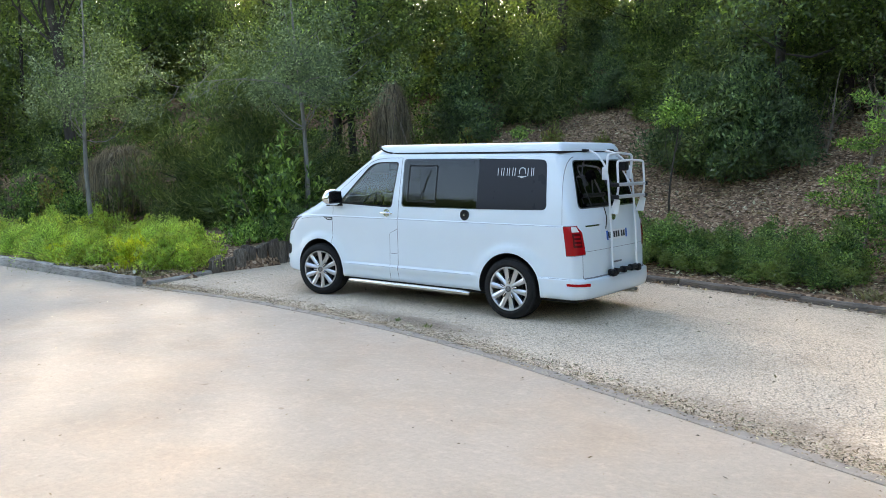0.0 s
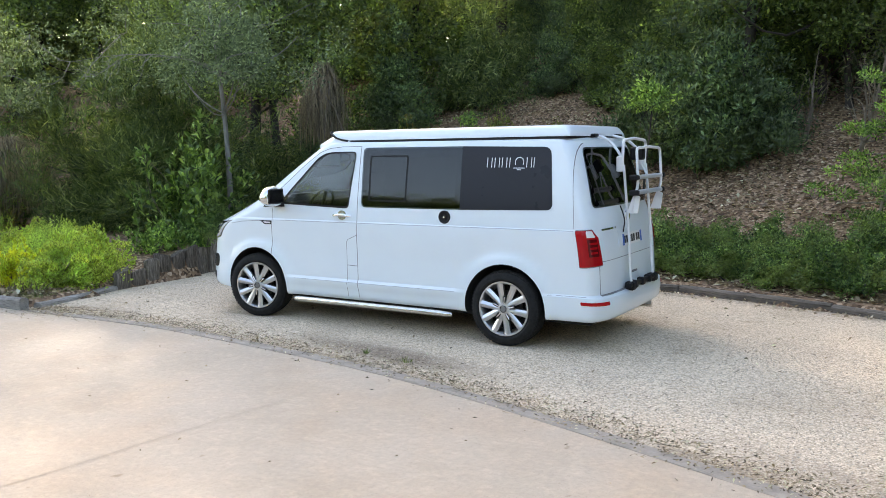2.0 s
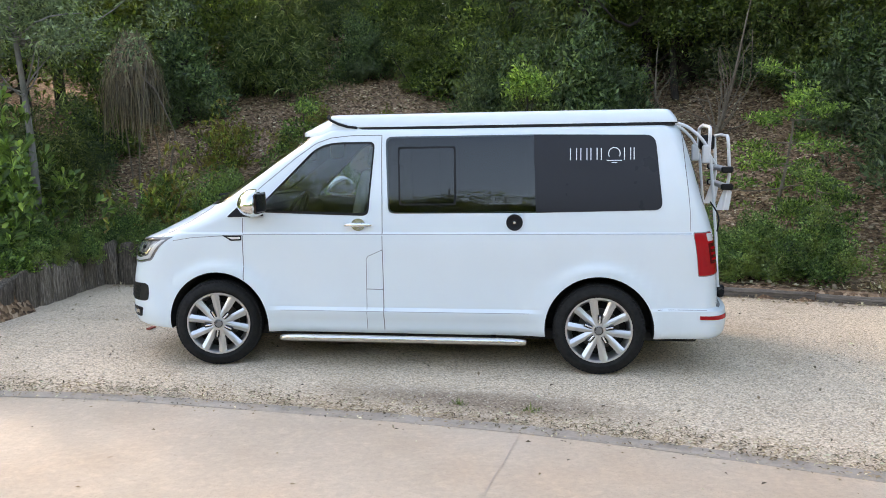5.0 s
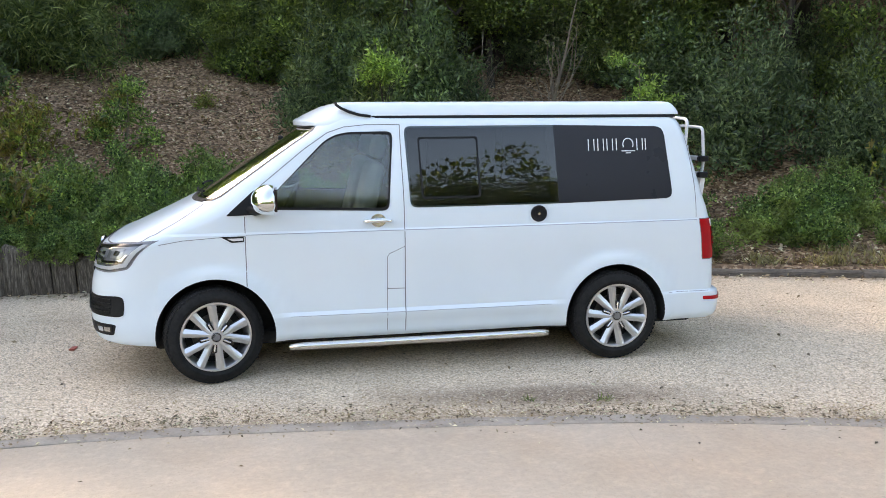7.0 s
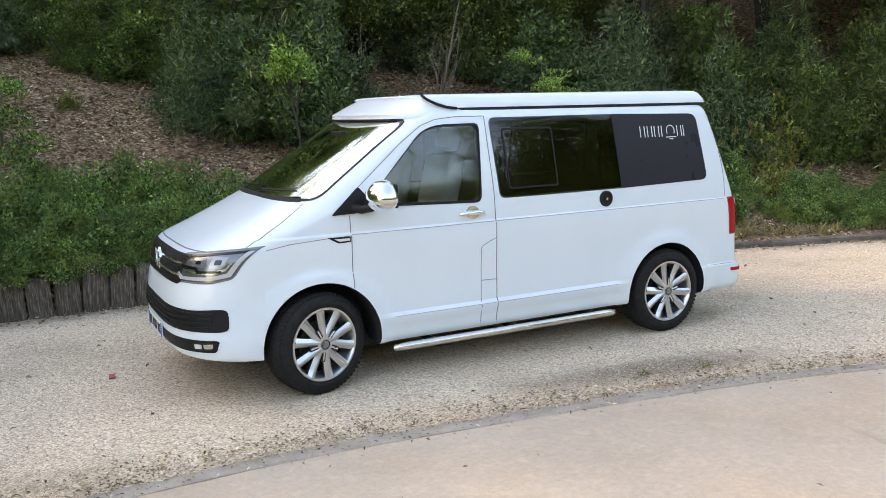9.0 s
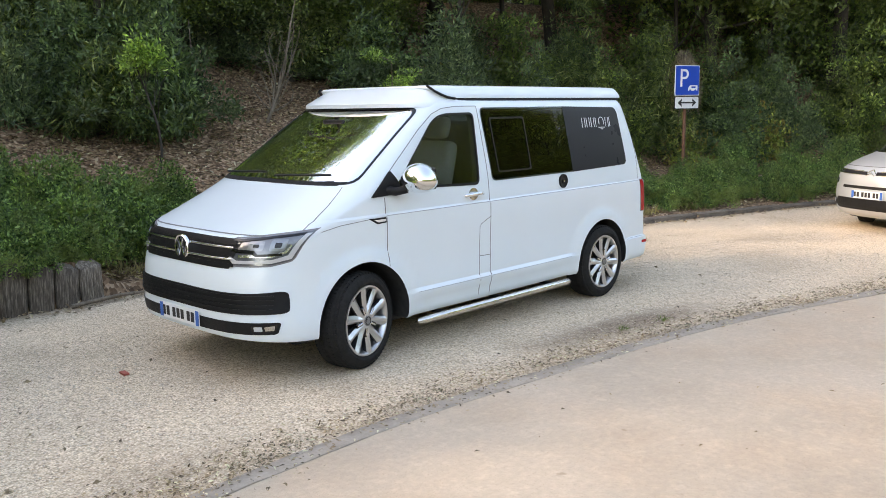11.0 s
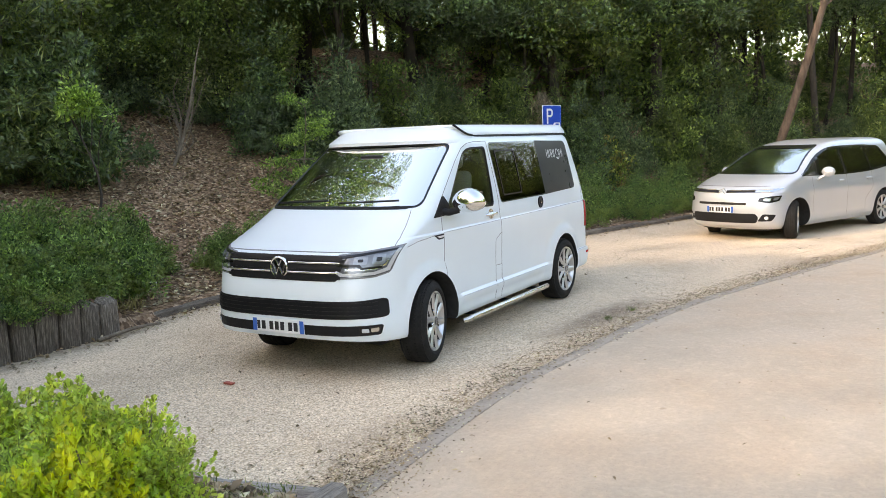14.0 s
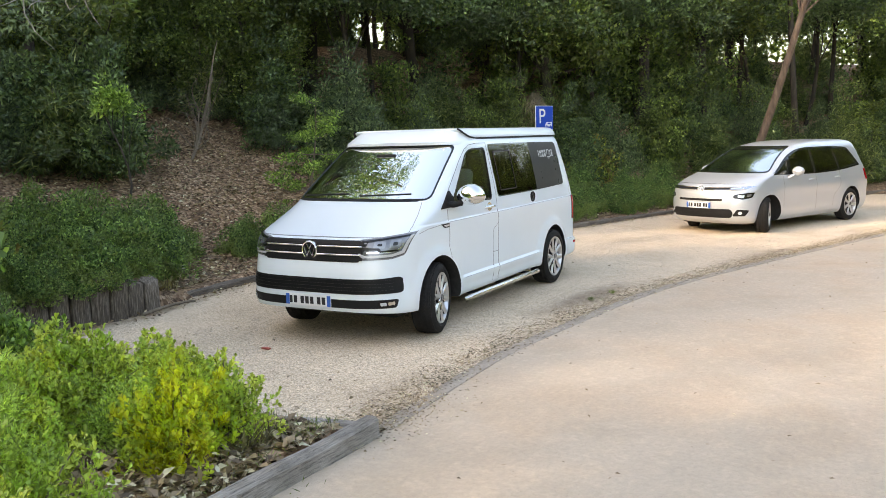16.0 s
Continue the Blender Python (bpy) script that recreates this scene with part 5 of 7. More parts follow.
    # pop-up roof
    fair = Body([(1.815, -0.895, 0.30, 0.735, 0.0, 0.05), (1.845, -0.90, 0.30, 0.722, -0.05, 0.05), (1.87, -0.855, 0.29, 0.708, -0.15, 0.05), (1.90, -0.80, 0.28, 0.692, -0.25, 0.05), (1.935, -0.725, 0.26, 0.676, -0.40, 0.05),
                 (1.96, -0.665, 0.24, 0.660, -0.45, 0.05), (1.973, -0.60, 0.20, 0.635, -0.46, 0.05), (1.979, -0.54, 0.06, 0.58, -0.47, 0.03)], 3.6, 6.0, None, 0.0)
    bm = fair.loft([1.815, 1.83, 1.845, 1.857, 1.87, 1.885, 1.90, 1.917, 1.935, 1.948, 1.96, 1.967, 1.973, 1.979], ns=10)
    part("roof_fairing", bm, ROOFPAINT, van, "white roof fairing above the windscreen", 40)
    seal_rows = [(1.862, -0.36, 0.05, 0.716, 2.07, 0.06), (1.886, -0.42, 0.05, 0.710, 2.07, 0.06)]
    bm = Body(seal_rows, 3.5, 6.0, None, 0.015, 0.7, 1.5).loft([1.862, 1.874, 1.886], ns=24)
    part("roof_seal", bm, BLACK, van, "black rubber seal under the pop-up roof", 40)
    pop_rows = [(1.884, -0.42, 0.03, 0.715, 2.080, 0.05), (1.905, -0.48, 0.03, 0.712, 2.076, 0.05), (1.945, -0.585, 0.03, 0.694, 2.050, 0.05), (1.965, -0.605, 0.03, 0.678, 2.034, 0.05), (1.978, -0.60, 0.04, 0.655, 2.015, 0.05),
                (1.985, -0.54, 0.08, 0.58, 1.97, 0.07), (1.988, -0.30, 0.2, 0.40, 1.7, 0.15)]
    bm = Body(pop_rows, 8.0, 10.0, None, 0.015, 0.7, 1.5).loft([1.884, 1.895, 1.905, 1.925, 1.945, 1.957, 1.965, 1.973, 1.978, 1.982, 1.985, 1.988], ns=24)
    part("pop_up_roof", bm, ROOFPAINT, van, "white closed pop-up roof shell", 40)
    for s in (-1, 1):
        bm = bmesh.new()
        tube(bm, [(-0.36, s * 0.712, 1.880), (-0.44, s * 0.708, 1.890), (-0.51, s * 0.704, 1.910), (-0.575, s * 0.690, 1.940), (-0.605, s * 0.672, 1.964), (-0.605, s * 0.645, 1.977)], 0.010, 8)
        part("roof_seal_end", bm, BLACK, van, smooth=50)

    # cab inside
    for sy in (-0.42, 0.42):
        seat = empty("seat")
        seat.parent = van
        part("seat_base", rounded_box(-0.95, -0.42, sy - 0.25, sy + 0.25, 0.81, 1.02, 0.05, 3), SEATCLOTH, seat, smooth=50)
        lean = Matrix.Translation((-0.43, sy, 1.0)) @ Matrix.Rotation(radians(14), 4, "Y")
        part("seat_back", rounded_box(-0.07, 0.06, -0.24, 0.24, -0.02, 0.56, 0.06, 3, lean), SEATCLOTH, seat, smooth=50)
        part("head_rest", rounded_box(-0.06, 0.05, -0.13, 0.13, 0.58, 0.76, 0.05, 3, lean), SEATCLOTH, seat, smooth=50)
    part("dashboard", rounded_box(-1.40, -1.08, -0.74, 0.74, 0.90, 1.235, 0.06, 3), BLACK, van, smooth=50)
    bm = bmesh.new()
    ring = [Vector((0.19 * math.cos(a), 0.19 * math.sin(a), 0)) for a in np.linspace(0, 2 * math.pi, 25)]
    tilt = Matrix.Translation((-0.98, -0.42, 1.20)) @ Matrix.Rotation(radians(-62), 4, "Y")
    tube(bm, [tilt @ p for p in ring], 0.016, 8, False)
    tube(bm, [tilt @ Vector((-0.18, 0, 0)), tilt @ Vector((0, 0, -0.03)), tilt @ Vector((0.18, 0, 0))], 0.02, 6)
    part("steering_wheel", bm, BLACK, van, smooth=50)
    part("rear_view_mirror", rounded_box(-1.02, -0.98, -0.12, 0.12, 1.66, 1.73, 0.012, 2), BLACK, van)
    for s in (-1, 1):
        part("sun_visor", rounded_box(-0.86, -0.84, s * 0.42 - 0.2, s * 0.42 + 0.2, 1.62, 1.77, 0.008, 1), SEATCLOTH, van)
    part("bulkhead", rounded_box(0.05, 0.07, -0.68, 0.68, 0.81, 1.70, 0.005, 1), DARKCABIN, van)

    build_rack(van)
    return van


def build_rack(van):
    """The bicycle rack on the tailgate, folded up."""
    rack = empty("bicycle_rack")
    rack.parent = van
    tagged(rack, "white tubular bicycle rack folded up on the tailgate")

    def rod(name, pts, r=0.0125, mat=RACKPAINT, bend=0.08):
        bm = bmesh.new()
        tube(bm, rounded_path(pts, bend), r, 8)
        return part(name, bm, mat, rack, smooth=50)
    for s in (-1, 1):
        y = s * 0.31 + 0.08
        rod("upright", [(2.375, y, 1.62), (2.405, y, 1.30), (2.435, y, 0.95), (2.445, y, 0.70), (2.46, y, 0.55)])
        rod("upper_arm", [(2.05, y - s * 0.10, 1.895), (2.20, y - s * 0.06, 1.86), (2.34, y - s * 0.01, 1.72), (2.372, y, 1.60)], 0.013)
        part("hinge", rounded_box(2.02, 2.12, y - 0.05, y + 0.05, 1.88, 1.905, 0.008, 1), BLACK, rack)
        part("joint", rounded_box(2.31, 2.37, y - 0.02, y + 0.02, 1.56, 1.70, 0.008, 1), RACKPAINT, rack)
        part("lower_clamp", rounded_box(2.41, 2.50, y - 0.05, y + 0.05, 0.49, 0.57, 0.02, 2), BLACK, rack)
        # folded platform
        part("gusset", prism(round_poly([(2.42, 1.19), (2.52, 1.19), (2.54, 1.34), (2.48, 1.36)], 0.01), "y", s * 0.33 + 0.07, s * 0.33 + 0.085), RACKPAINT, rack)
        rod("platform_side", [(2.47, s * 0.335 + 0.08, 1.19), (2.52, s * 0.335 + 0.08, 1.47), (2.50, s * 0.335 + 0.08, 1.77), (2.50, 0.08, 1.78)], 0.013, RACKPAINT, 0.05)
        rod("top_hoop", [(2.36, y, 1.60), (2.37, y, 1.84), (2.36, 0.08, 1.86)], 0.014, RACKPAINT, 0.05)
    for z in (1.51, 1.375):
        part("wheel_rail", rounded_box(2.46, 2.53, -0.29, 0.45, z - 0.018, z + 0.018, 0.012, 2), RACKGREY, rack)
        for y in (-0.29, 0.45):
            part("rail_end", rounded_box(2.45, 2.54, y - 0.025, y + 0.025, z - 0.024, z + 0.024, 0.01, 1), BLACK, rack)
    rod("bottom_bar", [(2.47, -0.33, 0.545), (2.47, 0.42, 0.545)], 0.024, BLACK)
    for y in (-0.2, 0.0, 0.2):
        part("clamp_block", rounded_box(2.44, 2.51, y - 0.03, y + 0.03, 0.51, 0.58, 0.01, 1), BLACK, rack)
    part("grip_block", rounded_box(2.33, 2.45, 0.05, 0.16, 1.66, 1.78, 0.02, 2), BLACK, rack)
    rod("strap", [(2.37, -0.30, 1.26), (2.44, -0.36, 1.15), (2.42, -0.35, 1.03)], 0.006, BLACK)
    rod("hook_arm", [(2.36, 0.10, 1.72), (2.48, 0.12, 1.52)], 0.010, RACKPAINT)


build_van()


# ---- the silver people carrier ----
def car_bulge(x, z):
    out = 0.0
    for cx in (-1.42, 1.42):
        out += 0.022 * float(smoothstep(0.50, 0.38, math.hypot(x - cx, z - 0.32)))
    return out + 0.012 * float(smoothstep(0.90, 0.80, z)) * float(smoothstep(0.6, 0.8, z))


# z, nose x, nose length, half width, tail x, tail length
CAR_LOWER = [
    (0.19, -2.14, 0.42, 0.79, 2.12, 0.20), (0.26, -2.25, 0.50, 0.85, 2.22, 0.22), (0.38, -2.30, 0.55, 0.878, 2.28, 0.24), (0.55, -2.31, 0.58, 0.885, 2.30, 0.26),
    (0.70, -2.295, 0.60, 0.888, 2.30, 0.26), (0.80, -2.26, 0.60, 0.885, 2.29, 0.26), (0.87, -2.19, 0.58, 0.878, 2.275, 0.26), (0.93, -2.05, 0.55, 0.870, 2.26, 0.26),
    (0.99, -1.87, 0.52, 0.860, 2.24, 0.26)]
CAR_UPPER = [
    (1.04, -1.68, 0.50, 0.850, 2.22, 0.26), (1.09, -1.50, 0.48, 0.838, 2.20, 0.26), (1.20, -1.27, 0.46, 0.805, 2.14, 0.26), (1.35, -0.97, 0.44, 0.752, 2.09, 0.26),
    (1.46, -0.71, 0.44, 0.708, 2.06, 0.28), (1.54, -0.44, 0.45, 0.662, 2.03, 0.28), (1.59, -0.18, 0.45, 0.61, 1.96, 0.30), (1.62, 0.08, 0.42, 0.53, 1.82, 0.34),
    (1.635, 0.35, 0.40, 0.40, 1.50, 0.36)]
CAR_ROWS = CAR_LOWER + CAR_UPPER
CAR = Body(CAR_ROWS, 2.8, 4.0, car_bulge, 0.03, 0.1, 2.2)


def build_car():
    m = Matrix.Translation((9.42, -2.40, 0)) @ Matrix.Rotation(radians(-24.5), 4, "Z")
    car = empty("people_carrier", m, "silver people carrier with steered front wheels, parked on gravel", "car")
    zs = sorted(set(list(np.arange(0.19, 0.9, 0.04)) + list(np.arange(0.9, 1.12, 0.025)) + list(np.arange(1.12, 1.56, 0.04)) + [1.56, 1.58, 1.6, 1.61, 1.62, 1.63, 1.635]))
    shell = CAR.loft([float(z) for z in zs], ns=48)
    hollow = Body([(0.72, -1.1, 0.2, 0.79, 2.0, 0.2), (1.05, -1.2, 0.3, 0.78, 2.05, 0.2), (1.10, -1.35, 0.36, 0.77, 2.05, 0.2), (1.35, -0.85, 0.36, 0.69, 1.92, 0.2), (1.50, -0.48, 0.36, 0.60, 1.78, 0.22), (1.55, -0.3, 0.36, 0.54, 1.7, 0.22)],
                  2.8, 4.0).loft([0.72, 0.9, 1.05, 1.1, 1.2, 1.3, 1.4, 1.5, 1.55], nf=8, ns=10, nr=5)
    cutters = [(hollow, 1)]
    for cx in (-1.42, 1.42):
        for s in (-1, 1):
            bm = bmesh.new()
            lathe(bm, [(0, 0.52), (0.365, 0.52), (0.365, 1.2), (0, 1.2)], 48, "y", (cx, 0, 0.325))
            if s < 0:
                bm.transform(Matrix.Diagonal((1, -1, 1, 1)))
                bmesh.ops.reverse_faces(bm, faces=bm.faces[:])
            cutters.append((bm, 2))
    wins = [round_poly([(-1.17, 1.05), (-0.78, 1.04), (-0.745, 1.30)], [0.02, 0.03, 0.03]), round_poly([(-0.69, 1.035), (0.11, 1.02), (0.09, 1.475), (-0.28, 1.455), (-0.64, 1.34)], [0.03, 0.03, 0.03, 0.1, 0.04]),
            round_poly([(0.17, 1.02), (1.00, 1.04), (0.93, 1.475), (0.15, 1.475)], 0.03), round_poly([(1.05, 1.05), (1.76, 1.12), (1.46, 1.43), (0.98, 1.47)], [0.03, 0.05, 0.06, 0.03])]
    band = round_poly([(-1.25, 1.032), (0.15, 1.000), (1.03, 1.020), (1.84, 1.095), (1.50, 1.468), (0.90, 1.503), (0.08, 1.505), (-0.30, 1.486), (-0.68, 1.362)], [0.01, 0.3, 0.3, 0.05, 0.08, 0.2, 0.2, 0.2, 0.2])
    for s in (-1, 1):
        a, b = sorted((s * 0.45, s * 1.2))
        cutters += [(prism(w, "y", a, b), 1) for w in wins]
    screen = round_poly([(-0.745, 1.085), (0.745, 1.085), (0.555, 1.53), (-0.555, 1.53)], 0.05)
    cutters.append((prism(screen, "x", -1.7, -0.15), 1))
    mats = [SILVER, CABIN, ARCH]
    bm = cut(shell, cutters, mats)
    bonnet = take(bm, lambda c, f: f.material_index == 0 and c.x < -1.3 and 0.90 < c.z < 1.095 and abs(c.y) < 0.72)
    part("bonnet", bonnet, mats, car, smooth=28)
    part("front_bumper", take(bm, lambda c, f: f.material_index == 0 and c.x < -1.75 and c.z < 0.80), mats, car, smooth=28)
    for s in (-1, 1):
        part("front_door", take(bm, lambda c, f: f.material_index == 0 and c.y * s > 0.6 and -0.95 < c.x < 0.13 and 0.28 < c.z < 1.50), mats, car, smooth=28)
        part("rear_door", take(bm, lambda c, f: f.material_index == 0 and c.y * s > 0.6 and 0.13 < c.x < 1.02 and 0.28 < c.z < 1.50), mats, car, smooth=28)
    part("body", bm, mats, car, smooth=28)
    for s in (-1, 1):
        put = CAR.side(s)
        for w in wins:
            part("side_window", patch(inset(w, 0.008), put, -0.004, 0.004, 0.08), CARGLASS, car, smooth=40)
        part("window_frame", patch(band, put, 0.004, 0.008, 0.1, wins), GLOSSBLACK, car, "black window surround")
        for x in (-0.95, 0.14):
            part("seam", patch(ribbon_poly([(x, z) for z in np.linspace(0.30, 1.01, 10)], 0.006), put, 0.001, 0.003), SEAM, car)
        part("seam", patch(ribbon_poly([(1.02 - 0.25 * float(smoothstep(0.75, 0.5, z)), z) for z in np.linspace(0.35, 1.02, 10)], 0.006), put, 0.001, 0.003), SEAM, car)
        for x in (-0.02, 0.90):
            bm = bmesh.new()
            tube(bm, [put(x - 0.09, 0.90, 0.004), put(x - 0.07, 0.902, 0.028), put(x + 0.05, 0.905, 0.03), put(x + 0.08, 0.905, 0.004)], 0.013, 8)
            part("door_handle", bm, SILVER, car, smooth=50)
        c = Vector((-0.70, s * 1.00, 1.085))
        bm = bmesh.new()
        bmesh.ops.create_uvsphere(bm, u_segments=16, v_segments=10, radius=1.0)
        for v in bm.verts:
            q = v.co
            v.co = c + Vector((0.09 * min(q.x, 0.4), 0.115 * q.y, 0.085 * q.z))
        mirror = part("mirror", bm, SILVER, car, smooth=60)
        part("mirror_glass", rounded_box(-0.664, -0.655, s * 1.0 - 0.085, s * 1.0 + 0.085, 1.03, 1.14, 0.004, 1), CHROME, mirror)
        bm = bmesh.new()
        tube(bm, [put(-0.80, 0.955, 0.0), put(-0.78, 0.985, 0.06), (-0.71, s * 0.97, 1.04)], 0.022, 8)
        part("mirror_arm", bm, SILVER, car, smooth=50)
        wr = CAR.wrap(s)
        lamp = part("headlamp", patch(round_poly([(0.42, 0.66), (0.60, 0.632), (0.78, 0.665), (0.83, 0.752), (0.60, 0.742), (0.44, 0.72)], 0.02), wr, 0.004, 0.01, 0.03), GLOSSBLACK, car, "dark slanted headlamp", 40)
        part("reflector", patch(round_poly([(0.50, 0.672), (0.61, 0.660), (0.63, 0.715), (0.51, 0.71)], 0.012), wr, 0.007, 0.004, 0.03), STEEL, lamp)
        part("reflector", patch(round_poly([(0.66, 0.672), (0.75, 0.685), (0.78, 0.728), (0.67, 0.722)], 0.012), wr, 0.007, 0.004, 0.03), LAMPGREY, lamp)
        part("upper_lamp", patch(round_poly([(0.36, 0.815), (0.62, 0.815), (0.86, 0.868), (0.64, 0.862), (0.36, 0.842)], 0.008), wr, 0.005, 0.008, 0.03), SATIN, car, "slim silver daylight lamp")
        fog = part("fog_lamp", patch(round_poly([(0.42, 0.335), (0.66, 0.335), (0.74, 0.44), (0.50, 0.455)], 0.035), wr, 0.004, 0.008, 0.03), BLACK, car)
        part("lens", patch([(0.56 + 0.035 * math.cos(a), 0.39 + 0.028 * math.sin(a)) for a in np.linspace(0, 2 * math.pi, 14, endpoint=False)], wr, 0.008, 0.005, 0.03), WHITELENS, fog)
        for z0, z1, r in ((0.796, 0.810, 0.006), (0.842, 0.856, 0.007)):
            bm = bmesh.new()
            tube(bm, [wr(q, z0 + (z1 - z0) * q * 1.6, 0.006) for q in np.linspace(0.05, 0.62, 14)], r, 6)
            part("chrome_bar", bm, CHROME, car, smooth=50)
        part("bar_gap", patch(round_poly([(0.02, 0.798), (0.54, 0.808), (0.54, 0.852), (0.02, 0.842)], 0.004), wr, 0.003, 0.006, 0.03), BLACK, car)
        bm = bmesh.new()
        tube(bm, [(-1.27 + 0.11 * t, s * (0.845 - 0.02 * t), 1.065 + 0.02 * t) for t in (0.0, 1.0)], 0.004, 6)
        part("pillar_trim", bm, GLOSSBLACK, car)
    part("windscreen", patch(inset(screen, 0.01), CAR.front, -0.004, 0.004, 0.08), CARGLASS, car, smooth=40)
    part("windscreen_band", patch([(-0.565, 1.495), (0.565, 1.495), (0.555, 1.528), (-0.555, 1.528)], CAR.front, 0.002, 0.004, 0.08), GLOSSBLACK, car, "black shaded band")
    part("windscreen_frame", patch(inset(screen, 0.012), CAR.front, 0.003, 0.010, 0.1, [inset(screen, -0.012)]), GLOSSBLACK, car)
    part("air_intake", patch(round_poly([(-0.60, 0.305), (0.60, 0.305), (0.64, 0.385), (0.60, 0.465), (-0.60, 0.465), (-0.64, 0.385)], 0.04), CAR.front, 0.004, 0.01), BLACK, car, "black lower air intake")
    part("upper_slot", patch(round_poly([(-0.46, 0.605), (0.46, 0.605), (0.46, 0.645), (-0.46, 0.645)], 0.012), CAR.front, 0.004, 0.01), BLACK, car)
    part("seam", patch(ribbon_poly([(y, 0.905) for y in np.linspace(-0.7, 0.7, 24)], 0.007), CAR.front, 0.001, 0.003), SEAM, car)
    for dz in (0.0, 0.038):
        bm = bmesh.new()
        tube(bm, [CAR.front(y, 0.80 + dz + (0.04 - abs(y)) * 0.6, 0.012) for y in (-0.07, -0.035, 0.0, 0.035, 0.07)], 0.007, 6)
        part("emblem_bar", bm, CHROME, car)
    pm = Matrix.Translation((CAR.nose_x(0, 0.53) - 0.004, 0, 0.525))
    plate(car, pm, [(-0.20, -0.155), (-0.145, -0.10), (-0.065, -0.02), (-0.01, 0.035), (0.045, 0.09), (0.125, 0.17), (0.18, 0.215)])
    for s in (-1, 1):
        part("tail_lamp", patch(round_poly([(0.6, 0.80), (1.05, 0.80), (1.05, 1.02), (0.7, 1.02)], 0.02), CAR.wrap(s, True), 0.005, 0.01, 0.04), REDLENS, car)
    for sy in (-0.36, 0.36):
        lean = Matrix.Translation((0.0, sy, 0.78)) @ Matrix.Rotation(radians(12), 4, "Y")
        part("seat_back", rounded_box(-0.06, 0.06, -0.23, 0.23, 0, 0.50, 0.05, 2, lean), CABIN, car, smooth=50)
        part("head_rest", rounded_box(-0.05, 0.05, -0.12, 0.12, 0.52, 0.66, 0.04, 2, lean), CABIN, car, smooth=50)
    part("dashboard", rounded_box(-1.05, -0.75, -0.68, 0.68, 0.75, 1.04, 0.05, 2), BLACK, car, smooth=50)
    part("underbody", rounded_box(-1.95, 2.0, -0.62, 0.62, 0.15, 0.24, 0.03, 2), ARCH, car)
    five = [(2 * math.pi * k / 7 + 0.3, 0.0, 0.060, 0.080) for k in range(7)]
    for x in (-1.42, 1.42):
        for s in (-1, 1):
            wheel("wheel", car, x, s * 0.885, -s * -1, five, r=0.325, rim=0.225, width=0.21, spin=0.4, turn=radians(27) if x < 0 else 0.0)
    return car


build_car()


# ---- parking sign ----
def build_sign():
    base = Vector((9.36, 2.445, 0))
    base.z = ground_z(base.x, base.y) - 0.05
    sign = empty("parking_sign", Matrix.Translation(base) @ Matrix.Rotation(radians(72), 4, "Z"), "blue parking sign with arrow panel on a rusty post", "sign")
    top = 2.518 - base.z
    bm = bmesh.new()
    tube(bm, [(0, 0, -0.2), (0, 0, top - 0.03)], 0.03, 10)
    part("post", bm, RUST, sign, "rust brown steel post", 50)

    def panel(name, mat, z0, z1, w, edge):
        bm = rounded_box(-0.05, -0.035, -w / 2, w / 2, z0, z1, 0.004, 1)
        ob = part(name, bm, edge, sign)
        poly = round_poly([(-w / 2 + 0.012, z0 + 0.012), (w / 2 - 0.012, z0 + 0.012), (w / 2 - 0.012, z1 - 0.012), (-w / 2 + 0.012, z1 - 0.012)], 0.03)
        part("face", prism(poly, "x", -0.054, -0.049), mat, ob)
        return ob
    p = panel("blue_panel", SIGNBLUE, top - 0.545, top, 0.60, WHITEINK)
    curve = bpy.data.curves.new("letter", "FONT")
    curve.body, curve.size, curve.extrude = "P", 0.46, 0.002
    curve.align_x, curve.align_y = "CENTER", "CENTER"
    tmp = new("letter_tmp", curve)
    me = bpy.data.meshes.new_from_object(tmp.evaluated_get(bpy.context.evaluated_depsgraph_get()))
    bpy.data.objects.remove(tmp)
    letter = part_mesh("letter", me, WHITEINK, p)
    letter.matrix_basis = Matrix.Translation((-0.057, 0.09, top - 0.245)) @ Matrix.Rotation(radians(-90), 4, "Z") @ Matrix.Rotation(radians(90), 4, "X")
    zc = top - 0.46
    bits = [[(-0.02, 0.0), (-0.25, 0.0), (-0.25, 0.10), (-0.06, 0.10), (-0.02, 0.05)]]
    camper = part("camper_symbol", prism(round_poly([(y, zc + z) for y, z in bits[0]], 0.012), "x", -0.057, -0.053), WHITEINK, p)
    for y in (-0.07, -0.20):
        part("symbol_wheel", prism([(y + 0.025 * math.cos(a), zc + 0.025 * math.sin(a)) for a in np.linspace(0, 2 * math.pi, 14, endpoint=False)], "x", -0.060, -0.056), SIGNBLUE, camper)
    part("symbol_window", prism([(-0.10, zc + 0.05), (-0.20, zc + 0.05), (-0.20, zc + 0.08), (-0.10, zc + 0.08)], "x", -0.060, -0.056), SIGNBLUE, camper)
    a = panel("arrow_panel", PLATEWHITE, top - 0.79, top - 0.56, 0.60, INK)
    zc = top - 0.675
    part("arrow_shaft", prism([(-0.19, zc - 0.014), (0.19, zc - 0.014), (0.19, zc + 0.014), (-0.19, zc + 0.014)], "x", -0.058, -0.053), INK, a)
    for s in (-1, 1):
        part("arrow_head", prism([(s * 0.23, zc), (s * 0.13, zc + 0.07), (s * 0.13, zc + 0.03), (s * 0.175, zc), (s * 0.13, zc - 0.03), (s * 0.13, zc - 0.07)], "x", -0.059, -0.054), INK, a)


RUST = plain("rusty steel", (0.16, 0.075, 0.045), 0.85, 0.0, 0.35, 14.0, 0.3)
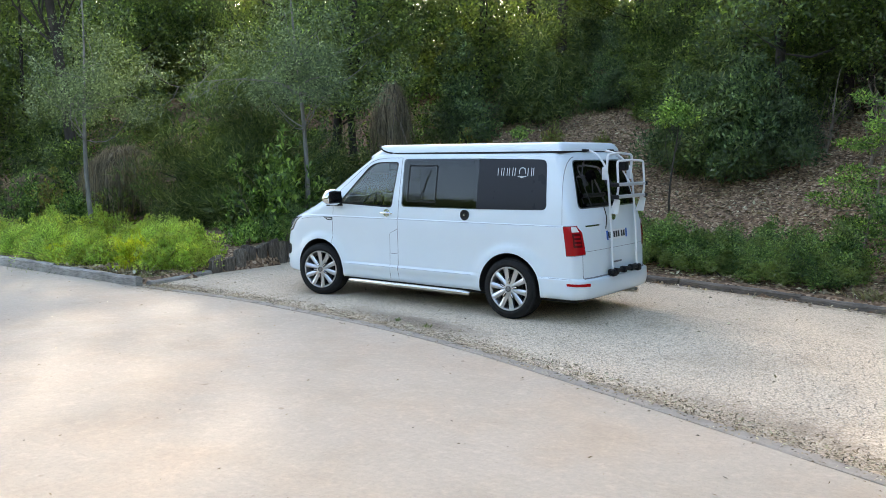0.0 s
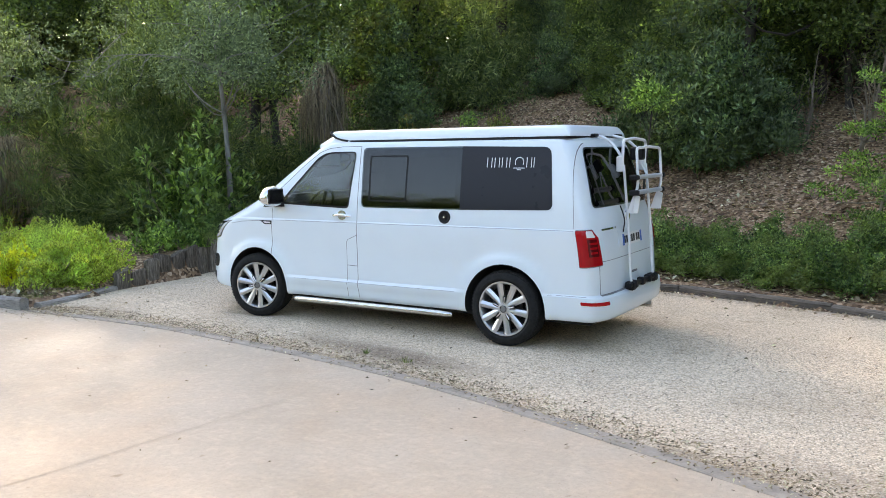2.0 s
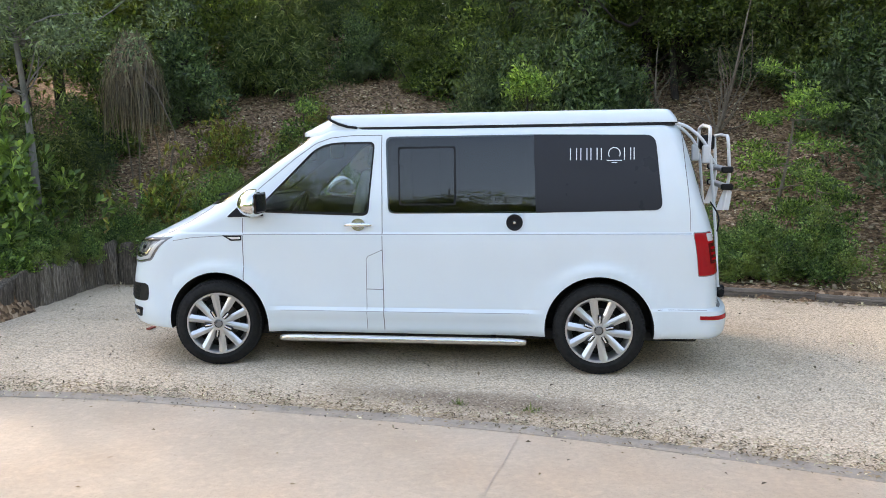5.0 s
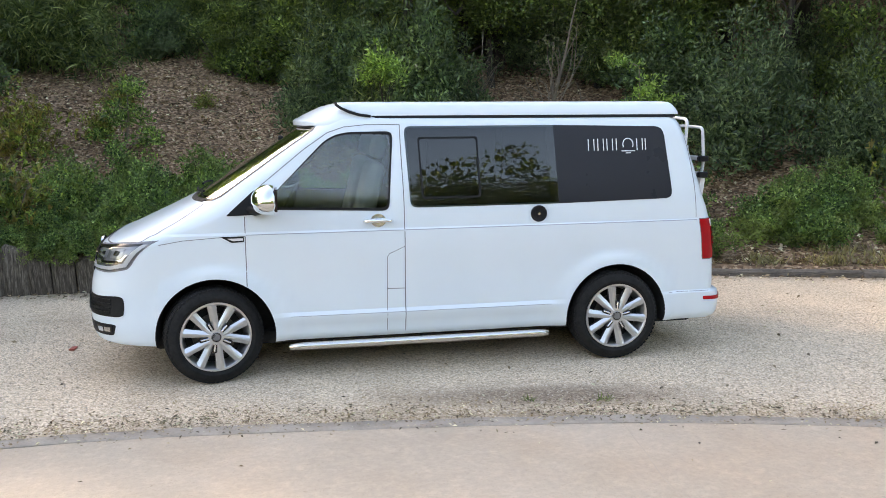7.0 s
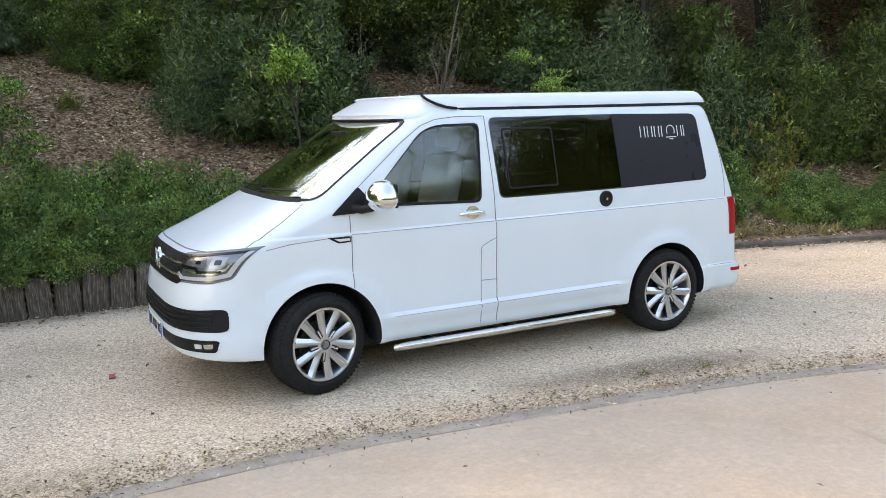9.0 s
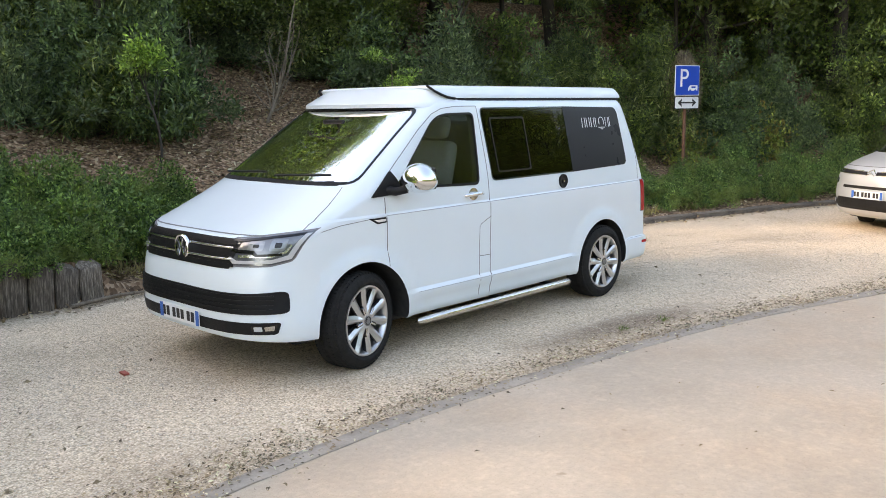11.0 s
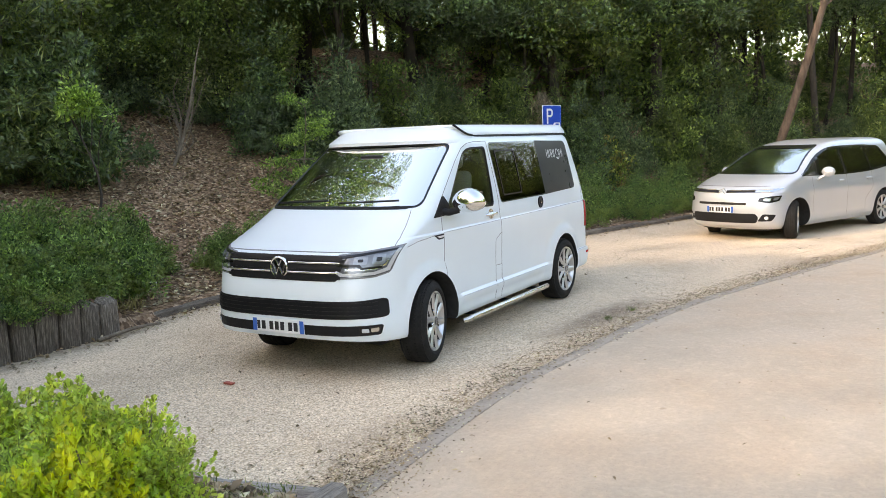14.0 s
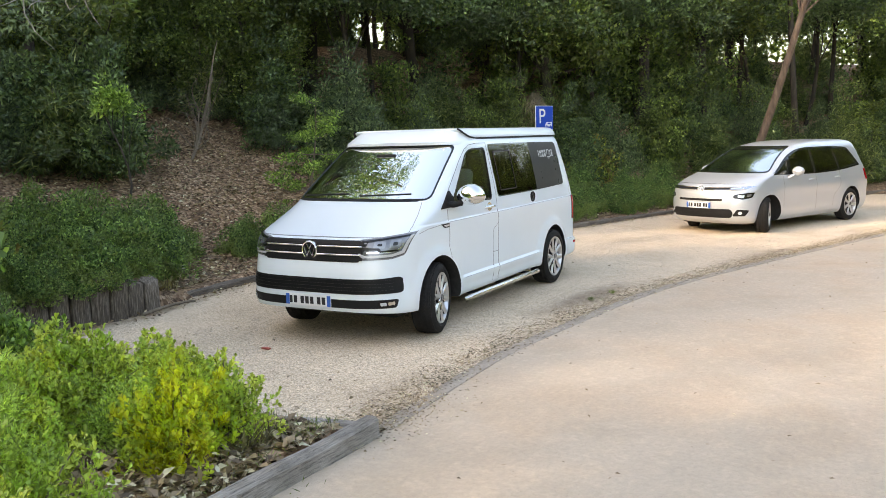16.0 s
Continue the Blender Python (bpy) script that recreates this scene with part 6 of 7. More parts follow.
SIGNBLUE = plain("blue sign face", (0.006, 0.065, 0.42), 0.4, 0, 0.05, gloss=0.25)
build_sign()


# ---- plants ----
def leaf_faces(base, tip, width, curl, rg):
    """Pointed leaves from base to tip, a folded rhomb each. Gives vertices and faces."""
    n = len(base)
    d = tip - base
    ln = np.linalg.norm(d, axis=1, keepdims=True) + 1e-9
    ref = rg.normal(size=(n, 3))
    side = np.cross(d, ref)
    side /= np.linalg.norm(side, axis=1, keepdims=True) + 1e-9
    up = np.cross(side, d / ln)
    mid = base + d * 0.45
    w = np.asarray(width).reshape(-1, 1)
    v = np.stack([base, mid + side * w / 2 + up * ln * curl, tip, mid - side * w / 2 + up * ln * curl], 1).reshape(-1, 3)
    f = np.arange(4 * n).reshape(n, 4)
    return v, f


def cloud(centres, radii, per, size, rg, ratio=0.45, droop=0.0, up=0.25, curl=0.12, squash=0.8):
    """Leaves gathered in clumps, pointing out of their clump and up."""
    n = len(centres) * per
    c, r = np.repeat(centres, per, 0), np.repeat(radii, per)[:, None]
    o = rg.normal(size=(n, 3))
    o /= np.linalg.norm(o, axis=1, keepdims=True) + 1e-9
    o *= rg.uniform(0.25, 1.0, (n, 1)) ** 0.6
    p = c + o * r * np.array([1, 1, squash])
    d = o + rg.normal(size=(n, 3)) * 0.7 + np.array([0, 0, up - droop])
    d /= np.linalg.norm(d, axis=1, keepdims=True) + 1e-9
    ln = size * rg.uniform(0.6, 1.35, (n, 1))
    return leaf_faces(p, p + d * ln, ln[:, 0] * ratio, curl, rg)


def branch(bm, a, b, r0, r1, rg, bend=0.12, n=5, sides=5):
    a, b = Vector(a), Vector(b)
    off = Vector(rg.normal(size=3)) * (b - a).length * bend
    pts = [a.lerp(b, t) + off * math.sin(math.pi * t) for t in np.linspace(0, 1, n)]
    tube(bm, pts, [r0 + (r1 - r0) * t for t in np.linspace(0, 1, n)], sides, False)
    return pts


def clumps_in(n, w, d, h, z0, rg, shell=0.5):
    """Clump middles in a lumpy dome."""
    u = rg.normal(size=(n, 3))
    u /= np.linalg.norm(u, axis=1, keepdims=True)
    u[:, 2] = np.abs(u[:, 2])
    r = rg.uniform(shell, 1.0, (n, 1)) * (0.8 + 0.35 * np.sin(u[:, :1] * 4.1 + 1.3) * np.cos(u[:, 1:2] * 3.7))
    return u * r * np.array([w / 2, d / 2, h]) + np.array([0, 0, z0])


def shrub(label, category, group, w, h, n, per, leaf, mat, seed, clump=0.16, ratio=0.45, stems=4, bark=None, z0=0.08, up=0.25, shell=0.45, name="shrub", droop=0.0):
    rg = np.random.default_rng(seed)
    ob = empty(name, None, label, category, group)
    cs = clumps_in(n, w, w * 0.9, h - z0 - clump * 0.5, z0, rg, shell)
    rr = rg.uniform(0.7, 1.3, n) * clump
    v, f = cloud(cs, rr, per, leaf, rg, ratio, droop, up)
    part_mesh("foliage", mesh_of("foliage", v, f), mat, ob)
    for c in cs[rg.permutation(n)[:stems]]:
        bm = bmesh.new()
        branch(bm, (rg.normal() * 0.05, rg.normal() * 0.05, -0.12), c, 0.012 + 0.006 * h, 0.004, rg)
        part("stem", bm, bark or BARK, ob, smooth=60)
    return ob


def tree(label, group, h, crown_w, crown_z, n, per, leaf, mat, bark, seed, r=0.14, lean=(0, 0), clump=0.55, limbs=9, ratio=0.5, name="tree", droop=0.1, fork=0.25):
    rg = np.random.default_rng(seed)
    ob = empty(name, None, label, "tree", group)
    bm = bmesh.new()
    top = Vector((lean[0], lean[1], h * 0.93))
    wob = rg.normal(size=2) * 0.12
    trunk = [Vector((top.x * t + wob[0] * math.sin(4 * t), top.y * t + wob[1] * math.sin(5 * t), -0.4 + (top.z + 0.4) * t)) for t in np.linspace(0, 1, 10)]
    tube(bm, trunk, [r * (1.25 if t == 0 else 1) * (1 - 0.8 * t) for t in np.linspace(0, 1, 10)], 9)
    part("trunk", bm, bark, ob, smooth=60)
    cs = clumps_in(n, crown_w, crown_w, h - crown_z, 0, rg, 0.3)
    t = cs[:, 2] / (h - crown_z)
    cs[:, 2] += crown_z
    cs[:, 2] -= 0.9 * np.hypot(cs[:, 0], cs[:, 1]) / crown_w * (1 - t)
    cs[:, 0] += top.x * (cs[:, 2] / h)
    cs[:, 1] += top.y * (cs[:, 2] / h)
    v, f = cloud(cs, rg.uniform(0.6, 1.3, n) * clump, per, leaf, rg, ratio, droop)
    part_mesh("crown", mesh_of("crown", v, f), mat, ob)
    for c in cs[rg.permutation(n)[:limbs]]:
        bm = bmesh.new()
        reach = math.hypot(c[0], c[1])
        k = min(0.9, max(fork + (rg.uniform(0, 0.3) if fork > 0.3 else 0.0), (c[2] - 0.55 * reach - 0.2) / h))
        a = trunk[int(k * 9)]
        branch(bm, a, c, r * 0.38 * (1.1 - k), 0.006, rg, 0.14, 6)
        part("limb", bm, bark, ob, smooth=60)
    return ob


def set_at(ob, x, y, scale=1.0, turn=0.0, sink=0.06, sz=None):
    ob.matrix_basis = Matrix.LocRotScale((x, y, max(0.0, ground_z(x, y)) - sink), Euler((0, 0, turn)), (scale, scale, sz or scale))
    return ob


def spread(kinds, spots, lo=0.8, hi=1.2, seed=1, sink=0.08):
    """Copies of the kinds at the spots, with their own size and turn. The first of each kind goes to a spot of its own."""
    r = random.Random(seed)
    used = set()
    for i, (x, y) in enumerate(spots):
        k = i % len(kinds)
        s = r.uniform(lo, hi)
        ob = kinds[k]
        if k in used:
            ob = copy_thing(ob, Matrix())
        used.add(k)
        set_at(ob, x, y, s, r.uniform(0, 6.28), sink, s * r.uniform(0.9, 1.15))


def rosettes(w, h, n, per, leaf, rg, spread_out=0.9, ratio=0.5, fill=0.55):
    """Leaves in small whorls at the twig ends of a lumpy dome, each leaf rounded and folded. Gives vertices, faces and whorl middles."""
    c = clumps_in(n, w, w * 0.9, h * 0.92, 0.05, rg, fill)
    fat = np.max(np.abs(c / np.array([w / 2, w * 0.45, h])), axis=1, keepdims=True) / np.linalg.norm(c / np.array([w / 2, w * 0.45, h]), axis=1, keepdims=True)
    c = c / fat ** 0.7
    axis = c / np.array([w, w, h]) + rg.normal(size=(n, 3)) * 0.25 + np.array([0, 0, 0.45])
    axis /= np.linalg.norm(axis, axis=1, keepdims=True)
    m = n * per
    a, q = np.repeat(axis, per, 0), np.repeat(c, per, 0)
    d = a + rg.normal(size=(m, 3)) * spread_out * 0.75
    d /= np.linalg.norm(d, axis=1, keepdims=True)
    q = q - a * rg.uniform(0, 1.3, (m, 1)) * leaf
    ln = leaf * rg.uniform(0.55, 1.25, (m, 1))
    side = np.cross(d, a + rg.normal(size=(m, 3)) * 0.3)
    side /= np.linalg.norm(side, axis=1, keepdims=True) + 1e-9
    up = np.cross(side, d)
    wd = ln * ratio / 2
    v = np.stack([q, q + d * ln * 0.45 + side * wd * 0.75 + up * wd * 0.35, q + d * ln * 0.8 + side * wd + up * wd * 0.35, q + d * ln + up * wd * 0.1, q + d * ln * 0.8 - side * wd + up * wd * 0.35, q + d * ln * 0.45 - side * wd * 0.75 + up * wd * 0.35], 1).reshape(-1, 3)
    i = np.arange(m)[:, None] * 6
    f = np.concatenate([i + np.array([[0, 1, 2, 3]]), i + np.array([[0, 3, 4, 5]])])
    return v, f, c


def whorl_bush(label, group, w, h, n, per, leaf, mat, seed, ratio=0.5, stems=12, fill=0.55, name="bush"):
    rg = np.random.default_rng(seed)
    ob = empty(name, None, label, "bush", group)
    v, f, c = rosettes(w, h, n, per, leaf, rg, ratio=ratio, fill=fill)
    part_mesh("foliage", mesh_of("foliage", v, f), mat, ob)
    for k in c[rg.permutation(n)[:stems]]:
        bm = bmesh.new()
        branch(bm, (rg.normal() * 0.06, rg.normal() * 0.06, -0.12), k, 0.010, 0.003, rg)
        part("stem", bm, TWIG, ob, smooth=60)
    return ob


rs = random.Random(11)
# bed beside the drive: lime and yellow bushes
limes = [whorl_bush("lime green rounded bush with small glossy leaves", "lime bushes", 1.05, 0.68, 1750, 9, 0.037, LEAF_LIME, 21 + i, 0.52, fill=0.62) for i in range(3)]
yellow = whorl_bush("bright yellow green bush with small leaves", "lime bushes", 0.62, 0.60, 640, 11, 0.035, LEAF_YELLOW, 31, 0.52)
feathers = [shrub("loose blue green bush with feathery leaves", "bush", "feathery bushes", 0.9, 0.74, 90, 150, 0.042, LEAF_FEATHER, 35 + i, 0.12, 0.20, 6, TWIG, up=0.5, shell=0.3) for i in range(2)]
spread(feathers, [(-5.95, -0.40), (-6.15, -0.80), (-6.85, -1.30), (-5.85, -0.15), (-7.15, -0.85), (-7.9, -1.3), (-6.75, 0.1), (-5.2, -0.75), (-8.4, -0.4), (-9.4, -1.2), (-10.3, -0.4), (-11.2, -1.1)], 0.9, 1.25, 12)
spread(limes, [(-4.98, -0.88), (-5.70, -0.42), (-6.42, -1.27), (-6.8, -0.5), (-7.4, -1.2), (-5.15, -0.35), (-8.0, -0.5), (-8.7, -1.1), (-6.3, 0.2), (-7.4, 0.4), (-9.6, -0.6), (-10.5, -1.0), (-9.0, 0.3), (-11.6, -0.5), (-10.6, 0.2), (-12.6, -0.9)], 0.80, 0.98, 2)
for k, (x, y, s, z) in enumerate(((-4.86, -0.66, 0.95, 0.92), (-5.25, -0.22, 1.0, 1.0), (-4.93, -1.03, 0.90, 0.90))):
    set_at(copy_thing(limes[k % 3], Matrix()), x, y, s, 1.3 * k, 0.06, z)
set_at(yellow, -5.27, -1.27, 1.05, 0.4, 0.06, 1.2)
set_at(copy_thing(yellow, Matrix()), -7.0, -1.45, 0.9, 2.0)
round_bush = whorl_bush("small rounded green bush on the bed", "bed bushes", 1.15, 0.52, 420, 9, 0.055, LEAF_LIGHT, 41, 0.45)
set_at(round_bush, -5.05, 0.8, 1.0)

# larger shrubs round the bed and on the bank
laurel = whorl_bush("tall fresh green shrub with oval leaves", "green shrubs", 1.55, 1.75, 520, 10, 0.105, LEAF_LAUREL, 51, 0.40, 14, 0.45, "shrub")
set_at(laurel, -5.4, 1.9, 1.22)
set_at(copy_thing(laurel, Matrix()), -12.9, 0.9, 0.8, 2.0)
set_at(copy_thing(laurel, Matrix()), -10.9, 0.9, 0.62, 4.0)
laurel_b = whorl_bush("open yellowish green shrub on the bank", "green shrubs", 1.7, 1.45, 420, 9, 0.085, LEAF_OLIVE, 52, 0.40, 12, 0.4, "shrub")
set_at(laurel_b, -3.95, 3.35, 0.98)
for x, y, s in ((-4.75, 6.9, 0.85), (6.9, 6.2, 0.75), (8.2, 4.0, 0.9), (7.4, 3.1, 0.6), (10.2, 2.8, 0.8), (12.0, 2.0, 0.9), (-10.6, 1.6, 0.8), (-12.4, 1.2, 0.9)):
    set_at(copy_thing(laurel_b, Matrix()), x, y, s, rs.uniform(0, 6))
broom = shrub("large dark green broom bush with fine twigs", "shrub", "broom bushes", 3.5, 3.05, 480, 270, 0.15, LEAF_BROOM, 61, 0.28, 0.06, 16, up=0.8, shell=0.15, name="broom_bush")
set_at(broom, -8.3, 3.2, 1.5, 0, 0.1, 1.25)
set_at(copy_thing(broom, Matrix()), -13.2, 3.4, 0.7, 2.0)

sapling = tree("bright green oak sapling on the bank", "green saplings", 2.9, 1.3, 2.2, 30, 60, 0.085, LEAF_LIGHT, BARK, 55, 0.03, (0.1, -0.1), 0.20, 10, 0.5, droop=-0.1)
set_at(sapling, 0.50, 6.05, 0.82)

def layered(label, group, h, reach, n, per, leaf, mat, seed):
    """A young tree with flat leafy boughs in tiers, the lowest the widest."""
    rg = np.random.default_rng(seed)
    ob = empty("sapling", None, label, "tree", group)
    bm = bmesh.new()
    trunk = [Vector((0.10 * math.sin(3 * t) + 0.22 * t, 0.05 * math.sin(5 * t), -0.2 + (h + 0.2) * t)) for t in np.linspace(0, 1, 8)]
    tube(bm, trunk, [0.030 * (1 - 0.85 * t) for t in np.linspace(0, 1, 8)], 7)
    part("trunk", bm, TWIG, ob, smooth=60)
    middles = []
    for k in range(n):
        t = 0.16 + 0.84 * k / (n - 1)
        a = 2.4 * k + rg.uniform(-0.4, 0.4)
        far = reach * (1.05 - 0.75 * t) * rg.uniform(0.75, 1.15)
        root = trunk[min(7, int(t * 7))]
        tip = root + Vector((math.cos(a) * far, math.sin(a) * far, rg.uniform(-0.06, 0.16)))
        bm = bmesh.new()
        branch(bm, root, tip, 0.010, 0.003, rg, 0.08, 5)
        part("bough", bm, TWIG, ob, smooth=60)
        middles += [root.lerp(tip, q) + Vector(rg.normal(size=3)) * 0.05 for q in (0.45, 0.65, 0.82, 1.0)]
    v, f = cloud(np.array(middles), rg.uniform(0.7, 1.25, len(middles)) * 0.17, per, leaf, rg, 0.46, 0.0, 0.35, 0.12, 0.38)
    part_mesh("foliage", mesh_of("foliage", v, f), mat, ob)
    return ob


set_at(layered("young oak with flat tiers of fresh green leaves", "young oaks", 1.85, 1.05, 18, 80, 0.052, LEAF_LIGHT, 57), 3.95, 4.9, 1.05)
set_at(layered("low spreading young oak with green leaves", "young oaks", 0.95, 0.9, 13, 90, 0.048, LEAF_LAUREL, 58), 4.0, 3.85, 1.05)
set_at(layered("young green shrub with flat tiers of leaves", "young oaks", 1.15, 0.75, 12, 56, 0.060, LEAF_LAUREL, 59), -3.4, 6.6, 1.0)


# dry drooping growth
def hanging(label, group, w, h, count, seed, ends=(0.15, 0.75)):
    """A dome of long dry stems that arch outwards and hang down."""
    rg = np.random.default_rng(seed)
    ob = empty("dry_shrub", None, label, "dead shrub", group)
    a, far = rg.uniform(0, 2 * math.pi, count), w / 2 * rg.uniform(0.25, 1.0, count)
    out = np.stack([np.cos(a), np.sin(a), np.zeros(count)], 1)
    top = h * rg.uniform(0.84, 1.0, count) * (1 - 0.20 * (far / (w / 2)) ** 3)
    low = top * rg.uniform(*ends, count)
    jit = rg.normal(size=(count, 5, 3)) * 0.03
    pts = np.stack([out * (far * 0.15)[:, None], out * (far * 0.7)[:, None], out * (far * 0.95)[:, None], out * (far * 1.02)[:, None], out * (far * 1.03)[:, None]], 1) + jit
    for k, z in enumerate((top * 0.86, top, top * 0.95, top * 0.6 + low * 0.4, low)):
        pts[:, k, 2] += z
    across = np.stack([-np.sin(a + rg.normal(size=count) * 0.8), np.cos(a), np.zeros(count)], 1) * (0.0035 * rg.uniform(0.7, 1.5, count))[:, None]
    v = np.stack([pts - across[:, None], pts + across[:, None]], 2).reshape(-1, 3)
    i = np.arange(count)[:, None] * 10
    f = np.concatenate([i + np.array([[2 * k, 2 * k + 1, 2 * k + 3, 2 * k + 2]]) for k in range(4)])
    part_mesh("dry_foliage", mesh_of("dry_foliage", v, f), LEAF_DRY, ob)
    for k in range(6):
        bm = bmesh.new()
        branch(bm, (rg.normal() * 0.08, rg.normal() * 0.08, -0.1), (rg.normal() * w * 0.2, rg.normal() * w * 0.2, h * 0.88), 0.016, 0.006, rg)
        part("stem", bm, TWIG, ob, smooth=60)
    return ob


dry = hanging("dry brown drooping broom stems", "dry shrubs", 1.6, 1.6, 2600, 65)
set_at(dry, -10.9, 2.1, 1.15)
for x, y, s in ((-12.4, 2.6, 0.95), (-13.6, 1.4, 0.75)):
    set_at(copy_thing(dry, Matrix()), x, y, s, rs.uniform(0, 6))
curtain = hanging("dry brown stems hanging from a dead bush", "dry shrubs", 0.95, 3.0, 1500, 67, (0.55, 0.88))
set_at(curtain, -5.25, 4.9, 1.0)
set_at(copy_thing(curtain, Matrix()), 10.5, 3.1, 0.8, 1.0, 0.06, 0.76)
dead = tree("small leafless dead tree with pale twigs", "dry trees", 2.6, 2.2, 1.0, 40, 14, 0.14, LEAF_DRY, TWIG, 66, 0.04, (0.7, -0.6), 0.25, 20, 0.04, name="dead_tree", droop=0.3)
set_at(dead, 3.4, 7.5, 0.95)
set_at(copy_thing(dead, Matrix()), 2.6, 7.9, 0.7, 2.0)
for x, y, s in ((-3.6, 8.8, 0.42), (-3.7, 7.3, 0.45), (-2.2, 8.6, 0.3), (-4.8, 7.9, 0.4)):
    set_at(copy_thing(laurel_b, Matrix()), x, y, s, rs.uniform(0, 6))

# low green cover along the foot of the bank
covers = [shrub("low dense green bush at the foot of the bank", "bush", "low cover bushes", 1.25, 0.74, 170, 120, 0.032, LEAF_COVER, 71 + i, 0.095, 0.5) for i in range(3)]
spots = [(-4.1, 3.3), (-3.4, 3.1), (-2.7, 3.15), (-2.1, 3.1), (-3.6, 3.9), (-2.8, 3.9), (-2.0, 3.8), (-1.3, 3.9), (-0.6, 4.2), (-0.1, 4.5), (-1.6, 4.5), (-2.4, 4.5), (-4.3, 4.2), (1.5, 3.6), (2.0, 3.5), (2.5, 3.3), (3.0, 3.15), (3.5, 3.0), (4.0, 2.95), (2.3, 4.0), (2.9, 3.9), (3.5, 3.6), (1.2, 4.0)]
spots += [(x, float(along(BACK, x)) + 0.70 + 0.25 * math.sin(x * 3)) for x in np.arange(6.9, 18, 0.6)] + [(x, float(along(BACK, x)) + 1.5 + 0.3 * math.sin(x * 5)) for x in np.arange(7.2, 18, 0.8)]
spread(covers, spots, 0.85, 1.2, 4)
spread([copy_thing(c, Matrix()) for c in covers], [(-4.1, 3.6), (-3.3, 3.45), (-2.5, 3.45), (-1.75, 3.7), (-3.7, 4.4), (-2.9, 4.4), (-2.1, 4.5), (-1.3, 4.6), (-0.5, 4.7), (0.1, 4.9), (-1.0, 3.9), (5.5, 3.1), (5.95, 3.2), (6.6, 3.5)], 1.3, 1.5, 14)
spread([copy_thing(c, Matrix()) for c in covers], [(-4.45, 2.98), (-3.95, 2.92), (-3.45, 2.95), (-2.95, 2.90), (-2.45, 2.96), (-4.75, 2.3), (-4.82, 1.6), (-4.8, 3.1), (-2.25, 3.02)], 0.72, 0.9, 15, 0.08)

# evergreen undergrowth on the bank
darks = [shrub("dark evergreen undergrowth shrub with broad leaves", "shrub", "undergrowth", 2.2, 2.2, 125, 110, 0.068, LEAF_DARK, 81, 0.20, 0.46, 4, shell=0.35),
         shrub("loose bluish green undergrowth shrub with fine leaves", "shrub", "undergrowth", 2.3, 2.0, 120, 70, 0.085, LEAF_FINE, 82, 0.24, 0.30, 5, shell=0.3, up=0.5),
         shrub("dark leafy undergrowth shrub", "shrub", "undergrowth", 2.0, 2.4, 110, 105, 0.066, LEAF_OAK, 83, 0.22, 0.5, 5, shell=0.25),
         shrub("dark needle leaved undergrowth shrub", "shrub", "undergrowth", 2.2, 2.3, 110, 90, 0.15, LEAF_BROOM, 84, 0.24, 0.10, 5, shell=0.3, up=0.3, droop=0.5)]
spots = [(0.6, 7.9), (0.7, 8.8), (2.0, 9.6), (0.2, 9.9), (5.8, 7.0), (7.0, 6.2), (8.4, 5.6), (9.6, 4.9), (6.6, 8.4), (8.8, 7.4), (11.0, 4.1), (12.2, 3.3), (13.6, 2.6), (10.8, 6.0), (12.8, 5.0), (15.0, 1.6), (16.6, 0.6), (18.2, -0.6), (15.0, 3.6), (17.0, 2.4)]
spots += [(19.5, 0.8), (21.0, -2.2), (-7.2, 7.4), (-6.8, 5.2), (-8.0, 5.6), (-10.5, 5.0), (-12.0, 5.2), (-4.6, 10.2), (-6.4, 9.0), (4.2, 9.6), (-13.5, 2.2), (-15.5, 2.4), (-14.8, 4.6), (7.6, 4.6), (9.2, 3.9), (10.4, 3.5), (11.6, 2.6), (13.0, 1.9), (14.2, 1.0), (15.6, 0.0)]
spots += [(17.2, -1.2), (6.0, 5.4), (0.2, 9.8), (-1.4, 11.8), (3.4, 10.8), (1.6, 10.2), (-2.8, 12.6), (5.4, 8.8), (22.5, -3.8), (24.5, -5.2), (20.4, -0.6), (-16.8, 0.4), (-18.5, 2.0), (-17.0, 4.0), (-20.5, 0.6)]
spots += [(-5.5, 10.4), (-3.2, 10.8), (-0.3, 8.2), (-1.8, 10.4), (0.9, 7.6), (1.4, 7.4), (2.0, 7.9), (-0.7, 10.2), (18.5, -3), (19.6, -3.6), (20.6, -4.2), (21.6, -3.2), (19, -1.6), (22.6, -2.8), (20.8, -2.2), (24, -6), (26, -6.5), (28, -8), (30, -9), (27, -4.5)]
spots += [(30, -6.5), (33, -9.5), (36, -11), (22, -4.6), (32, -7.5), (25, -4), (20, 1.5), (22, 0.5), (24, -1), (26, -2), (28, -3.5), (21, 3), (23.5, 2), (26, 0.5), (30, -4.5), (25, 3.5), (28, 1), (32, -6), (20, 4.5), (18.6, 1.4)]
spots += [(30, -1), (33, -3), (22.5, 4), (35, -6), (-2.4, 11.6), (5.4, 8.6), (-7.2, 6.6), (-9.3, 6.4), (6.2, 7.8)]
for i in range(105):
    x = rs.uniform(-20, 26) if i > 30 else rs.uniform(-7, 6)
    spots.append((x, float(along(BACK, x)) + rs.uniform(9, 18)))
spots += [(-24, 11.5), (-22, 10.4), (-26, 12.6), (-28, 14), (-25, 14.5)]
spots += [(x, float(along(BACK, x)) + 15.5 + 1.5 * math.sin(x * 1.9)) for x in np.arange(-46, -22, 1.1)] + [(x, float(along(BACK, x)) + 18.5 + math.cos(x)) for x in np.arange(-46, -22, 1.3)]
spread(darks, spots, 0.75, 1.35, 6)

